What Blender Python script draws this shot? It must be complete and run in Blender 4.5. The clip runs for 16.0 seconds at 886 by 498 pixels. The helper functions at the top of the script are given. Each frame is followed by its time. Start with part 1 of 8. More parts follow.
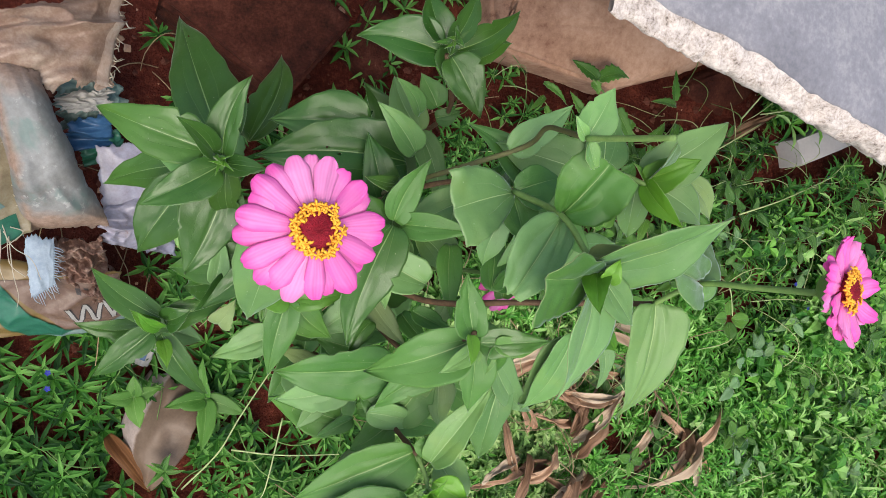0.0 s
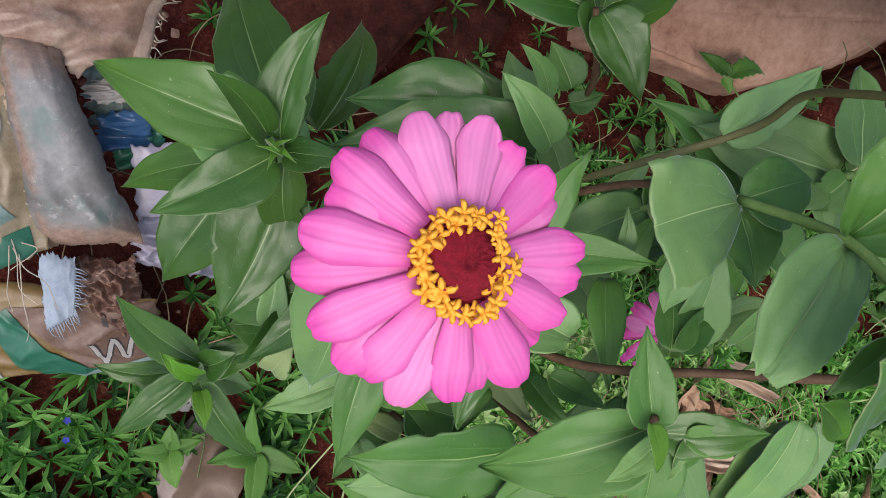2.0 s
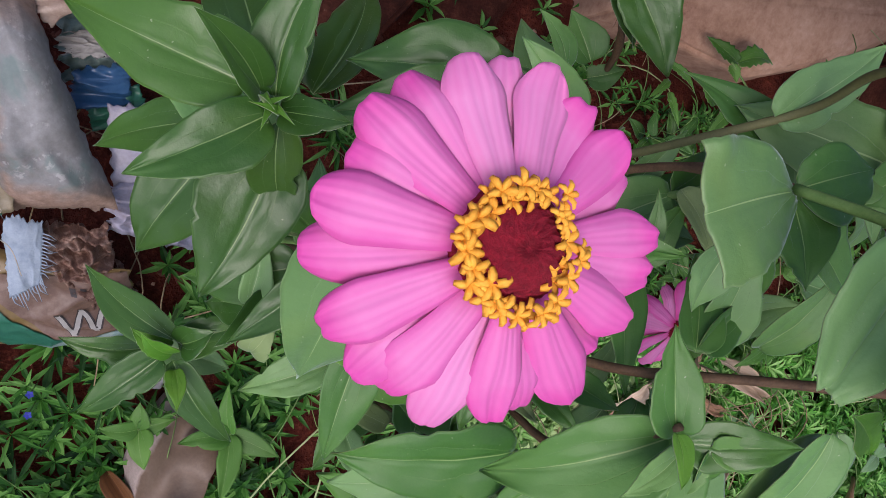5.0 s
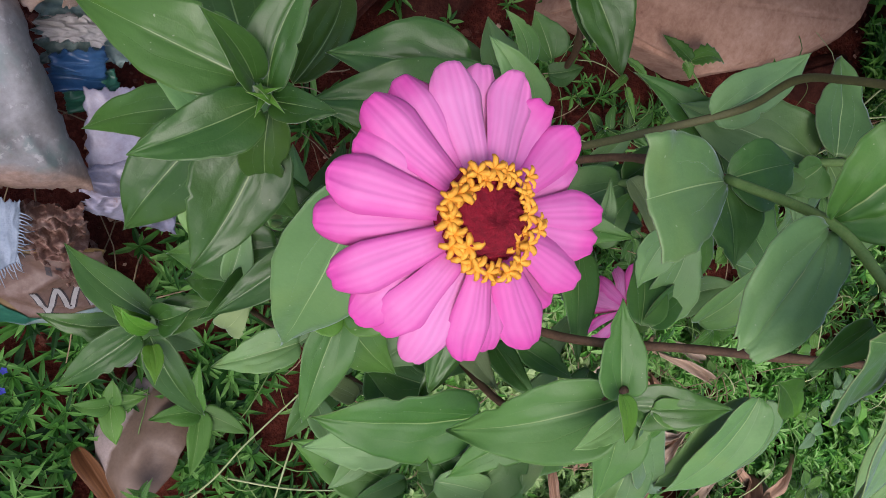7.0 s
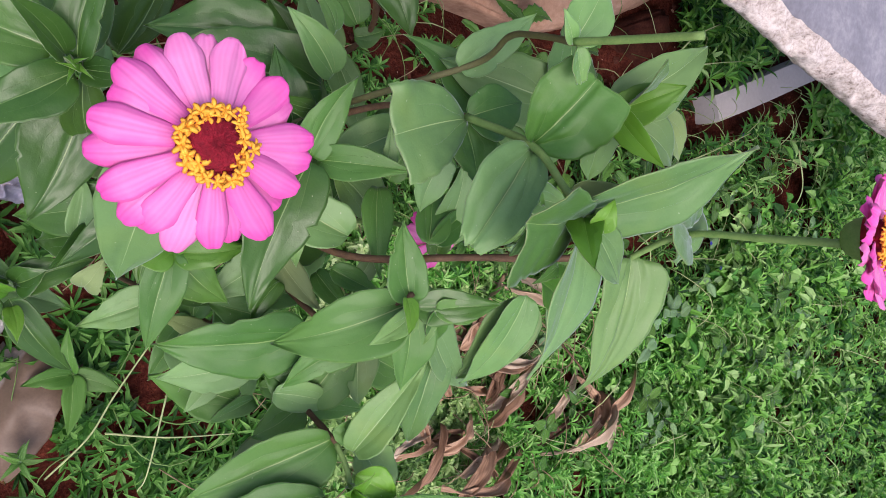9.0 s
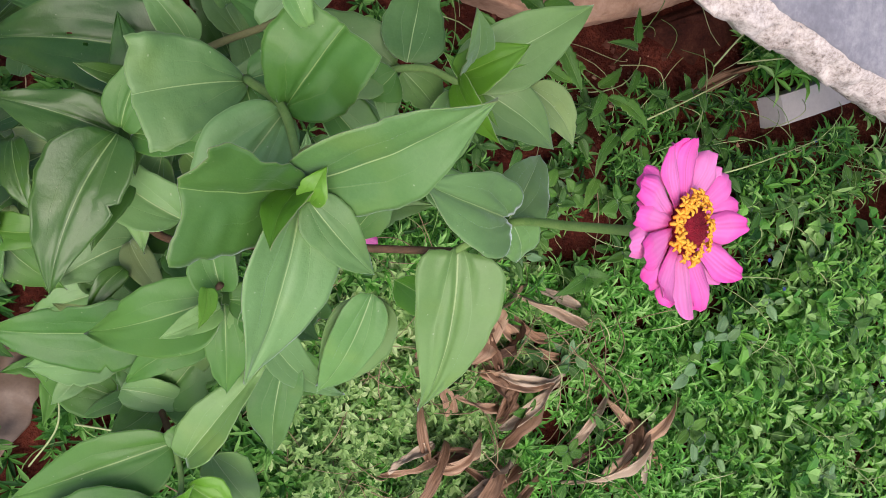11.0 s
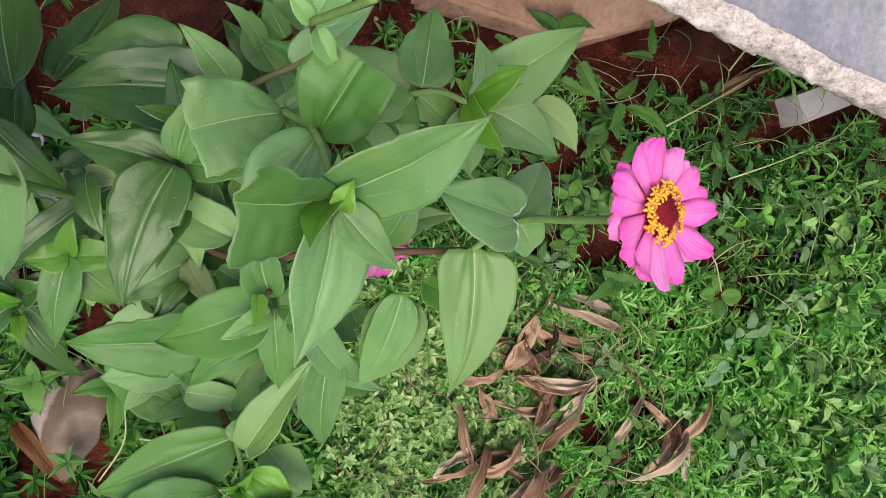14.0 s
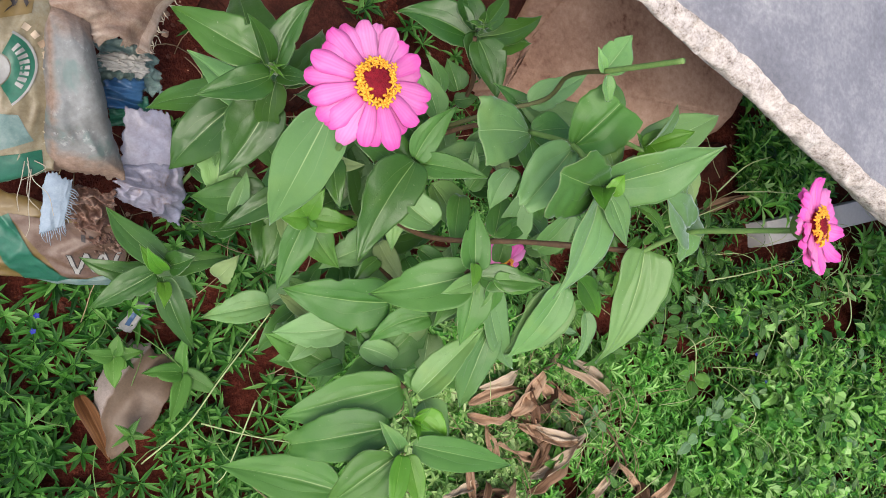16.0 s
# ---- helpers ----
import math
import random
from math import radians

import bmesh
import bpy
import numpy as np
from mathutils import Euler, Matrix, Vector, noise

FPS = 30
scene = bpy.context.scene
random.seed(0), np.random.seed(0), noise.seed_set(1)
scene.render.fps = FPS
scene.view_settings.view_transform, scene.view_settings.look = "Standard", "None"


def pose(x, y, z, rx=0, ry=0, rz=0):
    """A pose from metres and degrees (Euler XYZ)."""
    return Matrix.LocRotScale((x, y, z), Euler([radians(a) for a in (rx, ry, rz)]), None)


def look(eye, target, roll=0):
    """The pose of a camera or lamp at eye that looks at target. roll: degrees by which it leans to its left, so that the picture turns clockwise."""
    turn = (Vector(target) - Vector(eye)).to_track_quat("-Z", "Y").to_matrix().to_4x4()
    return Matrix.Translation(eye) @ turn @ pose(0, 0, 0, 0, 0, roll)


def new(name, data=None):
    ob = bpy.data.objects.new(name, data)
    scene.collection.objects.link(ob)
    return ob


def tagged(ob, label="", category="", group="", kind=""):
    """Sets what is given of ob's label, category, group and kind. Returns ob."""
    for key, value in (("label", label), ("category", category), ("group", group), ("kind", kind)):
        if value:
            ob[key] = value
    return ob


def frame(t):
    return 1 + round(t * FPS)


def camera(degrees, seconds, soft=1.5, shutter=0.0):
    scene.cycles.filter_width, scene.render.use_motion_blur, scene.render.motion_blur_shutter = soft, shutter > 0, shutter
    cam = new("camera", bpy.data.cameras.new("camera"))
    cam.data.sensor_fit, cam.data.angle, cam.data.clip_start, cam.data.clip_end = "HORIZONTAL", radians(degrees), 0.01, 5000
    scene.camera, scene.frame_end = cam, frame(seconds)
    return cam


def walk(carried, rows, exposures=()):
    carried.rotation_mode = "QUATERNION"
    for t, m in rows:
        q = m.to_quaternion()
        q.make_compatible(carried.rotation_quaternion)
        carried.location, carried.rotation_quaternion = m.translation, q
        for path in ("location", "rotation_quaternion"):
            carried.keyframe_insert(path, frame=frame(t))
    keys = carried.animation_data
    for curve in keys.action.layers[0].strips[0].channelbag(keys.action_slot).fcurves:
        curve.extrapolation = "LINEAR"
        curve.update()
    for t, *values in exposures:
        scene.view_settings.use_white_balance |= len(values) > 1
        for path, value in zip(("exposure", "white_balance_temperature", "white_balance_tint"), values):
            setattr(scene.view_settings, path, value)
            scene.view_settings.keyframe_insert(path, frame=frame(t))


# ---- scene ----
cam = camera(60.6, 16.0, soft=0.6)
PATH = [
    (0, (0.001, 0.005, 1.03), (0.834, 0.014, -0.788), 91.2),
    (0.5, (0.024, 0.017, 0.988), (0.832, 0.097, -0.839), 87.4),
    (1, (0.039, 0.021, 0.927), (0.784, 0.096, -0.928), 87.2),
    (1.5, (0.04, 0.02, 0.876), (0.786, 0.097, -0.978), 86.6),
    (2, (0.031, 0.012, 0.841), (0.725, 0.068, -1.034), 88.5),
    (2.5, (0.027, 0.008, 0.818), (0.695, 0.066, -1.067), 88.1),
    (3, (0.032, 0.013, 0.799), (0.7, 0.095, -1.084), 86.7),
    (3.5, (0.036, 0.015, 0.799), (0.731, 0.087, -1.075), 88.0),
    (3.7, (0.037, 0.014, 0.799), (0.736, 0.066, -1.074), 89.7),
    (5.8, (0.026, 0.01, 0.806), (0.828, 0.013, -1.026), 95.7),
    (6, (0.024, 0.008, 0.812), (0.84, 0.002, -1.013), 96.0),
    (6.5, (0.019, 0.007, 0.824), (0.848, -0.009, -0.996), 96.9),
    (7, (0.015, 0.007, 0.83), (0.859, -0.002, -0.983), 96.5),
    (7.5, (0.009, 0.007, 0.836), (0.857, -0.013, -0.975), 97.2),
    (8, (0.007, 0.005, 0.859), (0.907, -0.028, -0.927), 96.5),
    (8.5, (0.008, -0.001, 0.894), (1.012, -0.07, -0.834), 96.9),
    (9, (0.026, -0.007, 0.924), (1.11, -0.087, -0.755), 95.7),
    (9.2, (0.037, -0.012, 0.934), (1.154, -0.091, -0.723), 95.2),
    (11.3, (0.25, -0.015, 0.949), (0.922, -0.067, -0.934), 98.0),
    (11.5, (0.284, -0.013, 0.947), (0.876, -0.03, -0.963), 95.4),
    (12, (0.318, -0.008, 0.95), (0.844, -0.013, -0.979), 96.3),
    (12.5, (0.313, -0.017, 0.955), (0.853, 0.052, -0.97), 87.5),
    (13, (0.297, -0.01, 0.966), (0.858, 0.056, -0.953), 88.6),
    (13.5, (0.256, -0.017, 0.973), (0.868, 0.035, -0.931), 88.1),
    (14, (0.193, -0.024, 1.0), (0.883, -0.031, -0.877), 91.3),
    (14.5, (0.129, -0.035, 1.02), (0.86, -0.027, -0.842), 89.5),
    (15, (0.053, -0.063, 1.019), (0.76, 0.066, -0.847), 80.7),
    (15.5, (-0.007, -0.095, 1.043), (0.784, 0.134, -0.78), 77.7),
    (16, (-0.037, -0.129, 1.058), (0.846, 0.156, -0.714), 82.9),
]
walk(cam, [(t, look(eye, target, roll)) for t, eye, target, roll in PATH], [(0, 0.66, 6620, 9), (0.5, 0.65, 6600, 10), (1.0, 0.50, 6570, 11), (1.5, 0.43, 6520, 14), (3.5, 0.19, 6200, 20), (7, 0.21, 6180, 23), (9, 0.56, 6380, 23), (11.5, 0.49, 6550, 16), (13.5, 0.51, 6570, 16), (14.5, 0.58, 6720, 10), (15, 0.48, 6600, 11), (16, 0.64, 6570, 10)])

# ---- sky and light: a bright overcast day, broad soft sun high overhead ----
world = bpy.data.worlds.new("sky")
world.use_nodes = True
scene.world = world
wn, wl = world.node_tree.nodes, world.node_tree.links
sky = wn.new("ShaderNodeTexSky")
sky.sky_type, sky.sun_disc = "NISHITA", False
SUN_ELEVATION, SUN_AZIMUTH = 64.0, 212.0
sky.sun_elevation, sky.sun_rotation = radians(SUN_ELEVATION), radians(SUN_AZIMUTH)
sky.air_density, sky.dust_density, sky.ozone_density = 1.0, 4.0, 1.0
wl.new(sky.outputs["Color"], wn["Background"].inputs["Color"])
wn["Background"].inputs["Strength"].default_value = 0.15
sun = new("sun", bpy.data.lights.new("sun", "SUN"))
sun.data.energy, sun.data.angle, sun.data.color = 1.5, radians(40), (1.0, 0.96, 0.9)
_el, _az = radians(SUN_ELEVATION), radians(SUN_AZIMUTH)
sun.matrix_world = look((0, 0, 5), (-5 * math.sin(_az) * math.cos(_el) * 1.0, -5 * math.cos(_az) * math.cos(_el), 5 - 5 * math.sin(_el)))


# ---- materials ----
def material(name, rough=0.6, spec=0.4):
    m = bpy.data.materials.new(name)
    m.use_nodes = True
    b = m.node_tree.nodes["Principled BSDF"]
    b.inputs["Roughness"].default_value = rough
    b.inputs["Specular IOR Level"].default_value = spec
    return m, m.node_tree.nodes, m.node_tree.links, b


def ramp(n, l, source, stops):
    r = n.new("ShaderNodeValToRGB")
    els = r.color_ramp.elements
    while len(els) < len(stops):
        els.new(0.5)
    for e, (p, c) in zip(els, stops):
        e.position, e.color = p, (*c, 1)
    l.new(source, r.inputs["Fac"])
    return r.outputs["Color"]


def noise_tex(n, l, scale, detail=4, rough=0.6, coords=None, distortion=0.0):
    t = n.new("ShaderNodeTexNoise")
    t.inputs["Scale"].default_value, t.inputs["Detail"].default_value = scale, detail
    t.inputs["Roughness"].default_value, t.inputs["Distortion"].default_value = rough, distortion
    if coords is None:
        coords = n.new("ShaderNodeTexCoord").outputs["Object"]
    l.new(coords, t.inputs["Vector"])
    return t.outputs["Fac"]


def mixed(n, l, fac, a, b, blend="MIX"):
    x = n.new("ShaderNodeMix")
    x.data_type, x.blend_type = "RGBA", blend
    for sock, v in ((x.inputs["Factor"], fac), (x.inputs["A"], a), (x.inputs["B"], b)):
        if isinstance(v, (int, float)):
            sock.default_value = v
        elif isinstance(v, tuple):
            sock.default_value = (*v, 1)
        else:
            l.new(v, sock)
    return x.outputs["Result"]


def maths(n, l, op, a, b=0.0, c=0.0):
    x = n.new("ShaderNodeMath")
    x.operation = op
    for i, v in enumerate((a, b, c)):
        if isinstance(v, (int, float)):
            x.inputs[i].default_value = v
        else:
            l.new(v, x.inputs[i])
    return x.outputs[0]


def bumped(n, l, b, height, strength=0.4, distance=0.002):
    k = n.new("ShaderNodeBump")
    k.inputs["Strength"].default_value, k.inputs["Distance"].default_value = strength, distance
    l.new(height, k.inputs["Height"])
    l.new(k.outputs["Normal"], b.inputs["Normal"])


def leaf_material(name, low, high, vein, rough=0.5, veins=1.0, sheen=0.3, through_share=0.24, bloom=0.50):
    """Zinnia leaf: matt and finely hairy, softly blotched green, a thin pale midrib, two side nerves that fade, a light rim."""
    m, n, l, b = material(name, rough, sheen)
    b.inputs["Sheen Weight"].default_value, b.inputs["Sheen Roughness"].default_value = bloom, 0.30
    b.inputs["Sheen Tint"].default_value = (0.80, 0.93, 0.98, 1)
    uv = n.new("ShaderNodeUVMap").outputs["UV"]
    sep = n.new("ShaderNodeSeparateXYZ")
    l.new(uv, sep.inputs[0])
    u, v = sep.outputs[0], sep.outputs[1]
    centre = maths(n, l, "ABSOLUTE", maths(n, l, "SUBTRACT", u, 0.5))
    info = n.new("ShaderNodeObjectInfo").outputs["Random"]
    coords = n.new("ShaderNodeTexCoord").outputs["Object"]
    big = noise_tex(n, l, 38, 3, 0.55, coords)
    fine = noise_tex(n, l, 700, 4, 0.7, coords)
    tone = maths(n, l, "ADD", maths(n, l, "MULTIPLY", big, 0.5), maths(n, l, "MULTIPLY", info, 0.5))
    # paler towards the tip: own colour, and some gloss put into it
    base = ramp(n, l, maths(n, l, "MULTIPLY_ADD", v, 0.30, tone), [(0.28, low), (0.95, high)])
    base = mixed(n, l, maths(n, l, "MULTIPLY", fine, 0.25), base, tuple(min(1, c * 1.3) for c in high))
    yellow = ramp(n, l, noise_tex(n, l, 30, 2, 0.5, coords), [(0.55, (0, 0, 0)), (0.75, (0.4, 0.4, 0.4))])
    base = mixed(n, l, yellow, base, (high[0] * 1.2, high[1] * 1.0, high[2] * 0.6))
    shade = maths(n, l, "MULTIPLY_ADD", maths(n, l, "FRACT", maths(n, l, "MULTIPLY", info, 13.7)), 0.46, 0.80)
    level = n.new("ShaderNodeCombineXYZ")
    for k in range(3):
        l.new(shade, level.inputs[k])
    base = mixed(n, l, 1.0, base, level.outputs[0], "MULTIPLY")
    # each leaf its own cast: some olive, some greyish
    other = maths(n, l, "FRACT", maths(n, l, "MULTIPLY", info, 7.31))
    olive = maths(n, l, "MULTIPLY", maths(n, l, "GREATER_THAN", other, 0.70), 0.20)
    base = mixed(n, l, olive, base, (high[0] * 1.35, high[1] * 1.02, high[2] * 0.8))
    greyed = maths(n, l, "MULTIPLY", maths(n, l, "LESS_THAN", other, 0.25), 0.45)
    base = mixed(n, l, greyed, base, (high[0] * 1.08, high[1] * 1.02, high[2] * 1.25))
    rib = maths(n, l, "LESS_THAN", centre, maths(n, l, "MULTIPLY_ADD", v, -0.009, 0.011))
    spread = maths(n, l, "MINIMUM", maths(n, l, "MULTIPLY_ADD", v, 0.37, 0.08), 0.23)
    nerve = maths(n, l, "ABSOLUTE", maths(n, l, "SUBTRACT", centre, spread))
    faded = maths(n, l, "MAXIMUM", maths(n, l, "MULTIPLY_ADD", v, -1.5, 1.0), 0.0)
    side = maths(n, l, "MULTIPLY", maths(n, l, "LESS_THAN", nerve, 0.006), faded)
    # fine net of veins
    net = n.new("ShaderNodeTexVoronoi")
    net.feature = "DISTANCE_TO_EDGE"
    net.inputs["Scale"].default_value = 260
    l.new(coords, net.inputs["Vector"])
    mesh_lines = ramp(n, l, net.outputs["Distance"], [(0.0, (1, 1, 1)), (0.10, (0, 0, 0))])
    lines = maths(n, l, "MAXIMUM", maths(n, l, "MULTIPLY", rib, 0.85), maths(n, l, "MAXIMUM", maths(n, l, "MULTIPLY", side, 0.26), maths(n, l, "MULTIPLY", mesh_lines, 0.02)))
    spots = ramp(n, l, noise_tex(n, l, 480, 1, 0.5, coords), [(0.775, (0, 0, 0)), (0.80, (1, 1, 1))])
    rim = maths(n, l, "MAXIMUM", maths(n, l, "GREATER_THAN", centre, 0.488), maths(n, l, "GREATER_THAN", v, 0.985))
    col = mixed(n, l, maths(n, l, "MULTIPLY", lines, veins), base, vein)
    col = mixed(n, l, maths(n, l, "MULTIPLY", rim, 0.20), col, vein)
    col = mixed(n, l, maths(n, l, "MULTIPLY", spots, 0.4), col, (0.5, 0.56, 0.40))
    l.new(col, b.inputs["Base Color"])
    relief = maths(n, l, "SUBTRACT", maths(n, l, "MULTIPLY", noise_tex(n, l, 240, 4, 0.65, coords), 0.45), maths(n, l, "MULTIPLY", maths(n, l, "MAXIMUM", rib, side), 2.2))
    relief = maths(n, l, "MULTIPLY_ADD", mesh_lines, -0.015, maths(n, l, "MULTIPLY_ADD", noise_tex(n, l, 60, 2, 0.5, coords, 0.4), 0.35, relief))
    bumped(n, l, b, relief, 0.55, 0.0010)
    # light that passes through the blade
    tr = n.new("ShaderNodeBsdfTranslucent")
    l.new(mixed(n, l, 1.0, col, (1.0, 1.0, 0.4), "MULTIPLY"), tr.inputs["Color"])
    mx = n.new("ShaderNodeMixShader")
    mx.inputs[0].default_value = through_share
    l.new(b.outputs[0], mx.inputs[1])
    l.new(tr.outputs[0], mx.inputs[2])
    l.new(mx.outputs[0], n["Material Output"].inputs["Surface"])
    return m


def dry_material(name, dark, mid, light):
    """Dead leaf: tan, streaked along its length, paler at the rim, every leaf its own tone."""
    m, n, l, b = material(name, 0.6, 0.25)
    uv = n.new("ShaderNodeUVMap").outputs["UV"]
    stretch = n.new("ShaderNodeMapping")
    stretch.inputs["Scale"].default_value = (9, 1.6, 1)
    l.new(uv, stretch.inputs["Vector"])
    info = n.new("ShaderNodeObjectInfo").outputs["Random"]
    off = n.new("ShaderNodeVectorMath")
    l.new(stretch.outputs[0], off.inputs[0])
    l.new(maths(n, l, "MULTIPLY", info, 40.0), off.inputs[1])
    streak = noise_tex(n, l, 1.0, 4, 0.6, off.outputs[0])
    coords = n.new("ShaderNodeTexCoord").outputs["Object"]
    fine = noise_tex(n, l, 700, 3, 0.6, coords)
    f = maths(n, l, "ADD", maths(n, l, "MULTIPLY", streak, 0.6), maths(n, l, "ADD", maths(n, l, "MULTIPLY", info, 0.3), maths(n, l, "MULTIPLY", fine, 0.15)))
    col = ramp(n, l, f, [(0.28, dark), (0.52, mid), (0.8, light)])
    l.new(col, b.inputs["Base Color"])
    bumped(n, l, b, f, 0.5, 0.0015)
    tr = n.new("ShaderNodeBsdfTranslucent")
    l.new(col, tr.inputs["Color"])
    mx = n.new("ShaderNodeMixShader")
    mx.inputs[0].default_value = 0.15
    l.new(b.outputs[0], mx.inputs[1])
    l.new(tr.outputs[0], mx.inputs[2])
    l.new(mx.outputs[0], n["Material Output"].inputs["Surface"])
    return m


def rough_material(name, stops, scale, rough=0.85, bump=0.5, distance=0.004, spec=0.25, fine=8.0, detail=6, distortion=0.0, metal=0.0):
    """Earth, stone, cloth: two scales of noise through a colour ramp, and relief."""
    m, n, l, b = material(name, rough, spec)
    coords = n.new("ShaderNodeTexCoord").outputs["Object"]
    a = noise_tex(n, l, scale, detail, 0.65, coords, distortion)
    c = noise_tex(n, l, scale * fine, 4, 0.7, coords)
    mixf = maths(n, l, "ADD", maths(n, l, "MULTIPLY", a, 0.65), maths(n, l, "MULTIPLY", c, 0.35))
    l.new(ramp(n, l, mixf, stops), b.inputs["Base Color"])
    bumped(n, l, b, mixf, bump, distance)
    return m


M_LEAF = leaf_material("zinnia_leaf_green", (0.014, 0.066, 0.006), (0.055, 0.148, 0.022), (0.22, 0.34, 0.12), rough=0.36, sheen=0.5)
M_MID = leaf_material("zinnia_leaf_light_green", (0.023, 0.110, 0.010), (0.082, 0.222, 0.034), (0.26, 0.40, 0.13), rough=0.50, sheen=0.55)
# greyish by its hairs, with sky sheen also put into the base colour
M_PALE = leaf_material("zinnia_leaf_greyish", (0.058, 0.180, 0.032), (0.172, 0.342, 0.104), (0.36, 0.51, 0.22), rough=0.50, sheen=0.6, bloom=0.85)
M_LIME = leaf_material("zinnia_leaf_lime", (0.044, 0.170, 0.009), (0.102, 0.285, 0.020), (0.27, 0.45, 0.11), rough=0.45, veins=0.6, sheen=0.45, bloom=0.04)
M_YOUNG = leaf_material("zinnia_leaf_young", (0.050, 0.180, 0.012), (0.115, 0.295, 0.028), (0.28, 0.42, 0.12), rough=0.45, veins=0.6, sheen=0.45, bloom=0.04)
M_UNDER = leaf_material("zinnia_leaf_underside", (0.16, 0.25, 0.085), (0.24, 0.34, 0.13), (0.36, 0.46, 0.22), rough=0.6, sheen=0.2)
M_WEED = leaf_material("weed_leaf", (0.018, 0.070, 0.010), (0.052, 0.145, 0.024), (0.17, 0.30, 0.09), rough=0.5)
M_SPROUT = leaf_material("weed_leaf_fresh", (0.030, 0.112, 0.012), (0.076, 0.195, 0.028), (0.2, 0.33, 0.1), rough=0.5)
M_WEEDPALE = leaf_material("weed_leaf_bluish", (0.085, 0.19, 0.075), (0.15, 0.29, 0.12), (0.26, 0.38, 0.18), rough=0.5)


def petal_material(name, tip, mid, base):
    """Ray floret: pale along the middle, deeper at the margins, the tip and the throat; each one a little different."""
    m, n, l, b = material(name, 0.5, 0.25)
    b.inputs["Sheen Weight"].default_value = 0.1
    uv = n.new("ShaderNodeUVMap").outputs["UV"]
    sep = n.new("ShaderNodeSeparateXYZ")
    l.new(uv, sep.inputs[0])
    coords = n.new("ShaderNodeTexCoord").outputs["Object"]
    rnd = n.new("ShaderNodeObjectInfo").outputs["Random"]
    blot = noise_tex(n, l, 110, 3, 0.6, coords)
    along = maths(n, l, "ADD", sep.outputs[1], maths(n, l, "MULTIPLY", maths(n, l, "SUBTRACT", blot, 0.5), 0.35))
    col = ramp(n, l, along, [(0.04, base), (0.30, mid), (0.70, mid), (1.02, tip)])
    across = maths(n, l, "ABSOLUTE", maths(n, l, "SUBTRACT", sep.outputs[0], 0.5))
    edge = ramp(n, l, maths(n, l, "ADD", across, maths(n, l, "MULTIPLY", maths(n, l, "SUBTRACT", blot, 0.5), 0.25)), [(0.22, (0, 0, 0)), (0.52, (0.75, 0.75, 0.75))])
    col = mixed(n, l, edge, col, tip)
    col = mixed(n, l, maths(n, l, "MULTIPLY", rnd, 0.45), col, tip)
    pale = maths(n, l, "MULTIPLY", maths(n, l, "GREATER_THAN", maths(n, l, "FRACT", maths(n, l, "MULTIPLY", rnd, 5.7)), 0.72), 0.35)
    col = mixed(n, l, pale, col, (0.84, 0.46, 0.68))
    st = n.new("ShaderNodeTexWave")
    st.inputs["Scale"].default_value, st.inputs["Distortion"].default_value, st.inputs["Detail"].default_value = 2.2, 2.4, 2.0
    cmb = n.new("ShaderNodeCombineXYZ")
    l.new(maths(n, l, "ADD", sep.outputs[0], rnd), cmb.inputs[0])
    l.new(maths(n, l, "MULTIPLY", sep.outputs[1], 0.08), cmb.inputs[1])
    l.new(cmb.outputs[0], st.inputs["Vector"])
    col = mixed(n, l, maths(n, l, "MULTIPLY", st.outputs["Fac"], 0.15), col, tip)
    l.new(col, b.inputs["Base Color"])
    bumped(n, l, b, maths(n, l, "ADD", st.outputs["Fac"], maths(n, l, "MULTIPLY", blot, 1.5)), 0.18, 0.0006)
    tr = n.new("ShaderNodeBsdfTranslucent")
    l.new(col, tr.inputs["Color"])
    mx = n.new("ShaderNodeMixShader")
    mx.inputs[0].default_value = 0.22
    l.new(b.outputs[0], mx.inputs[1])
    l.new(tr.outputs[0], mx.inputs[2])
    l.new(mx.outputs[0], n["Material Output"].inputs["Surface"])
    return m


M_PETAL = petal_material("petal_pink", (0.72, 0.085, 0.40), (0.82, 0.265, 0.56), (0.58, 0.10, 0.32))
M_PETAL_HOT = petal_material("petal_hot_pink", (0.84, 0.085, 0.44), (0.91, 0.26, 0.61), (0.66, 0.07, 0.33))
M_PETAL_BACK = petal_material("petal_back", (0.70, 0.14, 0.42), (0.76, 0.28, 0.54), (0.6, 0.3, 0.42))
M_DISC = rough_material("disc_crimson", [(0.3, (0.13, 0.004, 0.011)), (0.75, (0.40, 0.012, 0.034))], 420, 0.7, 0.8, 0.001)
M_STAMEN = rough_material("stamen_yellow", [(0.3, (0.72, 0.28, 0.018)), (0.7, (0.90, 0.50, 0.06))], 500, 0.6, 0.3, 0.0005)
M_STEM_GREEN = rough_material("stem_green", [(0.3, (0.10, 0.20, 0.05)), (0.7, (0.19, 0.30, 0.09))], 130, 0.6, 0.4, 0.0008)
M_STEM_OLIVE = rough_material("stem_olive", [(0.3, (0.085, 0.095, 0.035)), (0.7, (0.15, 0.145, 0.06))], 130, 0.6, 0.4, 0.0008)
M_STEM_RED = rough_material("stem_reddish", [(0.3, (0.055, 0.032, 0.018)), (0.7, (0.14, 0.085, 0.045))], 130, 0.65, 0.5, 0.0008)
M_SOIL = rough_material("red_soil", [(0.25, (0.010, 0.003, 0.002)), (0.5, (0.060, 0.013, 0.008)), (0.78, (0.19, 0.050, 0.030))], 22, 0.95, 0.9, 0.012, 0.1)
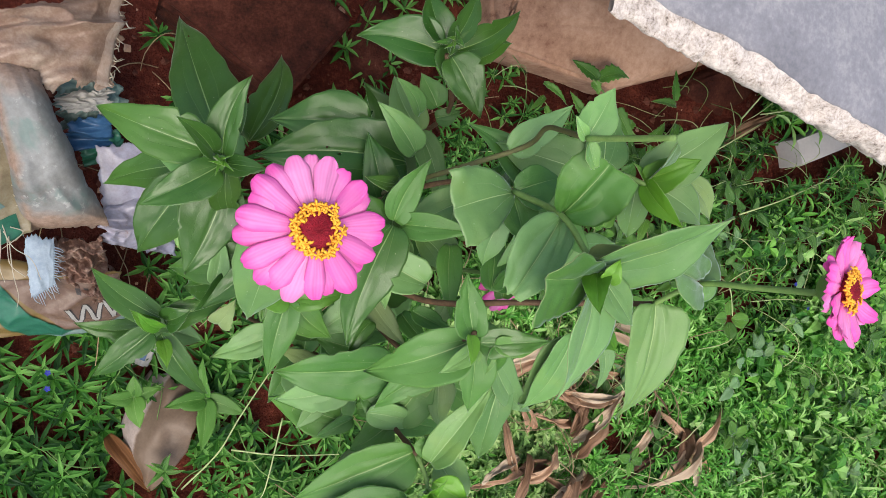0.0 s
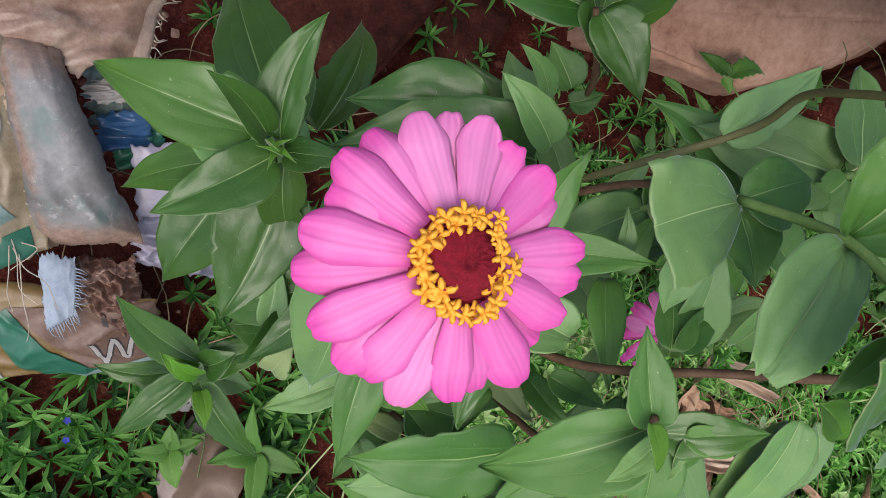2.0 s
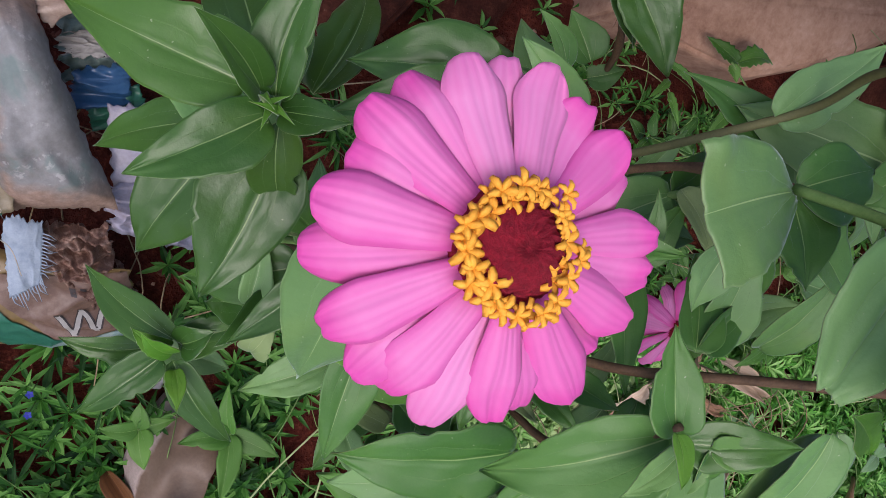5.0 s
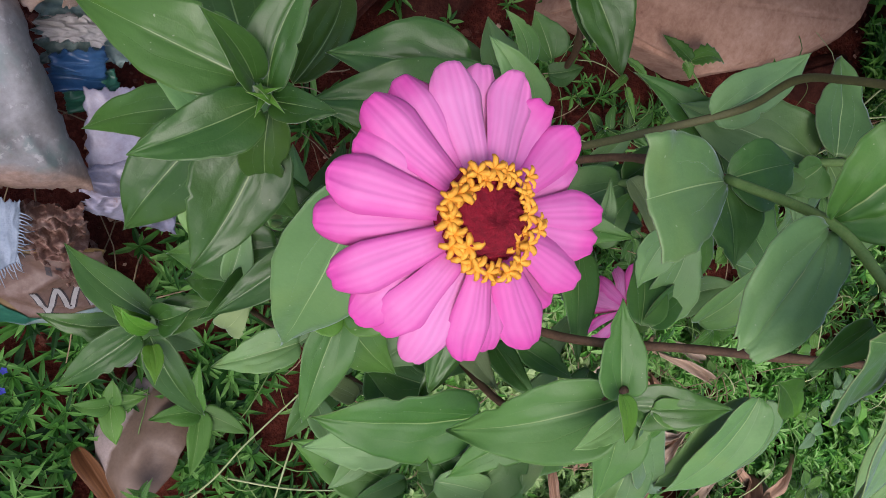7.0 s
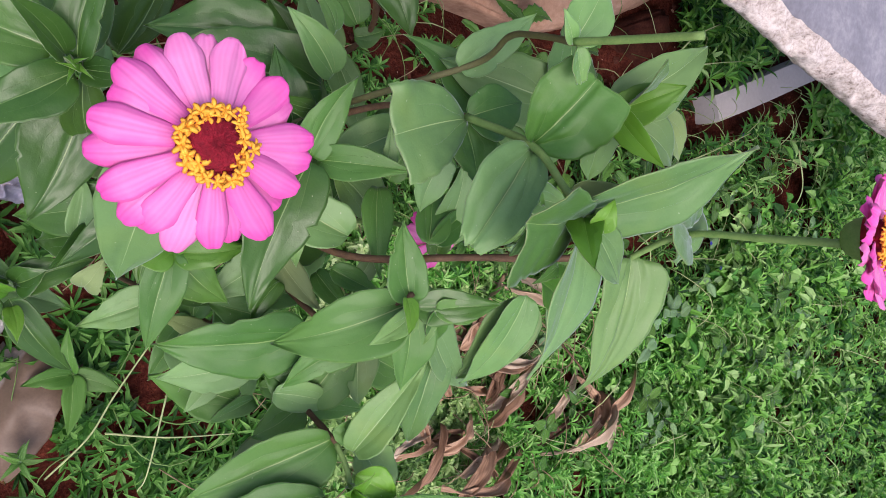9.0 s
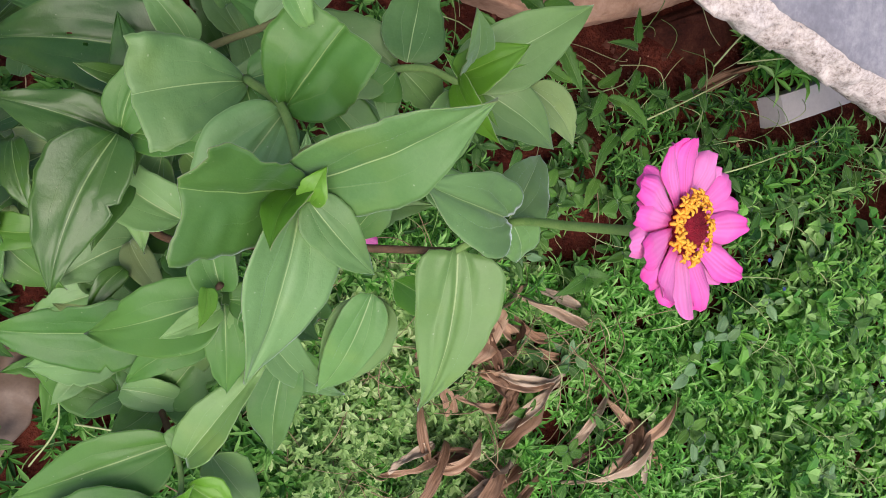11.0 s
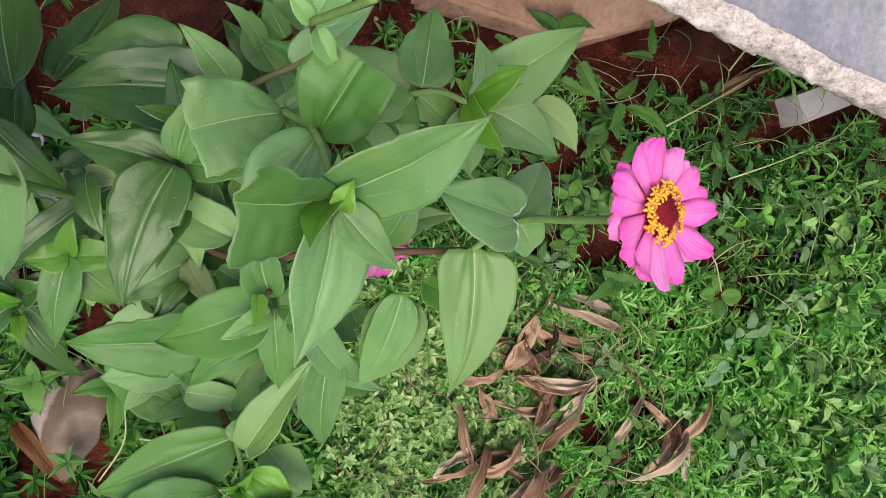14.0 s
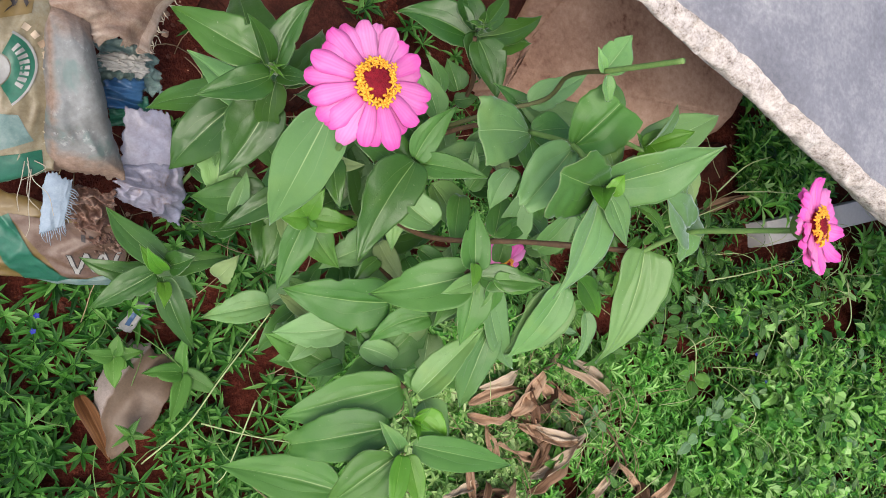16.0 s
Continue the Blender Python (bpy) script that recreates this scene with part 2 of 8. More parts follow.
M_TAN = rough_material("tan_stone", [(0.30, (0.11, 0.045, 0.028)), (0.40, (0.29, 0.162, 0.105)), (0.55, (0.43, 0.265, 0.178)), (0.72, (0.57, 0.40, 0.295))], 7, 0.92, 0.8, 0.003, 0.1, 13, detail=12)
M_BRICK = rough_material("weathered_brick", [(0.32, (0.010, 0.004, 0.0025)), (0.50, (0.044, 0.012, 0.007)), (0.64, (0.085, 0.027, 0.016)), (0.73, (0.27, 0.17, 0.13))], 30, 0.92, 0.9, 0.004, 0.15, 9, detail=10)
M_SLABTOP = rough_material("slab_smooth", [(0.34, (0.13, 0.13, 0.148)), (0.50, (0.205, 0.203, 0.225)), (0.60, (0.29, 0.285, 0.298)), (0.68, (0.42, 0.41, 0.41))], 11, 0.6, 0.2, 0.002, 0.4, 18, detail=8)
M_SLABEDGE = rough_material("slab_broken_edge", [(0.33, (0.13, 0.105, 0.09)), (0.42, (0.36, 0.31, 0.275)), (0.60, (0.60, 0.545, 0.50))], 120, 0.95, 0.5, 0.003, 0.15, 4)
M_GREY = rough_material("grey_concrete", [(0.25, (0.16, 0.13, 0.11)), (0.75, (0.30, 0.26, 0.23))], 9, 0.9, 0.5, 0.004, 0.2, 14)
M_PLANK = rough_material("pale_board", [(0.25, (0.36, 0.33, 0.31)), (0.75, (0.52, 0.49, 0.47))], 8, 0.7, 0.2, 0.002, 0.3, 20)
M_DRY = dry_material("dry_leaf", (0.11, 0.058, 0.032), (0.34, 0.205, 0.125), (0.60, 0.43, 0.29))
M_DRYPALE = dry_material("dry_leaf_pale", (0.26, 0.175, 0.115), (0.45, 0.345, 0.24), (0.60, 0.50, 0.38))
M_DRYDARK = dry_material("dry_leaf_dark", (0.045, 0.022, 0.013), (0.13, 0.068, 0.038), (0.25, 0.15, 0.09))
M_DRYRUST = dry_material("dry_leaf_rust", (0.050, 0.018, 0.007), (0.13, 0.055, 0.018), (0.24, 0.125, 0.045))


def cup_material():
    """Large dead leaf: smooth pinkish tan, its silvery underside turned up along one margin."""
    m, n, l, b = material("dry_leaf_smooth", 0.5, 0.35)
    uv = n.new("ShaderNodeUVMap").outputs["UV"]
    sep = n.new("ShaderNodeSeparateXYZ")
    l.new(uv, sep.inputs[0])
    coords = n.new("ShaderNodeTexCoord").outputs["Object"]
    wide_noise = noise_tex(n, l, 18, 3, 0.6, coords)
    fine = noise_tex(n, l, 300, 4, 0.7, coords)
    tan = ramp(n, l, maths(n, l, "ADD", maths(n, l, "MULTIPLY", wide_noise, 0.7), maths(n, l, "MULTIPLY", fine, 0.3)), [(0.3, (0.085, 0.056, 0.036)), (0.55, (0.145, 0.100, 0.068)), (0.75, (0.205, 0.150, 0.108))])
    bound = maths(n, l, "ADD", maths(n, l, "MULTIPLY_ADD", sep.outputs[1], 0.16, 0.18), maths(n, l, "MULTIPLY", maths(n, l, "SUBTRACT", wide_noise, 0.5), 0.25))
    turned = ramp(n, l, maths(n, l, "SUBTRACT", bound, sep.outputs[0]), [(0.0, (0, 0, 0)), (0.04, (1, 1, 1))])
    col = mixed(n, l, turned, tan, ramp(n, l, fine, [(0.3, (0.25, 0.198, 0.17)), (0.7, (0.34, 0.28, 0.245))]))
    l.new(col, b.inputs["Base Color"])
    bumped(n, l, b, maths(n, l, "ADD", wide_noise, maths(n, l, "MULTIPLY", turned, 0.6)), 0.6, 0.003)
    return m


M_DRYCUP = cup_material()


def sack_material():
    """Dirty translucent sack: grey-white film, brown stains that gather along its hem and folded end."""
    m, n, l, b = material("dirty_plastic_sack", 0.62, 0.3)
    uv = n.new("ShaderNodeUVMap").outputs["UV"]
    sep = n.new("ShaderNodeSeparateXYZ")
    l.new(uv, sep.inputs[0])
    coords = n.new("ShaderNodeTexCoord").outputs["Object"]
    wide_noise = noise_tex(n, l, 9, 4, 0.65, coords, 0.8)
    fine = noise_tex(n, l, 160, 4, 0.7, coords)
    clean = ramp(n, l, maths(n, l, "ADD", maths(n, l, "MULTIPLY", wide_noise, 0.7), maths(n, l, "MULTIPLY", fine, 0.3)), [(0.3, (0.105, 0.098, 0.088)), (0.5, (0.185, 0.190, 0.185)), (0.75, (0.31, 0.32, 0.32))])
    tint = ramp(n, l, noise_tex(n, l, 26, 3, 0.6, coords, 0.5), [(0.52, (0, 0, 0)), (0.66, (0.6, 0.6, 0.6))])
    clean = mixed(n, l, tint, clean, (0.11, 0.175, 0.16))
    flecks = ramp(n, l, noise_tex(n, l, 75, 4, 0.7, coords), [(0.60, (0, 0, 0)), (0.66, (0.35, 0.35, 0.35))])
    clean = mixed(n, l, flecks, clean, (0.42, 0.42, 0.40))
    end = maths(n, l, "SUBTRACT", 0.17, sep.outputs[0])
    hem = maths(n, l, "SUBTRACT", 0.12, maths(n, l, "ABSOLUTE", maths(n, l, "SUBTRACT", sep.outputs[1], 0.16)))
    head = maths(n, l, "SUBTRACT", sep.outputs[0], 0.80)
    mask = maths(n, l, "MAXIMUM", maths(n, l, "MULTIPLY", end, 3.0), maths(n, l, "MAXIMUM", maths(n, l, "MULTIPLY", hem, 2.4), maths(n, l, "MULTIPLY", head, 2.0)))
    mask = maths(n, l, "ADD", mask, maths(n, l, "MULTIPLY", maths(n, l, "SUBTRACT", wide_noise, 0.5), 1.6))
    stain = ramp(n, l, mask, [(0.02, (0, 0, 0)), (0.30, (0.8, 0.8, 0.8))])
    col = mixed(n, l, stain, clean, ramp(n, l, fine, [(0.3, (0.17, 0.100, 0.065)), (0.7, (0.31, 0.205, 0.145))]))
    l.new(col, b.inputs["Base Color"])
    bumped(n, l, b, maths(n, l, "ADD", fine, wide_noise), 0.3, 0.0015)
    return m


M_SACK = sack_material()
M_SACKTAN = rough_material("brown_plastic_film", [(0.28, (0.065, 0.034, 0.022)), (0.48, (0.12, 0.074, 0.052)), (0.70, (0.21, 0.155, 0.125))], 6, 0.42, 0.35, 0.002, 0.4, 34, distortion=0.8)
M_SACKEDGE = rough_material("frayed_sack_hem", [(0.3, (0.25, 0.16, 0.115)), (0.5, (0.38, 0.29, 0.23)), (0.7, (0.52, 0.45, 0.38))], 26, 0.6, 0.5, 0.002, 0.3, 10)
M_FILM = rough_material("tan_plastic_film", [(0.30, (0.115, 0.062, 0.040)), (0.48, (0.215, 0.140, 0.100)), (0.68, (0.36, 0.29, 0.23))], 10, 0.4, 0.4, 0.002, 0.45, 22, distortion=0.8)
M_BAGPALE = rough_material("faded_bag_film", [(0.30, (0.13, 0.095, 0.055)), (0.48, (0.22, 0.185, 0.115)), (0.68, (0.29, 0.275, 0.215))], 8, 0.42, 0.35, 0.002, 0.4, 24, distortion=0.8)
M_LILAC = rough_material("lilac_plastic", [(0.30, (0.17, 0.095, 0.080)), (0.40, (0.22, 0.20, 0.235)), (0.62, (0.31, 0.31, 0.39)), (0.8, (0.42, 0.42, 0.46))], 20, 0.35, 0.3, 0.003, 0.5, 8)
M_BLUE = rough_material("blue_film", [(0.25, (0.008, 0.030, 0.075)), (0.5, (0.016, 0.065, 0.155)), (0.8, (0.06, 0.14, 0.25))], 22, 0.35, 0.3, 0.003, 0.5, 6)
M_PALEBLUE = rough_material("pale_blue_cloth", [(0.25, (0.18, 0.24, 0.30)), (0.75, (0.36, 0.42, 0.48))], 60, 0.9, 0.6, 0.002, 0.2, 6)
M_TEAL = rough_material("green_film", [(0.25, (0.008, 0.065, 0.042)), (0.75, (0.028, 0.15, 0.09))], 20, 0.4, 0.3, 0.002, 0.45, 8)
M_TEALPALE = rough_material("teal_scrap", [(0.25, (0.05, 0.115, 0.11)), (0.5, (0.13, 0.20, 0.185)), (0.78, (0.28, 0.31, 0.28))], 40, 0.5, 0.4, 0.003, 0.4, 5)
M_GOLD = rough_material("ochre_film", [(0.25, (0.10, 0.062, 0.018)), (0.75, (0.20, 0.14, 0.05))], 12, 0.4, 0.3, 0.002, 0.45, 8)
M_WHITE = rough_material("white_print", [(0.25, (0.20, 0.19, 0.17)), (0.75, (0.36, 0.36, 0.34))], 40, 0.5, 0.3, 0.001, 0.4, 6)
M_BLACK = rough_material("dark_print", [(0.25, (0.015, 0.013, 0.013)), (0.75, (0.05, 0.04, 0.04))], 40, 0.6, 0.3, 0.001, 0.4, 6)
M_RAG = rough_material("brown_rag", [(0.2, (0.045, 0.021, 0.015)), (0.48, (0.155, 0.088, 0.066)), (0.70, (0.36, 0.27, 0.22))], 40, 0.55, 0.6, 0.003, 0.25, 4)
M_THREAD = rough_material("straw_thread", [(0.3, (0.30, 0.26, 0.19)), (0.7, (0.45, 0.41, 0.33))], 60, 0.8, 0.2, 0.001)
M_STRAW = rough_material("dry_straw", [(0.3, (0.14, 0.095, 0.05)), (0.7, (0.36, 0.28, 0.16))], 40, 0.8, 0.3, 0.001)
M_CLOD = rough_material("earth_clod", [(0.3, (0.035, 0.011, 0.008)), (0.7, (0.15, 0.055, 0.036))], 60, 0.95, 0.6, 0.002, 0.1)
M_BLOSSOM = rough_material("blossom_blue", [(0.3, (0.012, 0.016, 0.16)), (0.7, (0.03, 0.04, 0.30))], 200, 0.6, 0.2, 0.0005)
M_GRASSPALE = rough_material("dry_grass", [(0.3, (0.25, 0.32, 0.12)), (0.7, (0.45, 0.50, 0.26))], 60, 0.7, 0.2, 0.001)


def island_green(name, stops, rough=0.5):
    """Ground plants: every little blade its own shade of green."""
    m, n, l, b = material(name, rough, 0.3)
    rnd = n.new("ShaderNodeNewGeometry").outputs["Random Per Island"]
    coords = n.new("ShaderNodeTexCoord").outputs["Object"]
    f = maths(n, l, "ADD", maths(n, l, "MULTIPLY", rnd, 0.5), maths(n, l, "MULTIPLY", noise_tex(n, l, 7, 3, 0.6, coords), 0.6))
    col = ramp(n, l, f, stops)
    l.new(col, b.inputs["Base Color"])
    bumped(n, l, b, noise_tex(n, l, 300, 2, 0.5, coords), 0.3, 0.001)
    tr = n.new("ShaderNodeBsdfTranslucent")
    l.new(mixed(n, l, 1.0, col, (0.9, 1.0, 0.4), "MULTIPLY"), tr.inputs["Color"])
    mx = n.new("ShaderNodeMixShader")
    mx.inputs[0].default_value = 0.3
    l.new(b.outputs[0], mx.inputs[1])
    l.new(tr.outputs[0], mx.inputs[2])
    l.new(mx.outputs[0], n["Material Output"].inputs["Surface"])
    return m


# M_GRASS, M_CLOVER: shade in gaps between weeds is put into the darkest stop.
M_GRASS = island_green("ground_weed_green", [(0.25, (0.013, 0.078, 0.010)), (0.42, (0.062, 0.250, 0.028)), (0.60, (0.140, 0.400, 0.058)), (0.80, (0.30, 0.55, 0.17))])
# Deeper weed green, with weak light and slab shade put into the colour.
M_GRASSSHADED = island_green("ground_weed_shaded_green", [(0.25, (0.006, 0.036, 0.005)), (0.42, (0.024, 0.110, 0.012)), (0.60, (0.062, 0.205, 0.026)), (0.80, (0.17, 0.37, 0.085))])
M_CLOVER = island_green("clover_green", [(0.27, (0.008, 0.050, 0.010)), (0.43, (0.050, 0.205, 0.028)), (0.60, (0.155, 0.400, 0.055)), (0.80, (0.34, 0.55, 0.20))])
M_GREYGREEN = island_green("grey_green_leaflets", [(0.25, (0.036, 0.095, 0.020)), (0.45, (0.140, 0.285, 0.068)), (0.65, (0.29, 0.46, 0.15)), (0.85, (0.50, 0.62, 0.30))])


# ---- building blocks ----
def mesh_object(name, verts, faces, mats, parent=None, uvs=None, slots=None, smooth=True, label=""):
    me = bpy.data.meshes.new(name)
    me.from_pydata(verts, [], faces)
    for m in mats:
        me.materials.append(m)
    if slots is not None:
        me.polygons.foreach_set("material_index", slots)
    if smooth:
        me.polygons.foreach_set("use_smooth", [True] * len(me.polygons))
    if uvs is not None:
        layer = me.uv_layers.new(name="UVMap")
        idx = np.empty(len(me.loops), dtype=np.int32)
        me.loops.foreach_get("vertex_index", idx)
        layer.data.foreach_set("uv", np.asarray(uvs, dtype=np.float32)[idx].ravel())
    me.update()
    ob = new(name, me)
    if parent is not None:
        ob.parent = parent
        ob.matrix_parent_inverse = root_of(parent).inverted()
    if label:
        ob["label"] = label
    return ob


ROOTS = {}


def root_of(ob):
    """The pose in the world of a thing or part, as it was built."""
    return ROOTS.get(ob.name, Matrix.Identity(4))


def thing(name, at, label, category, group=""):
    """An Empty at the base of a thing; its parts are built in world places."""
    ob = new(name)
    ob.empty_display_size = 0.02
    ob.location = at
    ROOTS[ob.name] = Matrix.Translation(at)
    return tagged(ob, label, category, group)


def part(name, bm, mat, parent, label="", smooth=False):
    me = bpy.data.meshes.new(name)
    bm.to_mesh(me)
    bm.free()
    me.materials.append(mat)
    if smooth:
        me.polygons.foreach_set("use_smooth", [True] * len(me.polygons))
    ob = new(name, me)
    if parent is not None:
        ob.parent = parent
        ob.matrix_parent_inverse = root_of(parent).inverted()
    if label:
        ob["label"] = label
    return ob


def spline(points, steps=8):
    """Catmull-Rom through the points."""
    p = [Vector(q) for q in points]
    p = [p[0] * 2 - p[1], *p, p[-1] * 2 - p[-2]]
    out = []
    for i in range(1, len(p) - 2):
        a, b, c, d = p[i - 1:i + 3]
        for k in range(steps):
            t = k / steps
            out.append(0.5 * ((2 * b) + (c - a) * t + (2 * a - 5 * b + 4 * c - d) * t * t + (3 * b - a - 3 * c + d) * t ** 3))
    out.append(p[-2])
    return out


def tube(name, points, r0, r1, mat, parent, sides=8, steps=8, label="", knots=()):
    """A tapered round stem along a smooth line, a little thicker at its knots."""
    line = spline(points, steps)
    verts, faces, ref = [], [], Vector((0.3, 1, 0.2))
    for i, q in enumerate(line):
        d = (line[min(i + 1, len(line) - 1)] - line[max(i - 1, 0)]).normalized()
        a = d.cross(ref).normalized()
        b = d.cross(a)
        f = i / (len(line) - 1)
        r = r0 + (r1 - r0) * f
        for k in knots:
            r *= 1 + 0.35 * math.exp(-((f - k) / 0.02) ** 2)
        r *= 1 + 0.06 * noise.noise(q * 180)
        for s in range(sides):
            w = 2 * math.pi * s / sides
            verts.append(q + a * (r * math.cos(w)) + b * (r * math.sin(w)))
    for i in range(len(line) - 1):
        for s in range(sides):
            t = (s + 1) % sides
            faces.append((i * sides + s, i * sides + t, (i + 1) * sides + t, (i + 1) * sides + s))
    faces.append(tuple(reversed(range(sides))))
    faces.append(tuple(range((len(line) - 1) * sides, len(line) * sides)))
    return mesh_object(name, verts, faces, [mat], parent, label=label)


SEEDS = iter(range(1, 100000))


def nerves(v, s):
    """How deep the blade is pressed in at its midrib and its two side nerves, fading towards the tip."""
    spread = 0.46 * min(1.0, 0.35 + 1.6 * s)
    return math.exp(-(v / 0.06) ** 2) * (1 - 0.5 * s) + 0.8 * math.exp(-((abs(v) - spread) / 0.07) ** 2) * max(0.0, 1 - 1.5 * s)


def leaf(parent, base, tip, width, mat=None, bend=0.10, roll=0.0, fold=0.16, cut=1.0, wavy=0.055, curl=0.0, twist=0.0, name="leaf", under=None, wide=0.33, rows=26, cols=20, thick=0.0005, pleat=0.024, bites=None, face=(-0.22, 0.0, 1.0), crumple=0.0, loose=1.0, holes=(), clasp=0.42, sway=None, hook=0.0, tooth=0.0):
    """A blade from base to tip: a broad clasping foot, arched along its midrib, a shallow V across it, three nerves
    pressed in near the foot, a gently waved margin. cut < 1: eaten off raggedly at that share of its length.
    loose: how far it strays by chance from its rest shape. hook: its tip nods. tooth: a saw-edged margin. holes: (along, across, radius)."""
    rnd = random.Random(next(SEEDS))
    mat = mat or M_LEAF
    roll += rnd.uniform(-8, 8) * loose
    twist += rnd.uniform(-12, 12) * loose
    bend += rnd.uniform(-0.04, 0.08) * loose
    pleat *= 1 + rnd.uniform(-0.5, 0.6) * loose
    fold += rnd.uniform(-0.02, 0.24) * loose
    curve = rnd.uniform(-0.09, 0.09) * loose
    lean = rnd.uniform(-0.13, 0.13)
    sway = curve if sway is None else sway
    margin = rnd.uniform(0.0, 0.9)
    curl += rnd.choice([0, 0, 0.04, 0.08, -0.03]) * loose
    if bites is None:
        bites = rnd.choice([0, 0, 0, 1, 1, 2])
    nibbled = [(rnd.uniform(0.25, 0.85), rnd.choice([-1, 1]), rnd.uniform(0.02, 0.045), rnd.uniform(0.10, 0.26)) for _ in range(bites)]
    base, tip = Vector(base), Vector(tip)
    axis = tip - base
    length = axis.length
    d = axis.normalized()
    face = Vector(face)
    face = (face - d * face.dot(d)).normalized()
    face = Matrix.Rotation(radians(roll), 3, d) @ face
    side = d.cross(face).normalized()
    verts, uvs = [], []
    ph = [rnd.uniform(0, 6.28) for _ in range(6)]
    full = clasp * wide / 0.33
    sharp = 1.05 * (1 - wide) / 0.67
    prof = lambda s: max(0.0, s + 0.018) ** full * max(0.0, 1 - s) ** sharp
    peak = max(prof(k / 50) for k in range(51))
    layers = []
    for i in range(rows + 1):
        s = i / rows
        row = []
        tw = radians(twist) * s
        for j in range(cols + 1):
            v = -1 + 2 * j / cols
            ss = s
            if cut < 1 and i > rows * 0.55:
                ragged = 0.11 * noise.noise(Vector((v * 1.8, ph[0], 0))) + 0.022 * noise.noise(Vector((v * 7, ph[1], 0)))
                ss = s + (ragged - 0.03) * (i / rows - 0.55) / 0.45
            sf = min(0.999, ss * cut)
            half = 0.5 * width * prof(sf) / peak
            half *= 1 + lean * (1 if v > 0 else -1) + (0.045 * math.sin(8 * s + ph[2] + (0 if v < 0 else 2)) + 0.05 * noise.noise(Vector((s * 9, ph[2], v > 0))) + 0.010 * math.sin(37 * s + ph[1])) * (1 if s < 0.9 else 0.3)
            if tooth:
                half *= 1 - tooth * ((s * 6 + 0.15 * v) % 1.0)
            for bs, bside, br, deep in nibbled:
                if bside * v > 0 and abs(sf - bs) < br:
                    half *= 1 - deep * math.sqrt(1 - ((sf - bs) / br) ** 2)
            c = base + d * (length * ss) + side * (sway * length * 4 * ss * (1 - ss)) + face * (bend * length * 2 * ss * (1 - ss) - curl * length * ss * ss - hook * length * max(0.0, ss - 0.6) ** 2)
            lift = fold * half * abs(v) ** 1.08 * (1 - 0.6 * margin * abs(v)) - pleat * width * nerves(v, ss) + 0.9 * fold * half * (1 - s) ** 6 * abs(v)
            lift += wavy * width * abs(v) ** 2.2 * math.sin(s * (8 + 3 * (v > 0)) + ph[3] + (1.7 if v > 0 else 0)) * (0.3 + s * 0.7)
            lift += 0.035 * width * noise.noise(Vector((v * 0.9 + ph[4], s * 2.6, ph[5]))) + 0.02 * width * noise.noise(Vector((v * 2.5 + ph[4], s * 7, ph[5]))) + crumple * width * noise.noise(Vector((v * 1.6 + ph[4], s * 6, ph[5] + 5)))
            if pleat > 0.045:
                lift -= 0.22 * pleat * width * math.cos(10 * v + 0.4 * ph[2]) * (1 - 0.8 * ss) * (1 - v * v)
            sd = side * math.cos(tw) + face * math.sin(tw)
            fc = face * math.cos(tw) - side * math.sin(tw)
            row.append((c + sd * (half * v * (1 - 0.06 * fold)) + fc * lift, fc, (0.5 + 0.5 * v, s)))
        layers.append(row)
    nr, nc = rows + 1, cols + 1
    for k in (0, 1):
        for row in layers:
            for q, fc, uv in row:
                verts.append(q - fc * (thick * k))
                uvs.append(uv)
    faces, slots = [], []
    o = nr * nc
    open_cells = set()
    for i in range(1, rows - 1):
        for j in range(1, cols - 1):
            if any(((i + 0.5) / rows - hs) ** 2 * (length / width) ** 2 + (((j + 0.5) / cols - 0.5) - 0.5 * hv) ** 2 < hr * hr for hs, hv, hr in holes):
                open_cells.add((i, j))
    for i in range(rows):
        for j in range(cols):
            if (i, j) in open_cells:
                continue
            a, b, c, e = i * nc + j, i * nc + j + 1, (i + 1) * nc + j + 1, (i + 1) * nc + j
            faces.append((a, b, c, e))
            slots.append(0)
            faces.append((o + a, o + e, o + c, o + b))
            slots.append(1)
    rim = [j for j in range(nc)] + [i * nc + cols for i in range(1, nr)] + [rows * nc + j for j in range(cols - 1, -1, -1)] + [i * nc for i in range(rows - 1, 0, -1)]
    for a, b in zip(rim, rim[1:] + rim[:1]):
        faces.append((b, a, o + a, o + b))
        slots.append(1)
    return mesh_object(name, verts, faces, [mat, under or M_UNDER], parent, uvs, slots)


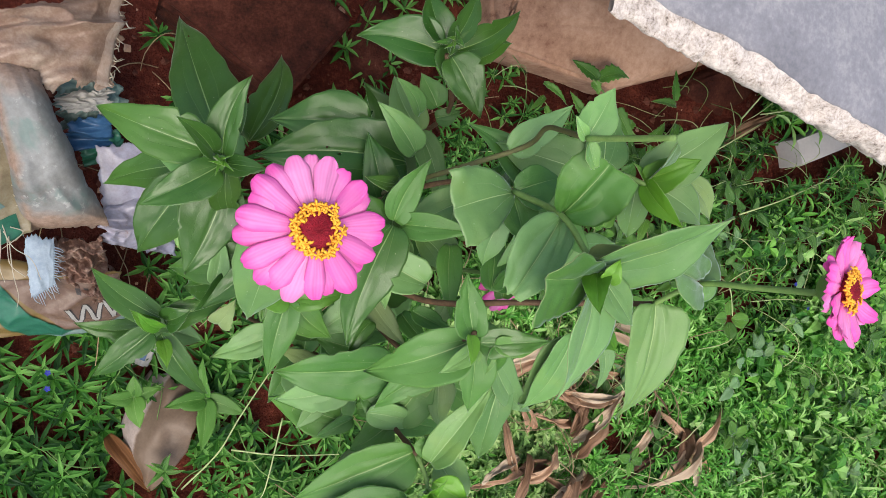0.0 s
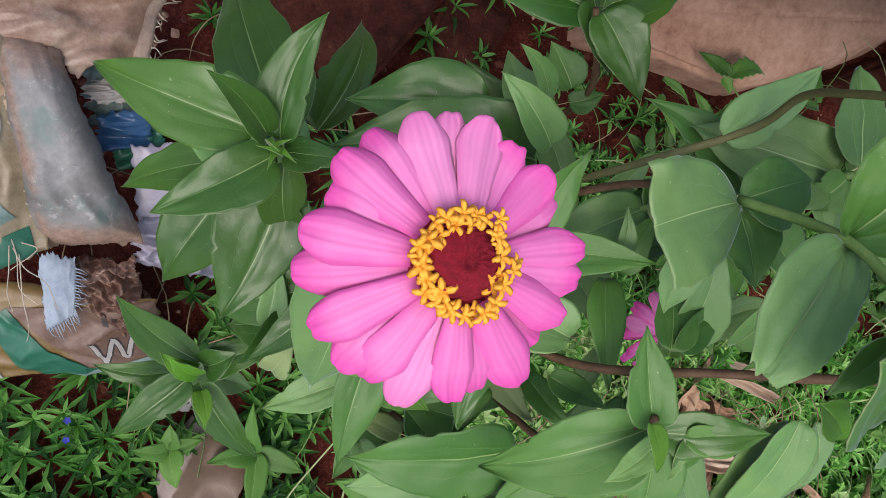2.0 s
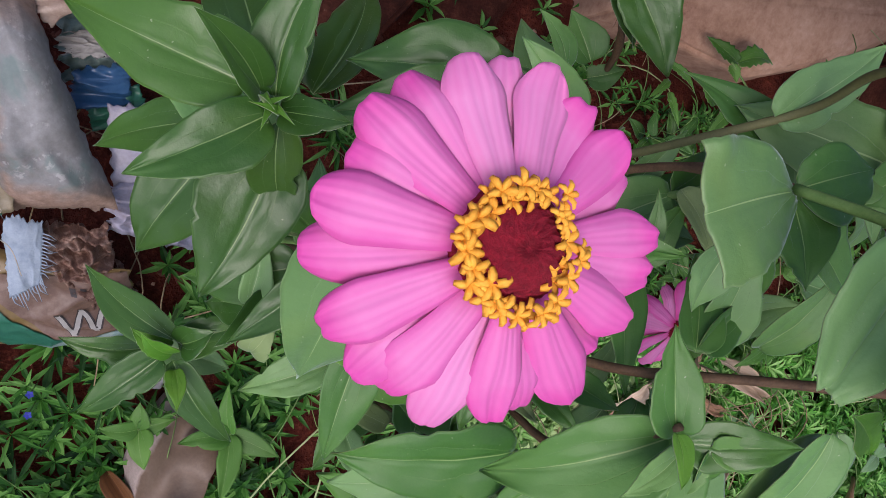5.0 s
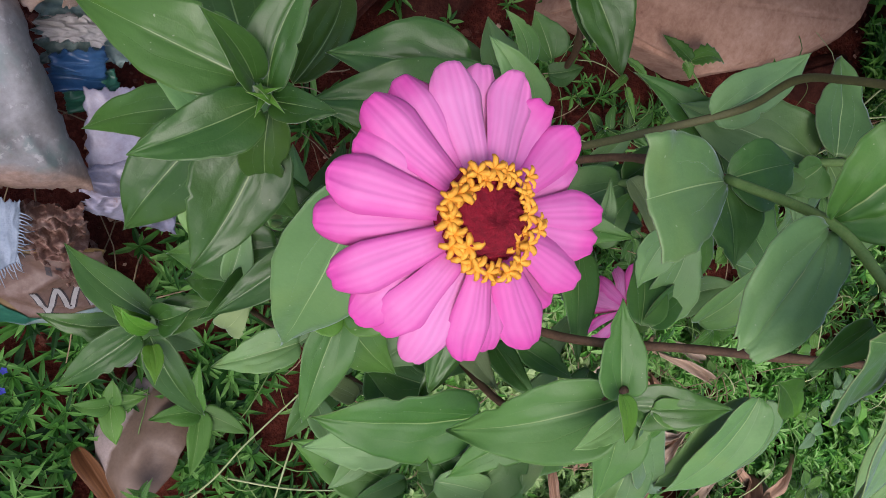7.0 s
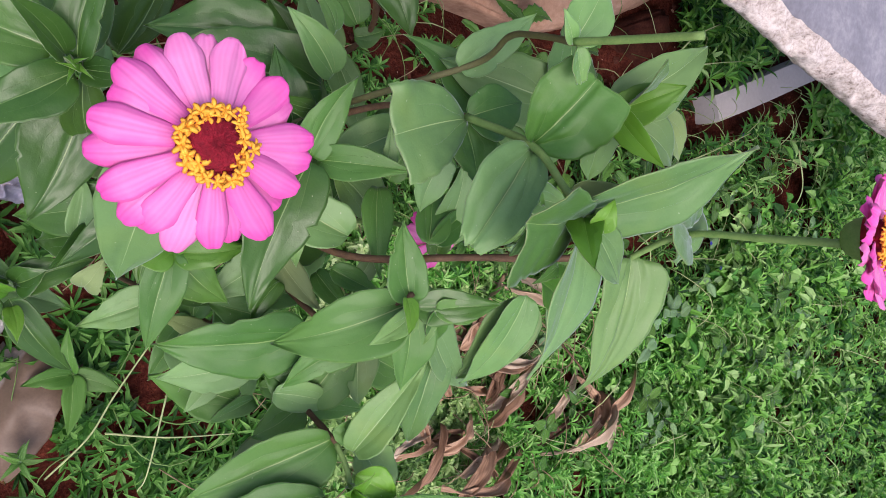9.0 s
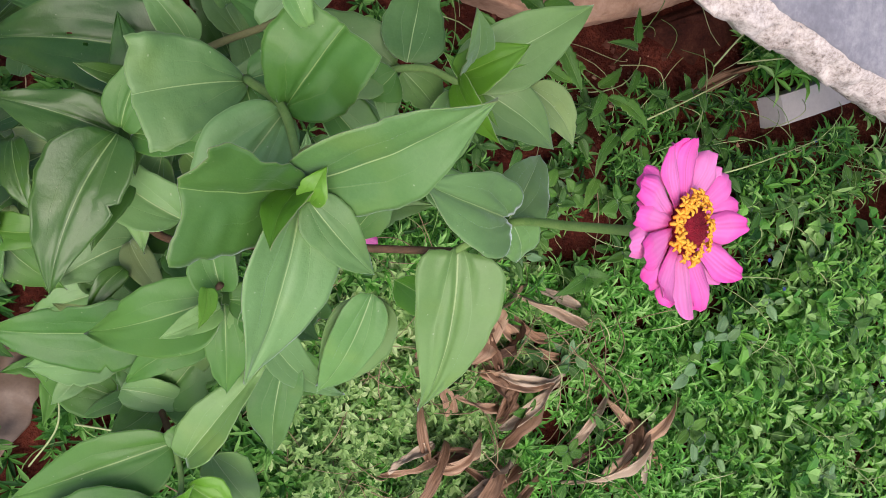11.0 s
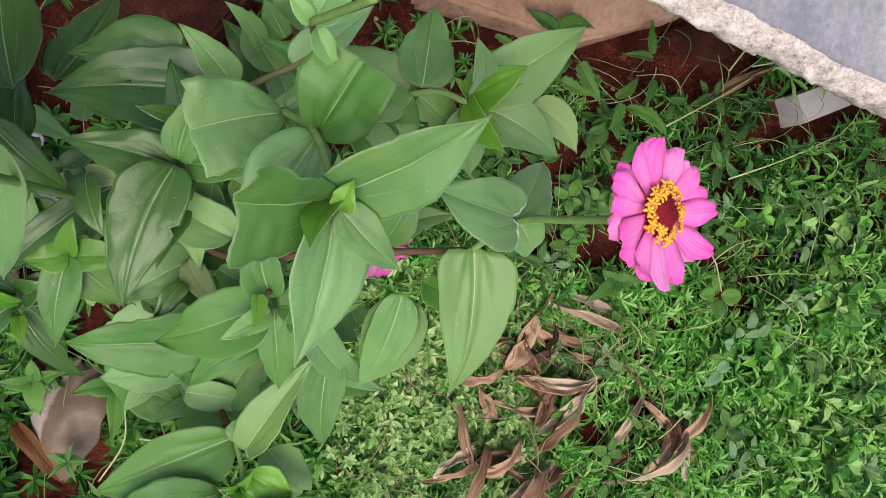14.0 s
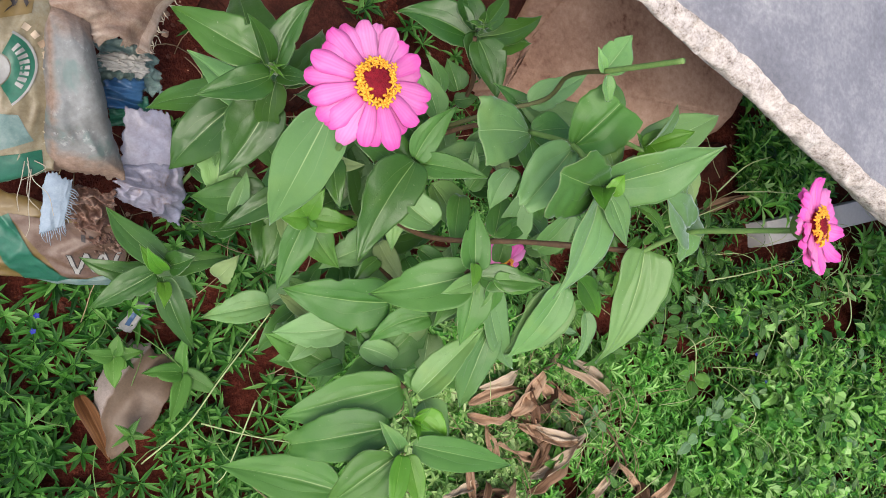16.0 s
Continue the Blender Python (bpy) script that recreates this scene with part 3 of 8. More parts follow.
def ray_petal(parent, centre, axis, angle, inner, outer, width, droop, mat, lift=0.0, notch=0.05, seed=0, sag=0.25):
    """One ray floret: a strap with a blunt, faintly notched tip, channelled lengthwise and drooping."""
    rnd = random.Random(seed)
    axis = Vector(axis).normalized()
    x = axis.cross(Vector((0.1, 1, 0))).normalized()
    y = axis.cross(x)
    out = x * math.cos(angle) + y * math.sin(angle)
    side = axis.cross(out)
    rows, cols = 12, 8
    verts, uvs = [], []
    ph = rnd.uniform(0, 6)
    tilt = rnd.uniform(-0.10, 0.10)
    curled = rnd.uniform(-0.6, 1.2)
    bow = rnd.uniform(-0.06, 0.06)
    top, bottom = [], []
    for i in range(rows + 1):
        s = i / rows
        s = 1 - (1 - s) ** 1.35
        prof = 0.40 + 0.60 * min(1, s / 0.7) ** 0.9
        if s > 0.66:
            prof *= 1 - 0.34 * ((s - 0.66) / 0.34) ** 2.4
        for j in range(cols + 1):
            v = -1 + 2 * j / cols
            end = outer - width * (0.20 * abs(v) ** 2.6 + notch * math.exp(-(v / 0.25) ** 2))
            r = inner + (outer - inner) * s - (outer - end) * max(0, (s - 0.55) / 0.45) ** 1.5
            drop = -math.tan(droop) * (r - inner) * (1 - sag + 2 * sag * s) + lift
            h = -0.0018 * (v * v - 0.3) * min(1.0, 0.35 + s) * (width / 0.014) + 0.0005 * math.cos(v * 7.0 + ph) * s - 0.003 * max(0, s - 0.8) / 0.2 * curled
            h += 0.0012 * noise.noise(Vector((v * 1.5 + ph, s * 2.5, seed * 0.37)))
            q = Vector(centre) + out * r + side * (0.5 * width * prof * v + bow * (outer - inner) * s * s) + axis * (drop + h + tilt * 0.5 * width * v * prof)
            top.append(q)
            bottom.append(q - axis * 0.0004)
            uvs.append((0.5 + 0.5 * v, s))
    verts = top + bottom
    nc, o = cols + 1, len(top)
    faces, slots = [], []
    for i in range(rows):
        for j in range(cols):
            a, b, c, e = i * nc + j, i * nc + j + 1, (i + 1) * nc + j + 1, (i + 1) * nc + j
            faces += [(a, e, c, b), (o + a, o + b, o + c, o + e)]
            slots += [0, 1]
    rim = list(range(nc)) + [i * nc + cols for i in range(1, rows + 1)] + [rows * nc + j for j in range(cols - 1, -1, -1)] + [i * nc for i in range(rows - 1, 0, -1)]
    for a, b in zip(rim, rim[1:] + rim[:1]):
        faces.append((a, b, o + b, o + a))
        slots.append(1)
    return mesh_object("petal", verts, faces, [mat, M_PETAL_BACK], parent, uvs + uvs, slots)


def dome(name, centre, axis, radius, height, mat, parent, spikes=0.0, label="", rings=9, sides=28, below=0.0):
    axis = Vector(axis).normalized()
    x = axis.cross(Vector((0.1, 1, 0))).normalized()
    y = axis.cross(x)
    verts, faces = [], []
    c = Vector(centre)
    for i in range(rings + 1):
        f = i / rings
        for s in range(sides):
            w = 2 * math.pi * s / sides + (0.5 * i) * math.pi / sides
            r = radius * math.cos(f * math.pi / 2 * 0.96)
            h = height * math.sin(f * math.pi / 2) - (below if i == 0 else 0)
            k = spikes * (0.5 + 0.5 * math.cos(s * math.pi)) * (1 - 0.3 * f) * (1 if i % 2 else 0.2)
            verts.append(c + (x * math.cos(w) + y * math.sin(w)) * (r * (1 + k * 0.3)) + axis * (h + k * radius))
    for i in range(rings):
        for s in range(sides):
            t = (s + 1) % sides
            faces.append((i * sides + s, i * sides + t, (i + 1) * sides + t, (i + 1) * sides + s))
    faces.append(tuple(range(rings * sides, (rings + 1) * sides)))
    faces.append(tuple(reversed(range(sides))))
    return mesh_object(name, verts, faces, [mat], parent, label=label)


def floret(parent, centre, axis, size, seed):
    """A small yellow five-pointed disc floret, its lobes curled back."""
    rnd = random.Random(seed)
    axis = Vector(axis).normalized()
    x = axis.cross(Vector((0.1, 1, 0))).normalized()
    y = axis.cross(x)
    verts, faces = [], []
    c = Vector(centre)
    a0 = rnd.uniform(0, 6.28)
    for k in range(5):
        w = a0 + k * 2 * math.pi / 5 + rnd.uniform(-0.15, 0.15)
        o = x * math.cos(w) + y * math.sin(w)
        s = axis.cross(o)
        L = size * rnd.uniform(0.75, 1.1)
        n0 = len(verts)
        for r, h, hw in ((0.0, -0.3, 0.24), (0.3, 0.12, 0.26), (0.65, 0.26, 0.25), (1.0, 0.04, 0.17)):
            p = c + o * (L * r) + axis * (L * h)
            for q in (s * (hw * L), axis * (hw * L * 0.7), s * (-hw * L), axis * (-hw * L * 0.7)):
                verts.append(p + q)
        for i in range(3):
            for j in range(4):
                t = (j + 1) % 4
                faces.append((n0 + i * 4 + j, n0 + i * 4 + t, n0 + i * 4 + 4 + t, n0 + i * 4 + 4 + j))
        faces.append((n0 + 12, n0 + 13, n0 + 14, n0 + 15))
    return mesh_object("disc_floret", verts, faces, [M_STAMEN], parent)


def flower(plant, centre, axis, radius, count, droop, mat, label, seed, disc=0.0085, broad=0.33, gaps=()):
    rnd = random.Random(seed)
    axis = Vector(axis).normalized()
    c = Vector(centre)
    head = dome("flower_head", c - axis * 0.004, axis, disc * 1.08, 0.003, M_DISC, plant, 0.0, label, below=0.004)
    dome("disc", c - axis * 0.003, axis, disc * 0.88, disc * 0.55, M_DISC, head, 0.22, "crimson velvety disc", rings=12, sides=34)
    dome("calyx", c - axis * 0.006, -axis, disc * 1.02, 0.012, M_STEM_GREEN, head, 0.05, "green overlapping scales under the flower")
    for i in range(count):
        a = 2 * math.pi * (i + rnd.uniform(-0.2, 0.2)) / count
        layer = i % 2
        R = radius * rnd.uniform(0.92, 1.05) * (0.96 if layer else 1.0)
        ray_petal(head, c - axis * (0.0025 + 0.0020 * layer + rnd.uniform(0, 0.0008)), axis, a, disc * 0.75, R, radius * broad * rnd.uniform(0.92, 1.08), droop * rnd.uniform(0.75, 1.25), mat, 0.0, rnd.uniform(0.0, 0.05), seed * 100 + i)
    x = axis.cross(Vector((0.1, 1, 0))).normalized()
    y = axis.cross(x)
    n = 34
    for i in range(n):
        a = 2 * math.pi * (i + rnd.uniform(-0.3, 0.3)) / n
        if any(abs((a - g + math.pi) % (2 * math.pi) - math.pi) < wgap for g, wgap in gaps):
            continue
        r = disc * rnd.choice([0.80, 0.92, 1.02, 1.10]) * rnd.uniform(0.95, 1.05)
        h = rnd.uniform(0.0002, 0.0022)
        lean = (axis + (x * math.cos(a) + y * math.sin(a)) * 0.35).normalized()
        floret(head, c + (x * math.cos(a) + y * math.sin(a)) * r + axis * h, lean, disc * rnd.uniform(0.24, 0.32), seed * 50 + i)
    return head


def sheet(name, corners, mat, label, category, nu=40, nv=40, puff=0.02, wrinkle=0.008, ragged=0.06, seed=1, creases=6.0, droop=0.0, parent=None, grain=(1.0, 1.0)):
    """A crumpled sheet of film or cloth between four corners (in order round it): bulging, creased, torn along its edges.
    Returns the object and the surface as a function of two shares."""
    a, b, c, d = (Vector(k) for k in corners)
    up = (b - a).cross(d - a).normalized()
    if up.z < 0:
        up = -up
    size = (c - a).length

    def surface(u, v):
        p = (a * (1 - u) + b * u) * (1 - v) + (d * (1 - u) + c * u) * v
        k = Vector((u * creases * grain[0] + v * creases * 0.25 * (grain[0] - grain[1]), v * creases * grain[1], seed * 3.7))
        warp = Vector((noise.noise(k * 0.8 + Vector((9, 0, 0))), noise.noise(k * 0.8 + Vector((0, 9, 0))), 0)) * 0.6
        fold = 0.9 - 2.4 * abs(noise.noise(k * 0.45 + warp)) + 0.6 * noise.noise(k * 0.35) - 0.7 * abs(noise.noise(k * 1.2 + warp)) + 0.12 * noise.noise(k * 3.2)
        edge = max(0.0, 16 * u * (1 - u) * v * (1 - v))
        return p + up * (puff * edge ** 0.5 + wrinkle * (fold - 0.4) - droop * (1 - edge) ** 3)

    verts, uvs = [], []
    for i in range(nu + 1):
        for j in range(nv + 1):
            u, v = i / nu, j / nv
            uvs.append((u, v))
            if ragged:
                e = Vector((u * 9, v * 9, seed * 1.3))
                du, dv = ragged * noise.noise(e), ragged * noise.noise(e + Vector((7, 3, 1)))
                t = Vector((u * 31, v * 31, seed))
                du += 0.35 * ragged * noise.noise(t)
                dv += 0.35 * ragged * noise.noise(t + Vector((2, 5, 9)))
                ku = max(0.0, abs(2 * u - 1) - 0.8) / 0.2
                kv = max(0.0, abs(2 * v - 1) - 0.8) / 0.2
                u, v = u + du * ku, v + dv * kv
            verts.append(surface(u, v))
    top = len(verts)
    verts += [q - up * 0.0008 for q in verts]
    n = nv + 1
    faces = []
    for i in range(nu):
        for j in range(nv):
            k = i * n + j
            faces += [(k, k + n, k + n + 1, k + 1), (top + k, top + k + 1, top + k + n + 1, top + k + n)]
    rim = list(range(n)) + [i * n + nv for i in range(1, nu + 1)] + [nu * n + j for j in range(nv - 1, -1, -1)] + [i * n for i in range(nu - 1, 0, -1)]
    for p, q in zip(rim, rim[1:] + rim[:1]):
        faces.append((p, q, top + q, top + p))
    ob = mesh_object(name, verts, faces, [mat], parent, uvs + uvs)
    bm = bmesh.new()
    bm.from_mesh(ob.data)
    bmesh.ops.recalc_face_normals(bm, faces=bm.faces[:])
    bm.to_mesh(ob.data)
    bm.free()
    if label and parent is None:
        tagged(ob, label, category)
    elif label:
        ob["label"] = label
    return ob, surface, up


def printed(parent, surface, up, quad, mat, name="print", nu=14, nv=6, above=0.0016, label=""):
    """A patch of print that follows a sheet: quad is four (u, v) corners."""
    verts, faces = [], []
    for k in (above, above - 0.001):
        for i in range(nu + 1):
            for j in range(nv + 1):
                s, t = i / nu, j / nv
                (au, av), (bu, bv), (cu, cv), (du, dv) = quad
                u = (au * (1 - s) + bu * s) * (1 - t) + (du * (1 - s) + cu * s) * t
                v = (av * (1 - s) + bv * s) * (1 - t) + (dv * (1 - s) + cv * s) * t
                verts.append(surface(u, v) + up * k)
    n, o = nv + 1, (nu + 1) * (nv + 1)
    for i in range(nu):
        for j in range(nv):
            k = i * n + j
            faces += [(k, k + n, k + n + 1, k + 1), (o + k, o + k + 1, o + k + n + 1, o + k + n)]
    ob = mesh_object(name, verts, faces, [mat], parent, label=label)
    bm = bmesh.new()
    bm.from_mesh(ob.data)
    bmesh.ops.recalc_face_normals(bm, faces=bm.faces[:])
    bm.to_mesh(ob.data)
    bm.free()
    return ob


def printed_arc(parent, surface, up, centre, radii, share, angles, mat, name="print", above=0.0022, label="", steps=14):
    """A curved band of print on a sheet: a part of an ellipse in the sheet's two shares."""
    (cu, cv), (ru, rv) = centre, radii
    verts, faces = [], []
    for k in (above, above - 0.001):
        for i in range(steps + 1):
            a = radians(angles[0] + (angles[1] - angles[0]) * i / steps)
            for j in range(4):
                r = share[0] + (share[1] - share[0]) * j / 3
                verts.append(surface(cu + ru * r * math.sin(a), cv + rv * r * math.cos(a)) + up * k)
    o = (steps + 1) * 4
    for i in range(steps):
        for j in range(3):
            k = i * 4 + j
            faces += [(k, k + 4, k + 5, k + 1), (o + k, o + k + 1, o + k + 5, o + k + 4)]
    ob = mesh_object(name, verts, faces, [mat], parent, label=label)
    bm = bmesh.new()
    bm.from_mesh(ob.data)
    bmesh.ops.recalc_face_normals(bm, faces=bm.faces[:])
    bm.to_mesh(ob.data)
    bm.free()
    return ob


# ---- ground ----
def ground_height(x, y):
    """Red earth, level under the plants, rising a little towards the far weeds."""
    h = -0.055 + 0.06 * max(0.0, min(1.0, (x - 0.75) / 0.5)) - 0.035 * max(0.0, min(1.0, (-0.08 - y) / 0.15)) * max(0.0, min(1.0, (0.75 - x) / 0.3))
    near = max(0.0, 1 - math.hypot(x - 0.6, y) / 6)
    return h + near * (0.014 * noise.noise(Vector((x * 7, y * 7, 0.3))) + 0.006 * noise.noise(Vector((x * 26, y * 26, 1.7))))


def build_ground():
    xs = np.concatenate([-np.geomspace(400, 0.6, 14), np.linspace(-0.5, 2.4, 146), np.geomspace(2.6, 400, 14)])
    ys = np.concatenate([-np.geomspace(400, 1.3, 14), np.linspace(-1.1, 1.1, 112), np.geomspace(1.3, 400, 14)])
    verts = [(x, y, ground_height(x, y)) for y in ys for x in xs]
    n = len(xs)
    faces = [(j * n + i, j * n + i + 1, (j + 1) * n + i + 1, (j + 1) * n + i) for j in range(len(ys) - 1) for i in range(n - 1)]
    return tagged(mesh_object("ground", verts, faces, [M_SOIL]), "dark red crumbly earth under weeds", "ground", kind="structure")


build_ground()


def lump(name, corners, mat, label, category, rough=0.004, scale=30.0, cuts=4, bevel=0.006, kind=""):
    """A block of stone as the hull of a few corners, its edges worn and its faces uneven."""
    bm = bmesh.new()
    for c in corners:
        bm.verts.new(c)
    got = bmesh.ops.convex_hull(bm, input=bm.verts[:])
    bmesh.ops.delete(bm, geom=[g for g in got["geom_interior"] if isinstance(g, bmesh.types.BMVert)], context="VERTS")
    bmesh.ops.dissolve_limit(bm, angle_limit=radians(6), verts=bm.verts[:], edges=bm.edges[:])
    bmesh.ops.bevel(bm, geom=bm.edges[:], offset=bevel, segments=2, affect="EDGES")
    bmesh.ops.triangulate(bm, faces=bm.faces[:])
    for _ in range(cuts):
        long = [e for e in bm.edges if e.calc_length() > 0.018]
        if not long:
            break
        bmesh.ops.subdivide_edges(bm, edges=long, cuts=1)
        bmesh.ops.triangulate(bm, faces=[f for f in bm.faces if len(f.verts) > 3])
    bm.normal_update()
    for v in bm.verts:
        k = noise.noise(v.co * scale) * 0.6 + noise.noise(v.co * scale * 3.1) * 0.4
        v.co += v.normal * (rough * k)
    return tagged(part(name, bm, mat, None, smooth=True), label, category, kind=kind)


# tan boulder, flat-topped, lying in the earth beside the plants
lump("boulder", [(0.535, 0.315, 0.030), (0.552, 0.350, 0.040), (0.565, 0.40, 0.045), (0.77, 0.53, 0.045), (0.80, 0.80, 0.05), (1.20, 0.75, 0.04), (1.05, 0.415, 0.03),
                 (0.955, 0.352, 0.004), (0.886, 0.322, 0.0), (0.775, 0.285, 0.000), (0.685, 0.312, 0.016), (0.575, 0.322, 0.026),
                 (0.52, 0.325, -0.09), (0.785, 0.285, -0.09), (1.10, 0.385, -0.09), (0.55, 0.80, -0.09), (1.22, 0.75, -0.09)],
     M_TAN, "flat-topped tan boulder half sunk in red earth", "stone", 0.004, 24, 5, 0.006)
lump("stone", [(0.93, 0.315, -0.01), (1.03, 0.335, 0.01), (1.09, 0.31, 0.0), (1.03, 0.262, -0.02), (0.91, 0.29, -0.09), (1.05, 0.24, -0.09), (1.12, 0.33, -0.09), (1.0, 0.38, -0.09), (1.06, 0.37, 0.015)],
     M_BRICK, "small reddish broken stone beside the boulder", "stone", 0.004, 30)
# old dark bricks behind the rosettes
lump("brick", [(0.060, 0.305, 0.035), (0.225, 0.200, 0.030), (0.315, 0.32, 0.030), (0.14, 0.43, 0.035), (0.060, 0.305, -0.08), (0.225, 0.195, -0.08), (0.325, 0.32, -0.08), (0.14, 0.43, -0.08)],
     M_BRICK, "dark weathered brick lying in red earth", "brick", 0.003, 40)
lump("brick", [(0.32, 0.29, -0.04), (0.36, 0.252, -0.045), (0.40, 0.27, -0.04), (0.44, 0.34, -0.035), (0.36, 0.38, -0.035), (0.32, 0.29, -0.1), (0.36, 0.25, -0.1), (0.45, 0.34, -0.1), (0.36, 0.38, -0.1)],
     M_BRICK, "piece of reddish brick sunk in the earth", "brick", 0.003, 40)
lump("brick", [(0.36, 0.42, 0.03), (0.53, 0.40, 0.03), (0.58, 0.54, 0.04), (0.38, 0.57, 0.04), (0.36, 0.42, -0.1), (0.53, 0.40, -0.1), (0.58, 0.54, -0.1), (0.38, 0.57, -0.1)],
     M_BRICK, "dark weathered brick beside the boulder", "brick", 0.003, 40)
lump("earth_clod", [(0.60, 0.20, -0.02), (0.66, 0.22, -0.01), (0.70, 0.17, -0.02), (0.63, 0.15, -0.03), (0.58, 0.16, -0.08), (0.72, 0.15, -0.08), (0.70, 0.24, -0.08), (0.58, 0.24, -0.08)],
     M_SOIL, "lump of dark red earth", "clod", 0.006, 40)


# ---- broken concrete slab, propped on a block ----
def build_slab():
    """A thick slab: smooth upper face, rough broken front, whose edge falls gently to one end."""
    upper0, upper1 = Vector((0.30, 0.187, 0.633)), Vector((1.5, -0.127, 0.556))
    lower0, lower1 = Vector((0.30, 0.166, 0.624)), Vector((1.5, -0.072, 0.448))
    back = Vector((0.22, 0.96, 0.02)) * 0.75
    slab = thing("concrete_slab", (0.75, 0.5, 0.5), "grey concrete slab with a rough broken pale edge, propped on a block", "slab")
    n, m = 300, 12
    rnd = random.Random(5)
    verts, faces = [], []
    for i in range(n + 1):
        s = i / n
        a, b = upper0.lerp(upper1, s), lower0.lerp(lower1, s)
        wob = 0.006 * noise.noise(Vector((s * 13, 0.2, 0))) + 0.004 * noise.noise(Vector((s * 45, 5.2, 0)))
        low = 0.006 * noise.noise(Vector((s * 11, 3.1, 0)))
        for j in range(m + 1):
            f = j / m
            p = a.lerp(b, f) + Vector((0, -0.010 * math.sin(f * math.pi), 0))
            p += Vector((0.2, -0.97, 0)) * (wob * (1 - f) + low * f)
            if 0 < j < m:
                p += Vector((0.1, -0.8, 0.5)) * (0.0060 * noise.noise(p * 55) + 0.0045 * noise.noise(p * 140) + 0.002 * noise.noise(p * 330))
            else:
                p += Vector((0, -0.6, 0)) * (0.003 * noise.noise(p * 120))
            verts.append(p)
    for i in range(n):
        for j in range(m):
            k = i * (m + 1) + j
            faces.append((k, k + 1, k + m + 2, k + m + 1))
    mesh_object("broken_face", verts, faces, [M_SLABEDGE], slab, label="rough pale broken concrete edge")
    topv, topf = [], []
    rowsv = 24
    for i in range(n + 1):
        e = verts[i * (m + 1)]
        for j in range(rowsv + 1):
            f = (j / rowsv) ** 1.6
            q = e + back * f
            q.z += 0.002 * noise.noise(q * 9) - (0.004 * math.exp(-f * 60))
            topv.append(q)
    for i in range(n):
        for j in range(rowsv):
            k = i * (rowsv + 1) + j
            topf.append((k, k + rowsv + 1, k + rowsv + 2, k + 1))
    mesh_object("upper_face", topv, topf, [M_SLABTOP], slab, label="smooth blue-grey cement surface")
    botv, botf = [], []
    for i in range(n + 1):
        e = verts[i * (m + 1) + m]
        botv += [e, e + back + Vector((0, 0, -0.01))]
    for i in range(n):
        botf.append((2 * i, 2 * i + 1, 2 * i + 3, 2 * i + 2))
    ends = len(botv)
    botv += [upper0, upper0 + back, lower0 + back, lower0, upper1, upper1 + back, lower1 + back, lower1]
    botf += [(ends, ends + 1, ends + 2, ends + 3), (ends + 4, ends + 7, ends + 6, ends + 5), (ends + 1, ends + 5, ends + 6, ends + 2)]
    mesh_object("lower_face", botv, botf, [M_GREY], slab, smooth=False)
    return slab


build_slab()
lump("concrete_block", [(0.55, 0.62, -0.09), (1.25, 0.62, -0.09), (1.25, 0.90, -0.09), (0.60, 0.90, -0.09), (0.55, 0.62, 0.598), (1.25, 0.62, 0.503), (1.25, 0.90, 0.513), (0.60, 0.90, 0.602)],
     M_GREY, "grey concrete block holding up the slab", "block", 0.004, 14, 5)


def board(name, a, b, width, thick, mat, label, category):
    """A flat board from a to b with worn edges and a slight warp."""
    a, b = Vector(a), Vector(b)
    d = (b - a).normalized()
    s = Vector((-d.y, d.x, 0)).normalized()
    bm = bmesh.new()
    n = 24
    rings = []
    for i in range(n + 1):
        c = a.lerp(b, i / n) + Vector((0, 0, 0.004 * math.sin(i * 0.4)))
        w = width * (1 + 0.03 * noise.noise(c * 20))
        rings.append([bm.verts.new(c + s * (w * u) + Vector((0, 0, thick * h))) for u, h in ((-0.5, 0.15), (-0.47, 0), (0.47, 0), (0.5, 0.15), (0.5, 0.85), (0.47, 1), (-0.47, 1), (-0.5, 0.85))])
    for p, q in zip(rings, rings[1:]):
        for k in range(8):
            bm.faces.new((p[k], p[(k + 1) % 8], q[(k + 1) % 8], q[k]))
    bm.faces.new(rings[0])
    bm.faces.new(list(reversed(rings[-1])))
    bmesh.ops.recalc_face_normals(bm, faces=bm.faces[:])
    return tagged(part(name, bm, mat, None), label, category)


# ---- zinnia plants ----
branchy = thing("zinnia_plant", (0.16, 0.01, -0.055), "tall branching zinnia in pink flower with broad green leaves", "plant", "zinnias")
side_plant = thing("zinnia_plant", (0.09, 0.05, -0.055), "bushy leafy zinnia shoot, not yet in flower", "plant", "zinnias")
front_plant = thing("zinnia_plant", (0.19, -0.09, -0.055), "leafy zinnia with pale broad leaves and reddish stems", "plant", "zinnias")
seedling = thing("zinnia_plant", (0.08, -0.07, -0.055), "young zinnia with a small star of leaves", "plant", "zinnias")
back_plant = thing("zinnia_plant", (0.27, 0.10, -0.055), "upright leafy zinnia before a brick", "plant", "zinnias")
tube("stem", [(0.160, 0.010, -0.060), (0.155, 0.010, 0.200), (0.140, 0.005, 0.450), (0.110, 0.008, 0.600), (0.097, 0.014, 0.672)], 0.0033, 0.002, M_STEM_GREEN, branchy, knots=(0.5, 0.75))
tube("stem", [(0.160, 0.010, -0.060), (0.175, 0.000, 0.200), (0.200, -0.010, 0.420), (0.230, -0.032, 0.500), (0.282, -0.029, 0.562), (0.350, -0.026, 0.617)], 0.003, 0.0019, M_STEM_RED, branchy, knots=(0.7, 0.86))
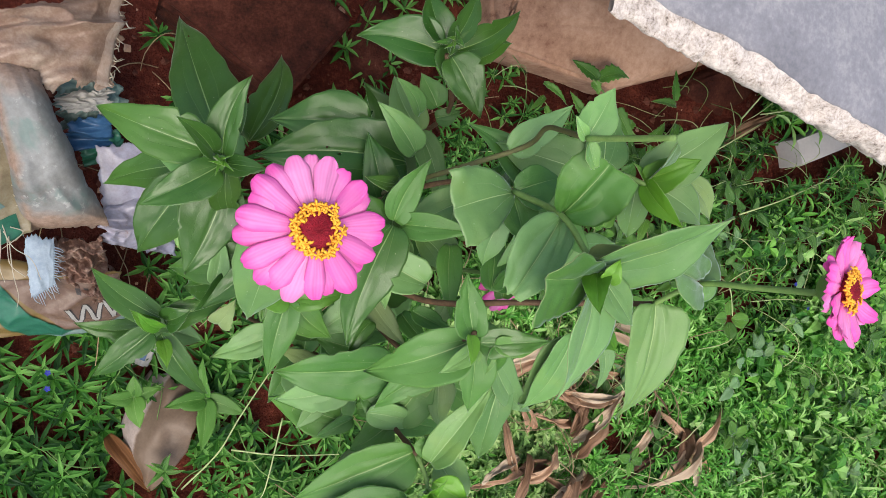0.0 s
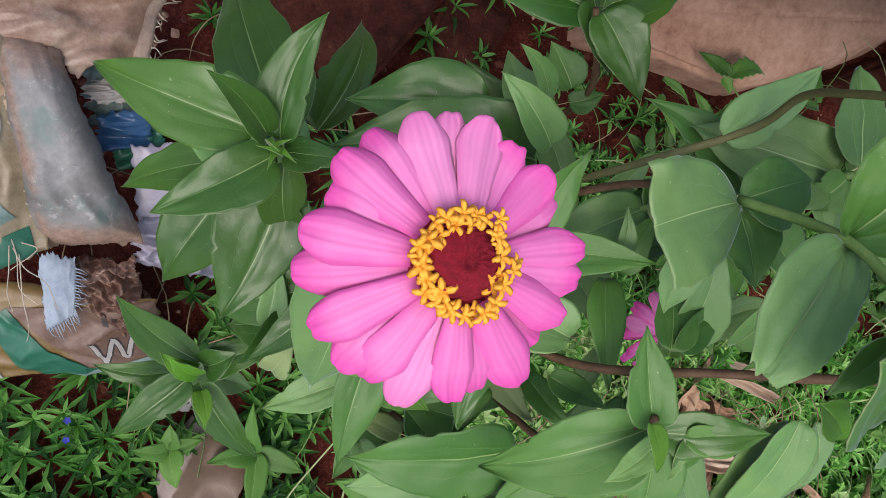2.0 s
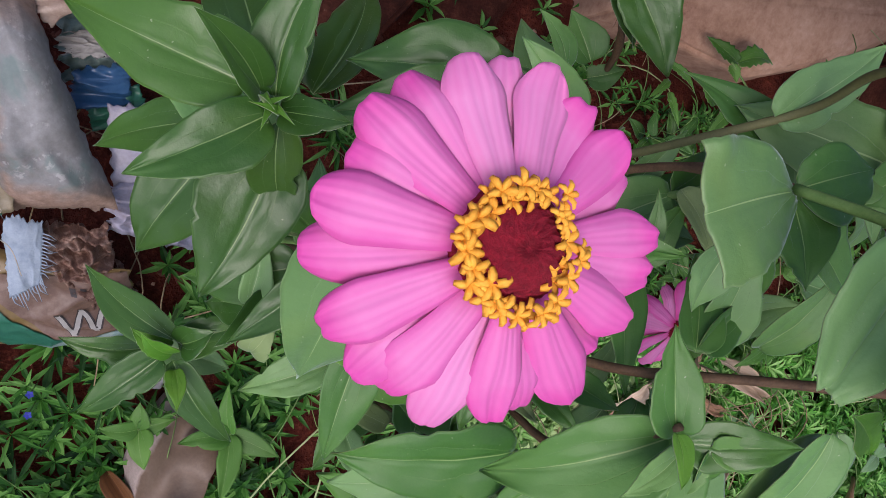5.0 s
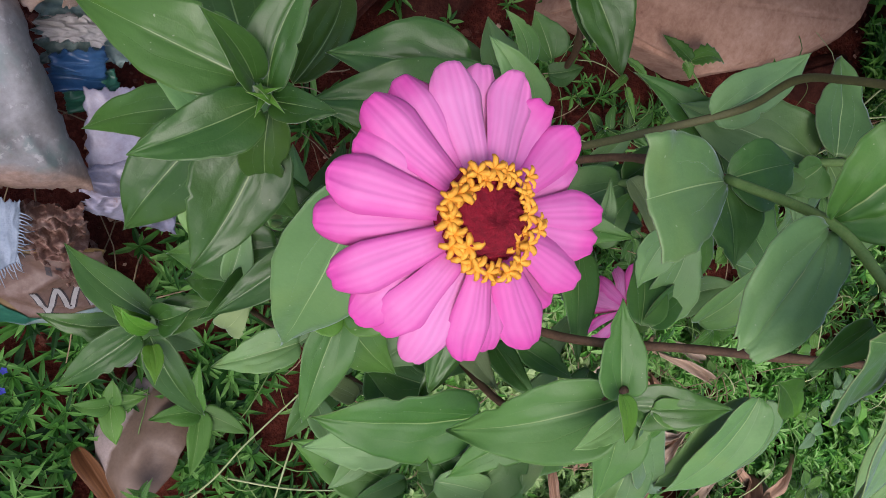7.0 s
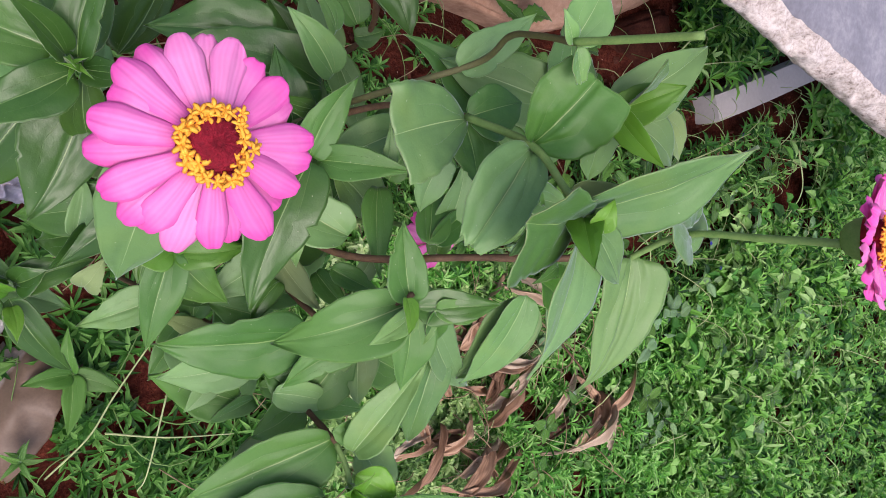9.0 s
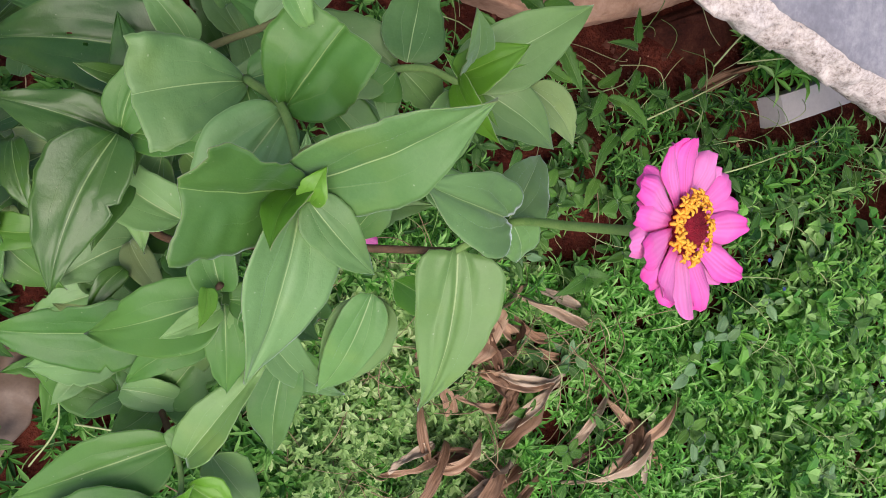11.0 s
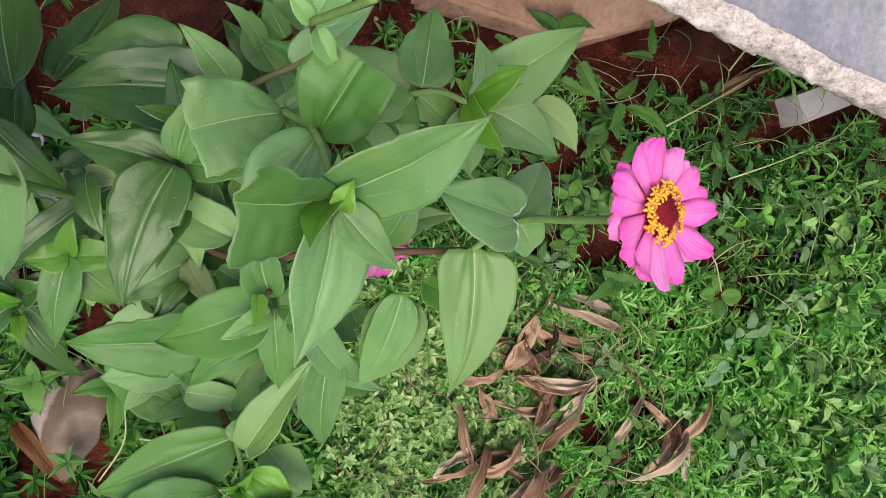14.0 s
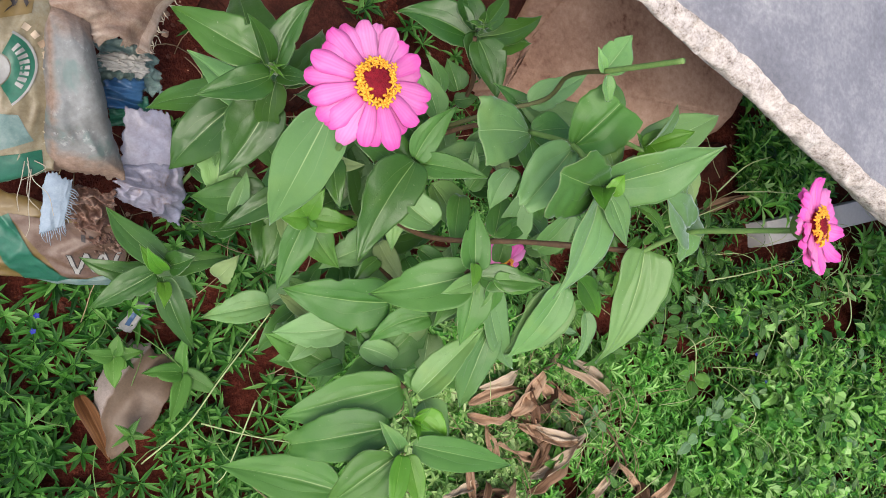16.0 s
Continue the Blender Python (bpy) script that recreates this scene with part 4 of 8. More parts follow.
tube("stem", [(0.350, -0.026, 0.617), (0.363, -0.011, 0.646), (0.371, -0.011, 0.690), (0.381, -0.012, 0.733)], 0.0019, 0.0021, M_STEM_GREEN, branchy)
tube("stem", [(0.170, 0.010, 0.100), (0.185, 0.030, 0.350), (0.225, 0.055, 0.530), (0.252, 0.047, 0.592)], 0.0023, 0.0019, M_STEM_RED, branchy, knots=(0.6, 0.8))
tube("stem", [(0.252, 0.047, 0.592), (0.260, 0.030, 0.637), (0.263, 0.008, 0.660), (0.264, -0.006, 0.677)], 0.0022, 0.0018, M_STEM_GREEN, branchy)
tube("stem", [(0.185, 0.030, 0.330), (0.215, 0.055, 0.480), (0.238, 0.067, 0.548), (0.268, 0.080, 0.580), (0.263, 0.087, 0.612), (0.256, 0.081, 0.642), (0.252, 0.072, 0.673)], 0.0021, 0.0016, M_STEM_OLIVE, branchy, knots=(0.99,))
tube("stem", [(0.252, 0.072, 0.673), (0.257, 0.069, 0.700), (0.264, 0.066, 0.732)], 0.0019, 0.0018, M_STEM_GREEN, branchy)
tube("stem", [(0.185, 0.030, 0.330), (0.270, 0.050, 0.500), (0.332, 0.066, 0.575), (0.355, 0.057, 0.603)], 0.0026, 0.0018, M_STEM_GREEN, branchy)
tube("stem", [(0.190, -0.005, 0.360), (0.227, -0.074, 0.460), (0.241, -0.068, 0.510), (0.252, -0.052, 0.543)], 0.0025, 0.0018, M_STEM_RED, branchy)
tube("stem", [(0.090, 0.050, -0.060), (0.085, 0.055, 0.200), (0.074, 0.062, 0.502)], 0.003, 0.002, M_STEM_GREEN, side_plant, knots=(0.85,))
tube("stem", [(0.190, -0.090, -0.060), (0.205, -0.100, 0.200), (0.227, -0.119, 0.380), (0.231, -0.139, 0.430), (0.240, -0.158, 0.472)], 0.003, 0.0019, M_STEM_RED, front_plant, knots=(0.6, 0.9))
tube("stem", [(0.240, -0.158, 0.472), (0.243, -0.178, 0.486), (0.236, -0.206, 0.500)], 0.0019, 0.0016, M_STEM_GREEN, front_plant)
tube("stem", [(0.080, -0.070, -0.060), (0.065, -0.080, 0.100), (0.063, -0.084, 0.195)], 0.002, 0.0015, M_STEM_GREEN, seedling)
tube("stem", [(0.270, 0.100, -0.060), (0.275, 0.110, 0.200), (0.289, 0.129, 0.393), (0.262, 0.170, 0.456)], 0.0028, 0.002, M_STEM_RED, back_plant, knots=(0.8,))
leaf(side_plant, (0.066, 0.069, 0.505), (-0.002, 0.095, 0.480), 0.036)
leaf(side_plant, (0.071, 0.066, 0.510), (0.042, 0.083, 0.545), 0.016)
leaf(side_plant, (0.076, 0.065, 0.510), (0.089, 0.115, 0.535), 0.024)
leaf(side_plant, (0.092, 0.084, 0.400), (0.066, 0.216, 0.285), 0.055, loose=0.3, rows=44, cols=30, holes=((0.78, 0.25, 0.020), (0.64, 0.45, 0.016), (0.55, 0.6, 0.013), (0.70, -0.3, 0.012)))
leaf(side_plant, (0.116, 0.094, 0.380), (0.154, 0.185, 0.320), 0.034)
leaf(side_plant, (0.079, 0.070, 0.400), (0.002, 0.054, 0.330), 0.035)
leaf(side_plant, (0.074, 0.058, 0.507), (0.025, 0.030, 0.500), 0.028)
leaf(side_plant, (0.083, 0.049, 0.480), (0.059, -0.016, 0.459), 0.046)
leaf(side_plant, (0.078, 0.060, 0.510), (0.102, 0.056, 0.530), 0.016)
leaf(side_plant, (0.080, 0.057, 0.500), (0.094, 0.020, 0.460), 0.023)
leaf(side_plant, (0.068, 0.057, 0.400), (0.033, -0.002, 0.360), 0.049)
leaf(side_plant, (0.120, -0.004, 0.360), (0.061, -0.016, 0.320), 0.040)
leaf(side_plant, (0.076, 0.060, 0.508), (0.065, 0.059, 0.525), 0.004, M_YOUNG, bend=0.5, rows=8, cols=6)
leaf(side_plant, (0.076, 0.060, 0.508), (0.078, 0.063, 0.525), 0.004, M_YOUNG, bend=0.5, rows=8, cols=6)
leaf(side_plant, (0.076, 0.060, 0.508), (0.081, 0.054, 0.522), 0.004, M_YOUNG, bend=0.5, rows=8, cols=6)
leaf(side_plant, (0.076, 0.060, 0.508), (0.070, 0.050, 0.522), 0.004, M_YOUNG, bend=0.5, rows=8, cols=6)
leaf(side_plant, (0.076, 0.060, 0.508), (0.073, 0.057, 0.530), 0.004, M_YOUNG, bend=0.5, rows=8, cols=6)
leaf(branchy, (0.108, 0.029, 0.560), (0.100, -0.051, 0.478), 0.046, M_PALE)
leaf(branchy, (0.235, 0.080, 0.440), (0.114, 0.078, 0.420), 0.064, bites=0, loose=0.5, rows=40, cols=30, holes=((0.46, -0.10, 0.030), (0.53, 0.12, 0.022), (0.40, 0.2, 0.018), (0.62, -0.3, 0.014)))
leaf(branchy, (0.206, 0.110, 0.430), (0.128, 0.110, 0.400), 0.046, loose=0.4, bites=0)
leaf(branchy, (0.198, 0.023, 0.513), (0.170, -0.064, 0.495), 0.044)
leaf(branchy, (0.200, 0.027, 0.507), (0.219, 0.072, 0.530), 0.024, M_MID)
leaf(branchy, (0.206, 0.025, 0.505), (0.254, 0.020, 0.535), 0.022, M_MID)
leaf(branchy, (0.199, 0.024, 0.500), (0.135, 0.037, 0.500), 0.033)
leaf(branchy, (0.135, -0.032, 0.458), (0.125, -0.095, 0.440), 0.027, M_MID)
leaf(branchy, (0.135, -0.032, 0.458), (0.175, -0.066, 0.440), 0.029, M_MID)
leaf(branchy, (0.135, -0.032, 0.458), (0.178, -0.028, 0.470), 0.022, M_YOUNG)
leaf(branchy, (0.135, -0.032, 0.458), (0.138, -0.010, 0.480), 0.016, M_YOUNG)
leaf(branchy, (0.135, -0.032, 0.458), (0.109, -0.036, 0.460), 0.021, M_YOUNG)
leaf(branchy, (0.194, 0.035, 0.420), (0.174, -0.010, 0.400), 0.028)
leaf(front_plant, (0.222, -0.088, 0.453), (0.129, -0.091, 0.436), 0.050, M_MID, loose=0.3, fold=0.1, face=(-0.2, -0.35, 1))
leaf(front_plant, (0.206, -0.150, 0.370), (0.146, -0.130, 0.345), 0.036, M_MID, loose=0.5, wavy=0.1)
leaf(front_plant, (0.232, -0.138, 0.434), (0.265, -0.086, 0.446), 0.036, M_MID, loose=0.3, fold=0.2)
leaf(front_plant, (0.233, -0.137, 0.300), (0.173, -0.158, 0.280), 0.035, M_MID)
leaf(front_plant, (0.253, -0.094, 0.470), (0.209, -0.124, 0.450), 0.025, M_MID)
leaf(front_plant, (0.238, -0.156, 0.468), (0.150, -0.196, 0.430), 0.047, M_MID, loose=0.2, fold=0.28, bites=0, wide=0.36, bend=0.14)
leaf(front_plant, (0.230, -0.190, 0.478), (0.157, -0.217, 0.440), 0.042, M_MID, cut=0.85, wide=0.40, loose=0.3, bites=1)
leaf(front_plant, (0.243, -0.200, 0.497), (0.353, -0.212, 0.478), 0.028, M_MID, loose=0.3, bites=0, bend=0.14)
leaf(front_plant, (0.244, -0.160, 0.488), (0.284, -0.097, 0.513), 0.028, M_PALE, loose=0.2, fold=0.42, bites=0, face=(-0.45, 0.25, 1))
leaf(front_plant, (0.262, -0.166, 0.465), (0.290, -0.203, 0.455), 0.032, M_PALE, cut=0.82, loose=0.4)
leaf(front_plant, (0.241, -0.267, 0.360), (0.139, -0.262, 0.300), 0.049, M_MID)
leaf(front_plant, (0.236, -0.208, 0.490), (0.209, -0.184, 0.502), 0.016, M_PALE, loose=0.3, fold=0.4, bites=0)
leaf(front_plant, (0.230, -0.212, 0.495), (0.190, -0.262, 0.460), 0.042, M_MID, loose=0.3, pleat=0.05, bites=0)
leaf(branchy, (0.253, -0.059, 0.536), (0.188, -0.086, 0.485), 0.043, M_MID, loose=0.3, fold=0.22)
leaf(branchy, (0.253, -0.056, 0.540), (0.243, -0.009, 0.545), 0.026, M_MID, loose=0.4, fold=0.3)
leaf(branchy, (0.257, -0.060, 0.540), (0.307, -0.058, 0.558), 0.023, M_LEAF, loose=0.3)
leaf(branchy, (0.255, -0.063, 0.538), (0.262, -0.116, 0.515), 0.029, M_MID, loose=0.3)
leaf(branchy, (0.253, -0.064, 0.542), (0.223, -0.080, 0.545), 0.015, M_PALE, loose=0.4)
leaf(branchy, (0.244, -0.053, 0.550), (0.240, -0.073, 0.560), 0.010, M_YOUNG)
leaf(branchy, (0.271, -0.063, 0.530), (0.342, -0.126, 0.470), 0.025, M_PALE)
leaf(branchy, (0.276, -0.023, 0.520), (0.290, 0.025, 0.500), 0.024, M_MID)
leaf(branchy, (0.278, -0.021, 0.520), (0.327, 0.007, 0.500), 0.018, M_MID)
leaf(branchy, (0.257, -0.005, 0.660), (0.239, -0.023, 0.650), 0.014, M_MID)
leaf(branchy, (0.223, 0.017, 0.470), (0.216, -0.035, 0.440), 0.025, M_PALE)
leaf(branchy, (0.254, -0.095, 0.450), (0.227, -0.142, 0.420), 0.029, M_PALE)
leaf(branchy, (0.252, 0.046, 0.592), (0.203, 0.032, 0.602), 0.050, M_PALE, cut=0.60, wide=0.60, loose=0.2, bites=0, fold=0.1, face=(-0.2, 0.0, 1))
leaf(branchy, (0.253, 0.047, 0.592), (0.285, 0.058, 0.598), 0.030, M_MID, loose=0.4, wide=0.42, bites=0)
leaf(branchy, (0.252, 0.045, 0.590), (0.262, 0.010, 0.592), 0.028, M_MID, bend=0.15, loose=0.4)
leaf(branchy, (0.261, 0.030, 0.637), (0.277, 0.061, 0.664), 0.044, M_MID, cut=0.66, wide=0.50, loose=0.2, bites=0, fold=0.25, pleat=0.10, face=(-0.3, 0, 1))
leaf(branchy, (0.261, 0.028, 0.637), (0.230, -0.022, 0.630), 0.036, M_PALE, cut=0.86, wide=0.38, pleat=0.10, fold=0.1, bend=0.12, loose=0.1, bites=0, face=(-0.15, 0.1, 1))
leaf(branchy, (0.263, -0.002, 0.668), (0.315, 0.028, 0.723), 0.040, M_PALE, wide=0.38, face=(-0.25, -0.72, 0.65), bend=0.10, fold=0.3, loose=0.2, bites=1)
leaf(branchy, (0.262, 0.006, 0.664), (0.321, 0.007, 0.665), 0.020, M_UNDER, bend=0.2)
leaf(branchy, (0.264, -0.004, 0.668), (0.219, -0.008, 0.687), 0.050, M_MID, cut=0.62, wide=0.58, face=(0.36, -0.65, 0.70), loose=0.2, fold=0.3, bites=0)
leaf(branchy, (0.263, -0.003, 0.672), (0.248, -0.026, 0.696), 0.017, M_LIME, bend=0.2, bites=0, loose=0.3, face=(-0.6, 0.2, 0.8))
leaf(branchy, (0.264, -0.007, 0.671), (0.249, -0.080, 0.655), 0.039, M_PALE, face=(0.35, 0, 1), pleat=0.03, bend=0.12, bites=0, loose=0.3, fold=0.25)
leaf(branchy, (0.264, -0.008, 0.677), (0.296, -0.036, 0.665), 0.020, M_PALE, bend=0.15, loose=0.4, bites=0)
leaf(branchy, (0.264, -0.009, 0.679), (0.268, 0.004, 0.686), 0.012, M_YOUNG, bend=0.3)
leaf(branchy, (0.350, -0.025, 0.622), (0.352, -0.116, 0.580), 0.045, M_PALE, pleat=0.075, bites=0, loose=0.2, wide=0.25, clasp=0.36, hook=0.25, sway=-0.05)
leaf(branchy, (0.360, 0.064, 0.590), (0.428, 0.109, 0.605), 0.037, M_PALE, loose=0.3, bend=0.15, bites=0)
leaf(branchy, (0.361, 0.061, 0.590), (0.421, 0.032, 0.586), 0.032, M_PALE, loose=0.3, bend=0.3, bites=0)
leaf(branchy, (0.360, 0.065, 0.600), (0.339, 0.080, 0.650), 0.018, M_PALE, loose=0.4)
leaf(branchy, (0.357, 0.058, 0.600), (0.379, 0.066, 0.625), 0.007, M_YOUNG)
leaf(branchy, (0.356, 0.059, 0.600), (0.373, 0.036, 0.610), 0.007, M_YOUNG)
leaf(branchy, (0.357, 0.058, 0.600), (0.345, 0.072, 0.600), 0.007, M_YOUNG)
leaf(branchy, (0.359, 0.058, 0.585), (0.372, 0.020, 0.560), 0.030, M_PALE)
leaf(branchy, (0.331, 0.067, 0.568), (0.262, 0.086, 0.548), 0.044, M_PALE, loose=0.3)
leaf(branchy, (0.334, 0.069, 0.578), (0.345, 0.122, 0.566), 0.034, M_PALE, loose=0.4)
leaf(branchy, (0.333, 0.065, 0.575), (0.362, 0.047, 0.560), 0.024, M_PALE)
leaf(branchy, (0.329, 0.064, 0.575), (0.317, 0.051, 0.560), 0.023, M_MID)
leaf(branchy, (0.252, 0.072, 0.673), (0.268, 0.102, 0.677), 0.023, M_PALE, bites=2, loose=0.5)
leaf(branchy, (0.252, 0.072, 0.673), (0.240, 0.083, 0.679), 0.009, M_PALE, loose=0.5, rows=12, cols=8)
leaf(branchy, (0.254, 0.070, 0.673), (0.263, 0.056, 0.667), 0.011, M_PALE, cut=0.8, rows=14, cols=10)
leaf(branchy, (0.260, 0.076, 0.572), (0.302, 0.111, 0.585), 0.023, M_PALE)
leaf(branchy, (0.362, -0.009, 0.650), (0.304, 0.002, 0.682), 0.036, M_PALE, pleat=0.08, loose=0.3, bites=0)
leaf(branchy, (0.363, -0.008, 0.648), (0.396, 0.025, 0.612), 0.027, M_PALE, loose=0.3, bites=0)
leaf(branchy, (0.363, -0.010, 0.648), (0.381, -0.028, 0.628), 0.022, M_PALE, cut=0.9, loose=0.5)
leaf(branchy, (0.332, -0.054, 0.550), (0.317, -0.120, 0.500), 0.030, M_PALE)
leaf(branchy, (0.297, -0.098, 0.500), (0.301, -0.168, 0.460), 0.033, M_PALE)
leaf(branchy, (0.395, -0.066, 0.500), (0.407, -0.112, 0.480), 0.016, M_PALE)
leaf(branchy, (0.340, -0.057, 0.540), (0.317, -0.118, 0.497), 0.041, M_PALE)
leaf(back_plant, (0.266, 0.175, 0.440), (0.195, 0.185, 0.420), 0.042)
leaf(back_plant, (0.269, 0.175, 0.450), (0.334, 0.219, 0.450), 0.027)
leaf(back_plant, (0.267, 0.169, 0.455), (0.295, 0.120, 0.456), 0.036)
leaf(back_plant, (0.274, 0.177, 0.445), (0.335, 0.194, 0.440), 0.030)
leaf(back_plant, (0.266, 0.181, 0.445), (0.251, 0.228, 0.440), 0.029)
leaf(back_plant, (0.269, 0.180, 0.450), (0.294, 0.232, 0.450), 0.022)
leaf(back_plant, (0.280, 0.137, 0.400), (0.263, 0.166, 0.400), 0.026, M_PALE)
leaf(back_plant, (0.237, 0.086, 0.455), (0.200, 0.121, 0.468), 0.025, M_PALE)
leaf(seedling, (0.064, -0.071, 0.200), (-0.002, -0.022, 0.155), 0.033)
leaf(seedling, (0.057, -0.085, 0.195), (0.002, -0.133, 0.175), 0.032)
leaf(seedling, (0.065, -0.088, 0.195), (0.119, -0.162, 0.160), 0.031)
leaf(seedling, (0.068, -0.076, 0.198), (0.130, -0.054, 0.200), 0.030)
leaf(seedling, (0.061, -0.078, 0.200), (0.035, -0.062, 0.225), 0.018, M_YOUNG)
flower(branchy, (0.096, 0.014, 0.680), (0.05, -0.05, 1), 0.0376, 22, radians(11), M_PETAL, "open pink zinnia bloom with a crimson disc and yellow stamens", 3, disc=0.0112, broad=0.345)
flower(branchy, (0.383, -0.009, 0.742), (0.34, 0.02, 1), 0.0325, 23, radians(-8), M_PETAL_HOT, "open hot pink zinnia bloom with a crimson disc and yellow stamens", 4, disc=0.0102, broad=0.38)
flower(branchy, (0.366, -0.025, 0.400), (0.35, -0.50, 1), 0.036, 17, radians(12), M_PETAL_HOT, "pink zinnia bloom half hidden under leaves", 5, disc=0.0070)
tube("stem", [(0.240, -0.015, 0.250), (0.335, -0.012, 0.340), (0.363, -0.021, 0.394)], 0.0025, 0.0018, M_STEM_GREEN, branchy)
leaf(branchy, (0.295, -0.023, 0.500), (0.295, 0.034, 0.530), 0.029, M_PALE)
leaf(branchy, (0.333, -0.022, 0.500), (0.346, 0.027, 0.540), 0.025, M_PALE)
leaf(branchy, (0.347, -0.015, 0.460), (0.400, 0.000, 0.470), 0.022, M_PALE)
leaf(branchy, (0.257, 0.016, 0.500), (0.272, 0.047, 0.510), 0.019, M_MID)
leaf(branchy, (0.236, 0.020, 0.470), (0.281, -0.019, 0.440), 0.032, M_PALE)
leaf(branchy, (0.266, 0.028, 0.550), (0.263, -0.004, 0.530), 0.023, M_PALE)
leaf(side_plant, (0.112, -0.024, 0.320), (0.075, -0.034, 0.280), 0.039)
leaf(seedling, (0.121, -0.079, 0.200), (0.135, -0.052, 0.220), 0.026, M_UNDER, bend=0.4)
leaf(seedling, (0.069, -0.075, 0.200), (0.090, -0.062, 0.220), 0.028)
leaf(seedling, (0.065, -0.082, 0.200), (0.041, -0.064, 0.235), 0.018, M_YOUNG)
leaf(seedling, (0.067, -0.094, 0.200), (0.070, -0.121, 0.220), 0.016, M_YOUNG)
leaf(branchy, (0.352, 0.061, 0.602), (0.376, 0.074, 0.632), 0.024, M_LIME, face=(-0.7, 0.0, 0.7), loose=0.3, bites=0)
leaf(branchy, (0.353, 0.059, 0.600), (0.366, 0.026, 0.628), 0.018, M_LIME, face=(-0.7, -0.3, 0.6), loose=0.3, bites=0, bend=0.2)
leaf(branchy, (0.400, 0.063, 0.590), (0.441, 0.036, 0.575), 0.023, M_UNDER)
leaf(branchy, (0.345, -0.046, 0.550), (0.392, -0.071, 0.520), 0.023, M_YOUNG)
leaf(branchy, (0.266, -0.062, 0.540), (0.263, -0.089, 0.530), 0.014, M_PALE)
leaf(branchy, (0.267, -0.061, 0.545), (0.306, -0.060, 0.550), 0.016, M_MID)
leaf(branchy, (0.267, -0.061, 0.545), (0.283, -0.090, 0.520), 0.018, M_MID)
leaf(front_plant, (0.247, -0.176, 0.487), (0.275, -0.192, 0.492), 0.027, M_LIME, loose=0.3, wide=0.44, bites=0, fold=0.3)
leaf(front_plant, (0.231, -0.140, 0.432), (0.203, -0.166, 0.410), 0.030, M_MID, loose=0.4)
leaf(front_plant, (0.232, -0.208, 0.503), (0.227, -0.256, 0.512), 0.017, M_LIME, loose=0.3, bites=0)
leaf(branchy, (0.140, 0.005, 0.400), (0.214, 0.044, 0.400), 0.029)
leaf(branchy, (0.140, 0.005, 0.400), (0.080, -0.047, 0.387), 0.028)
leaf(branchy, (0.150, 0.010, 0.300), (0.173, 0.076, 0.305), 0.029)
leaf(branchy, (0.150, 0.010, 0.300), (0.148, -0.068, 0.292), 0.035)
leaf(branchy, (0.200, -0.010, 0.410), (0.166, 0.057, 0.414), 0.033)
leaf(branchy, (0.200, -0.010, 0.410), (0.225, -0.063, 0.390), 0.029, M_PALE)
leaf(branchy, (0.185, 0.030, 0.340), (0.171, 0.090, 0.335), 0.036)
leaf(branchy, (0.185, 0.030, 0.340), (0.176, -0.039, 0.350), 0.036, M_PALE)
leaf(branchy, (0.215, 0.035, 0.450), (0.195, 0.100, 0.456), 0.034)
leaf(branchy, (0.215, 0.035, 0.450), (0.217, -0.043, 0.449), 0.038, M_PALE)
leaf(branchy, (0.235, -0.020, 0.490), (0.180, 0.024, 0.466), 0.035, M_PALE)
leaf(branchy, (0.215, -0.035, 0.430), (0.272, -0.011, 0.414), 0.032)
leaf(branchy, (0.215, -0.035, 0.430), (0.162, -0.069, 0.430), 0.034, M_PALE)
leaf(front_plant, (0.200, -0.100, 0.260), (0.214, -0.042, 0.271), 0.031, M_MID)
leaf(front_plant, (0.200, -0.100, 0.260), (0.163, -0.152, 0.262), 0.033, M_MID)
leaf(front_plant, (0.213, -0.110, 0.330), (0.213, -0.028, 0.324), 0.034, M_MID)
leaf(front_plant, (0.213, -0.110, 0.330), (0.220, -0.182, 0.304), 0.029, M_MID)
leaf(back_plant, (0.279, 0.115, 0.300), (0.238, 0.173, 0.309), 0.035)
leaf(back_plant, (0.279, 0.115, 0.300), (0.324, 0.044, 0.271), 0.030)
leaf(back_plant, (0.280, 0.120, 0.360), (0.258, 0.175, 0.344), 0.033, M_PALE)
leaf(back_plant, (0.280, 0.120, 0.360), (0.305, 0.044, 0.367), 0.028, M_PALE)
leaf(branchy, (0.270, 0.050, 0.500), (0.327, 0.081, 0.475), 0.031, M_MID)
leaf(branchy, (0.270, 0.050, 0.500), (0.209, 0.015, 0.476), 0.030, M_PALE)
leaf(branchy, (0.300, 0.050, 0.545), (0.245, 0.100, 0.537), 0.029, M_MID)
leaf(branchy, (0.300, 0.050, 0.545), (0.356, 0.004, 0.534), 0.029, M_MID)
leaf(side_plant, (0.085, 0.055, 0.330), (0.087, 0.113, 0.330), 0.037)
leaf(side_plant, (0.085, 0.055, 0.330), (0.087, -0.020, 0.322), 0.042, M_PALE)
leaf(side_plant, (0.080, 0.056, 0.410), (0.024, 0.098, 0.388), 0.031, M_PALE)
leaf(side_plant, (0.080, 0.056, 0.410), (0.128, 0.010, 0.388), 0.032)
leaf(seedling, (0.060, -0.083, 0.140), (-0.017, -0.081, 0.151), 0.031)
leaf(seedling, (0.060, -0.083, 0.140), (0.114, -0.102, 0.141), 0.039, M_PALE)
leaf(front_plant, (0.205, -0.114, 0.400), (0.148, -0.128, 0.366), 0.036, M_PALE, loose=0.5)
leaf(front_plant, (0.284, -0.107, 0.412), (0.289, -0.154, 0.404), 0.028, M_PALE, loose=0.4)
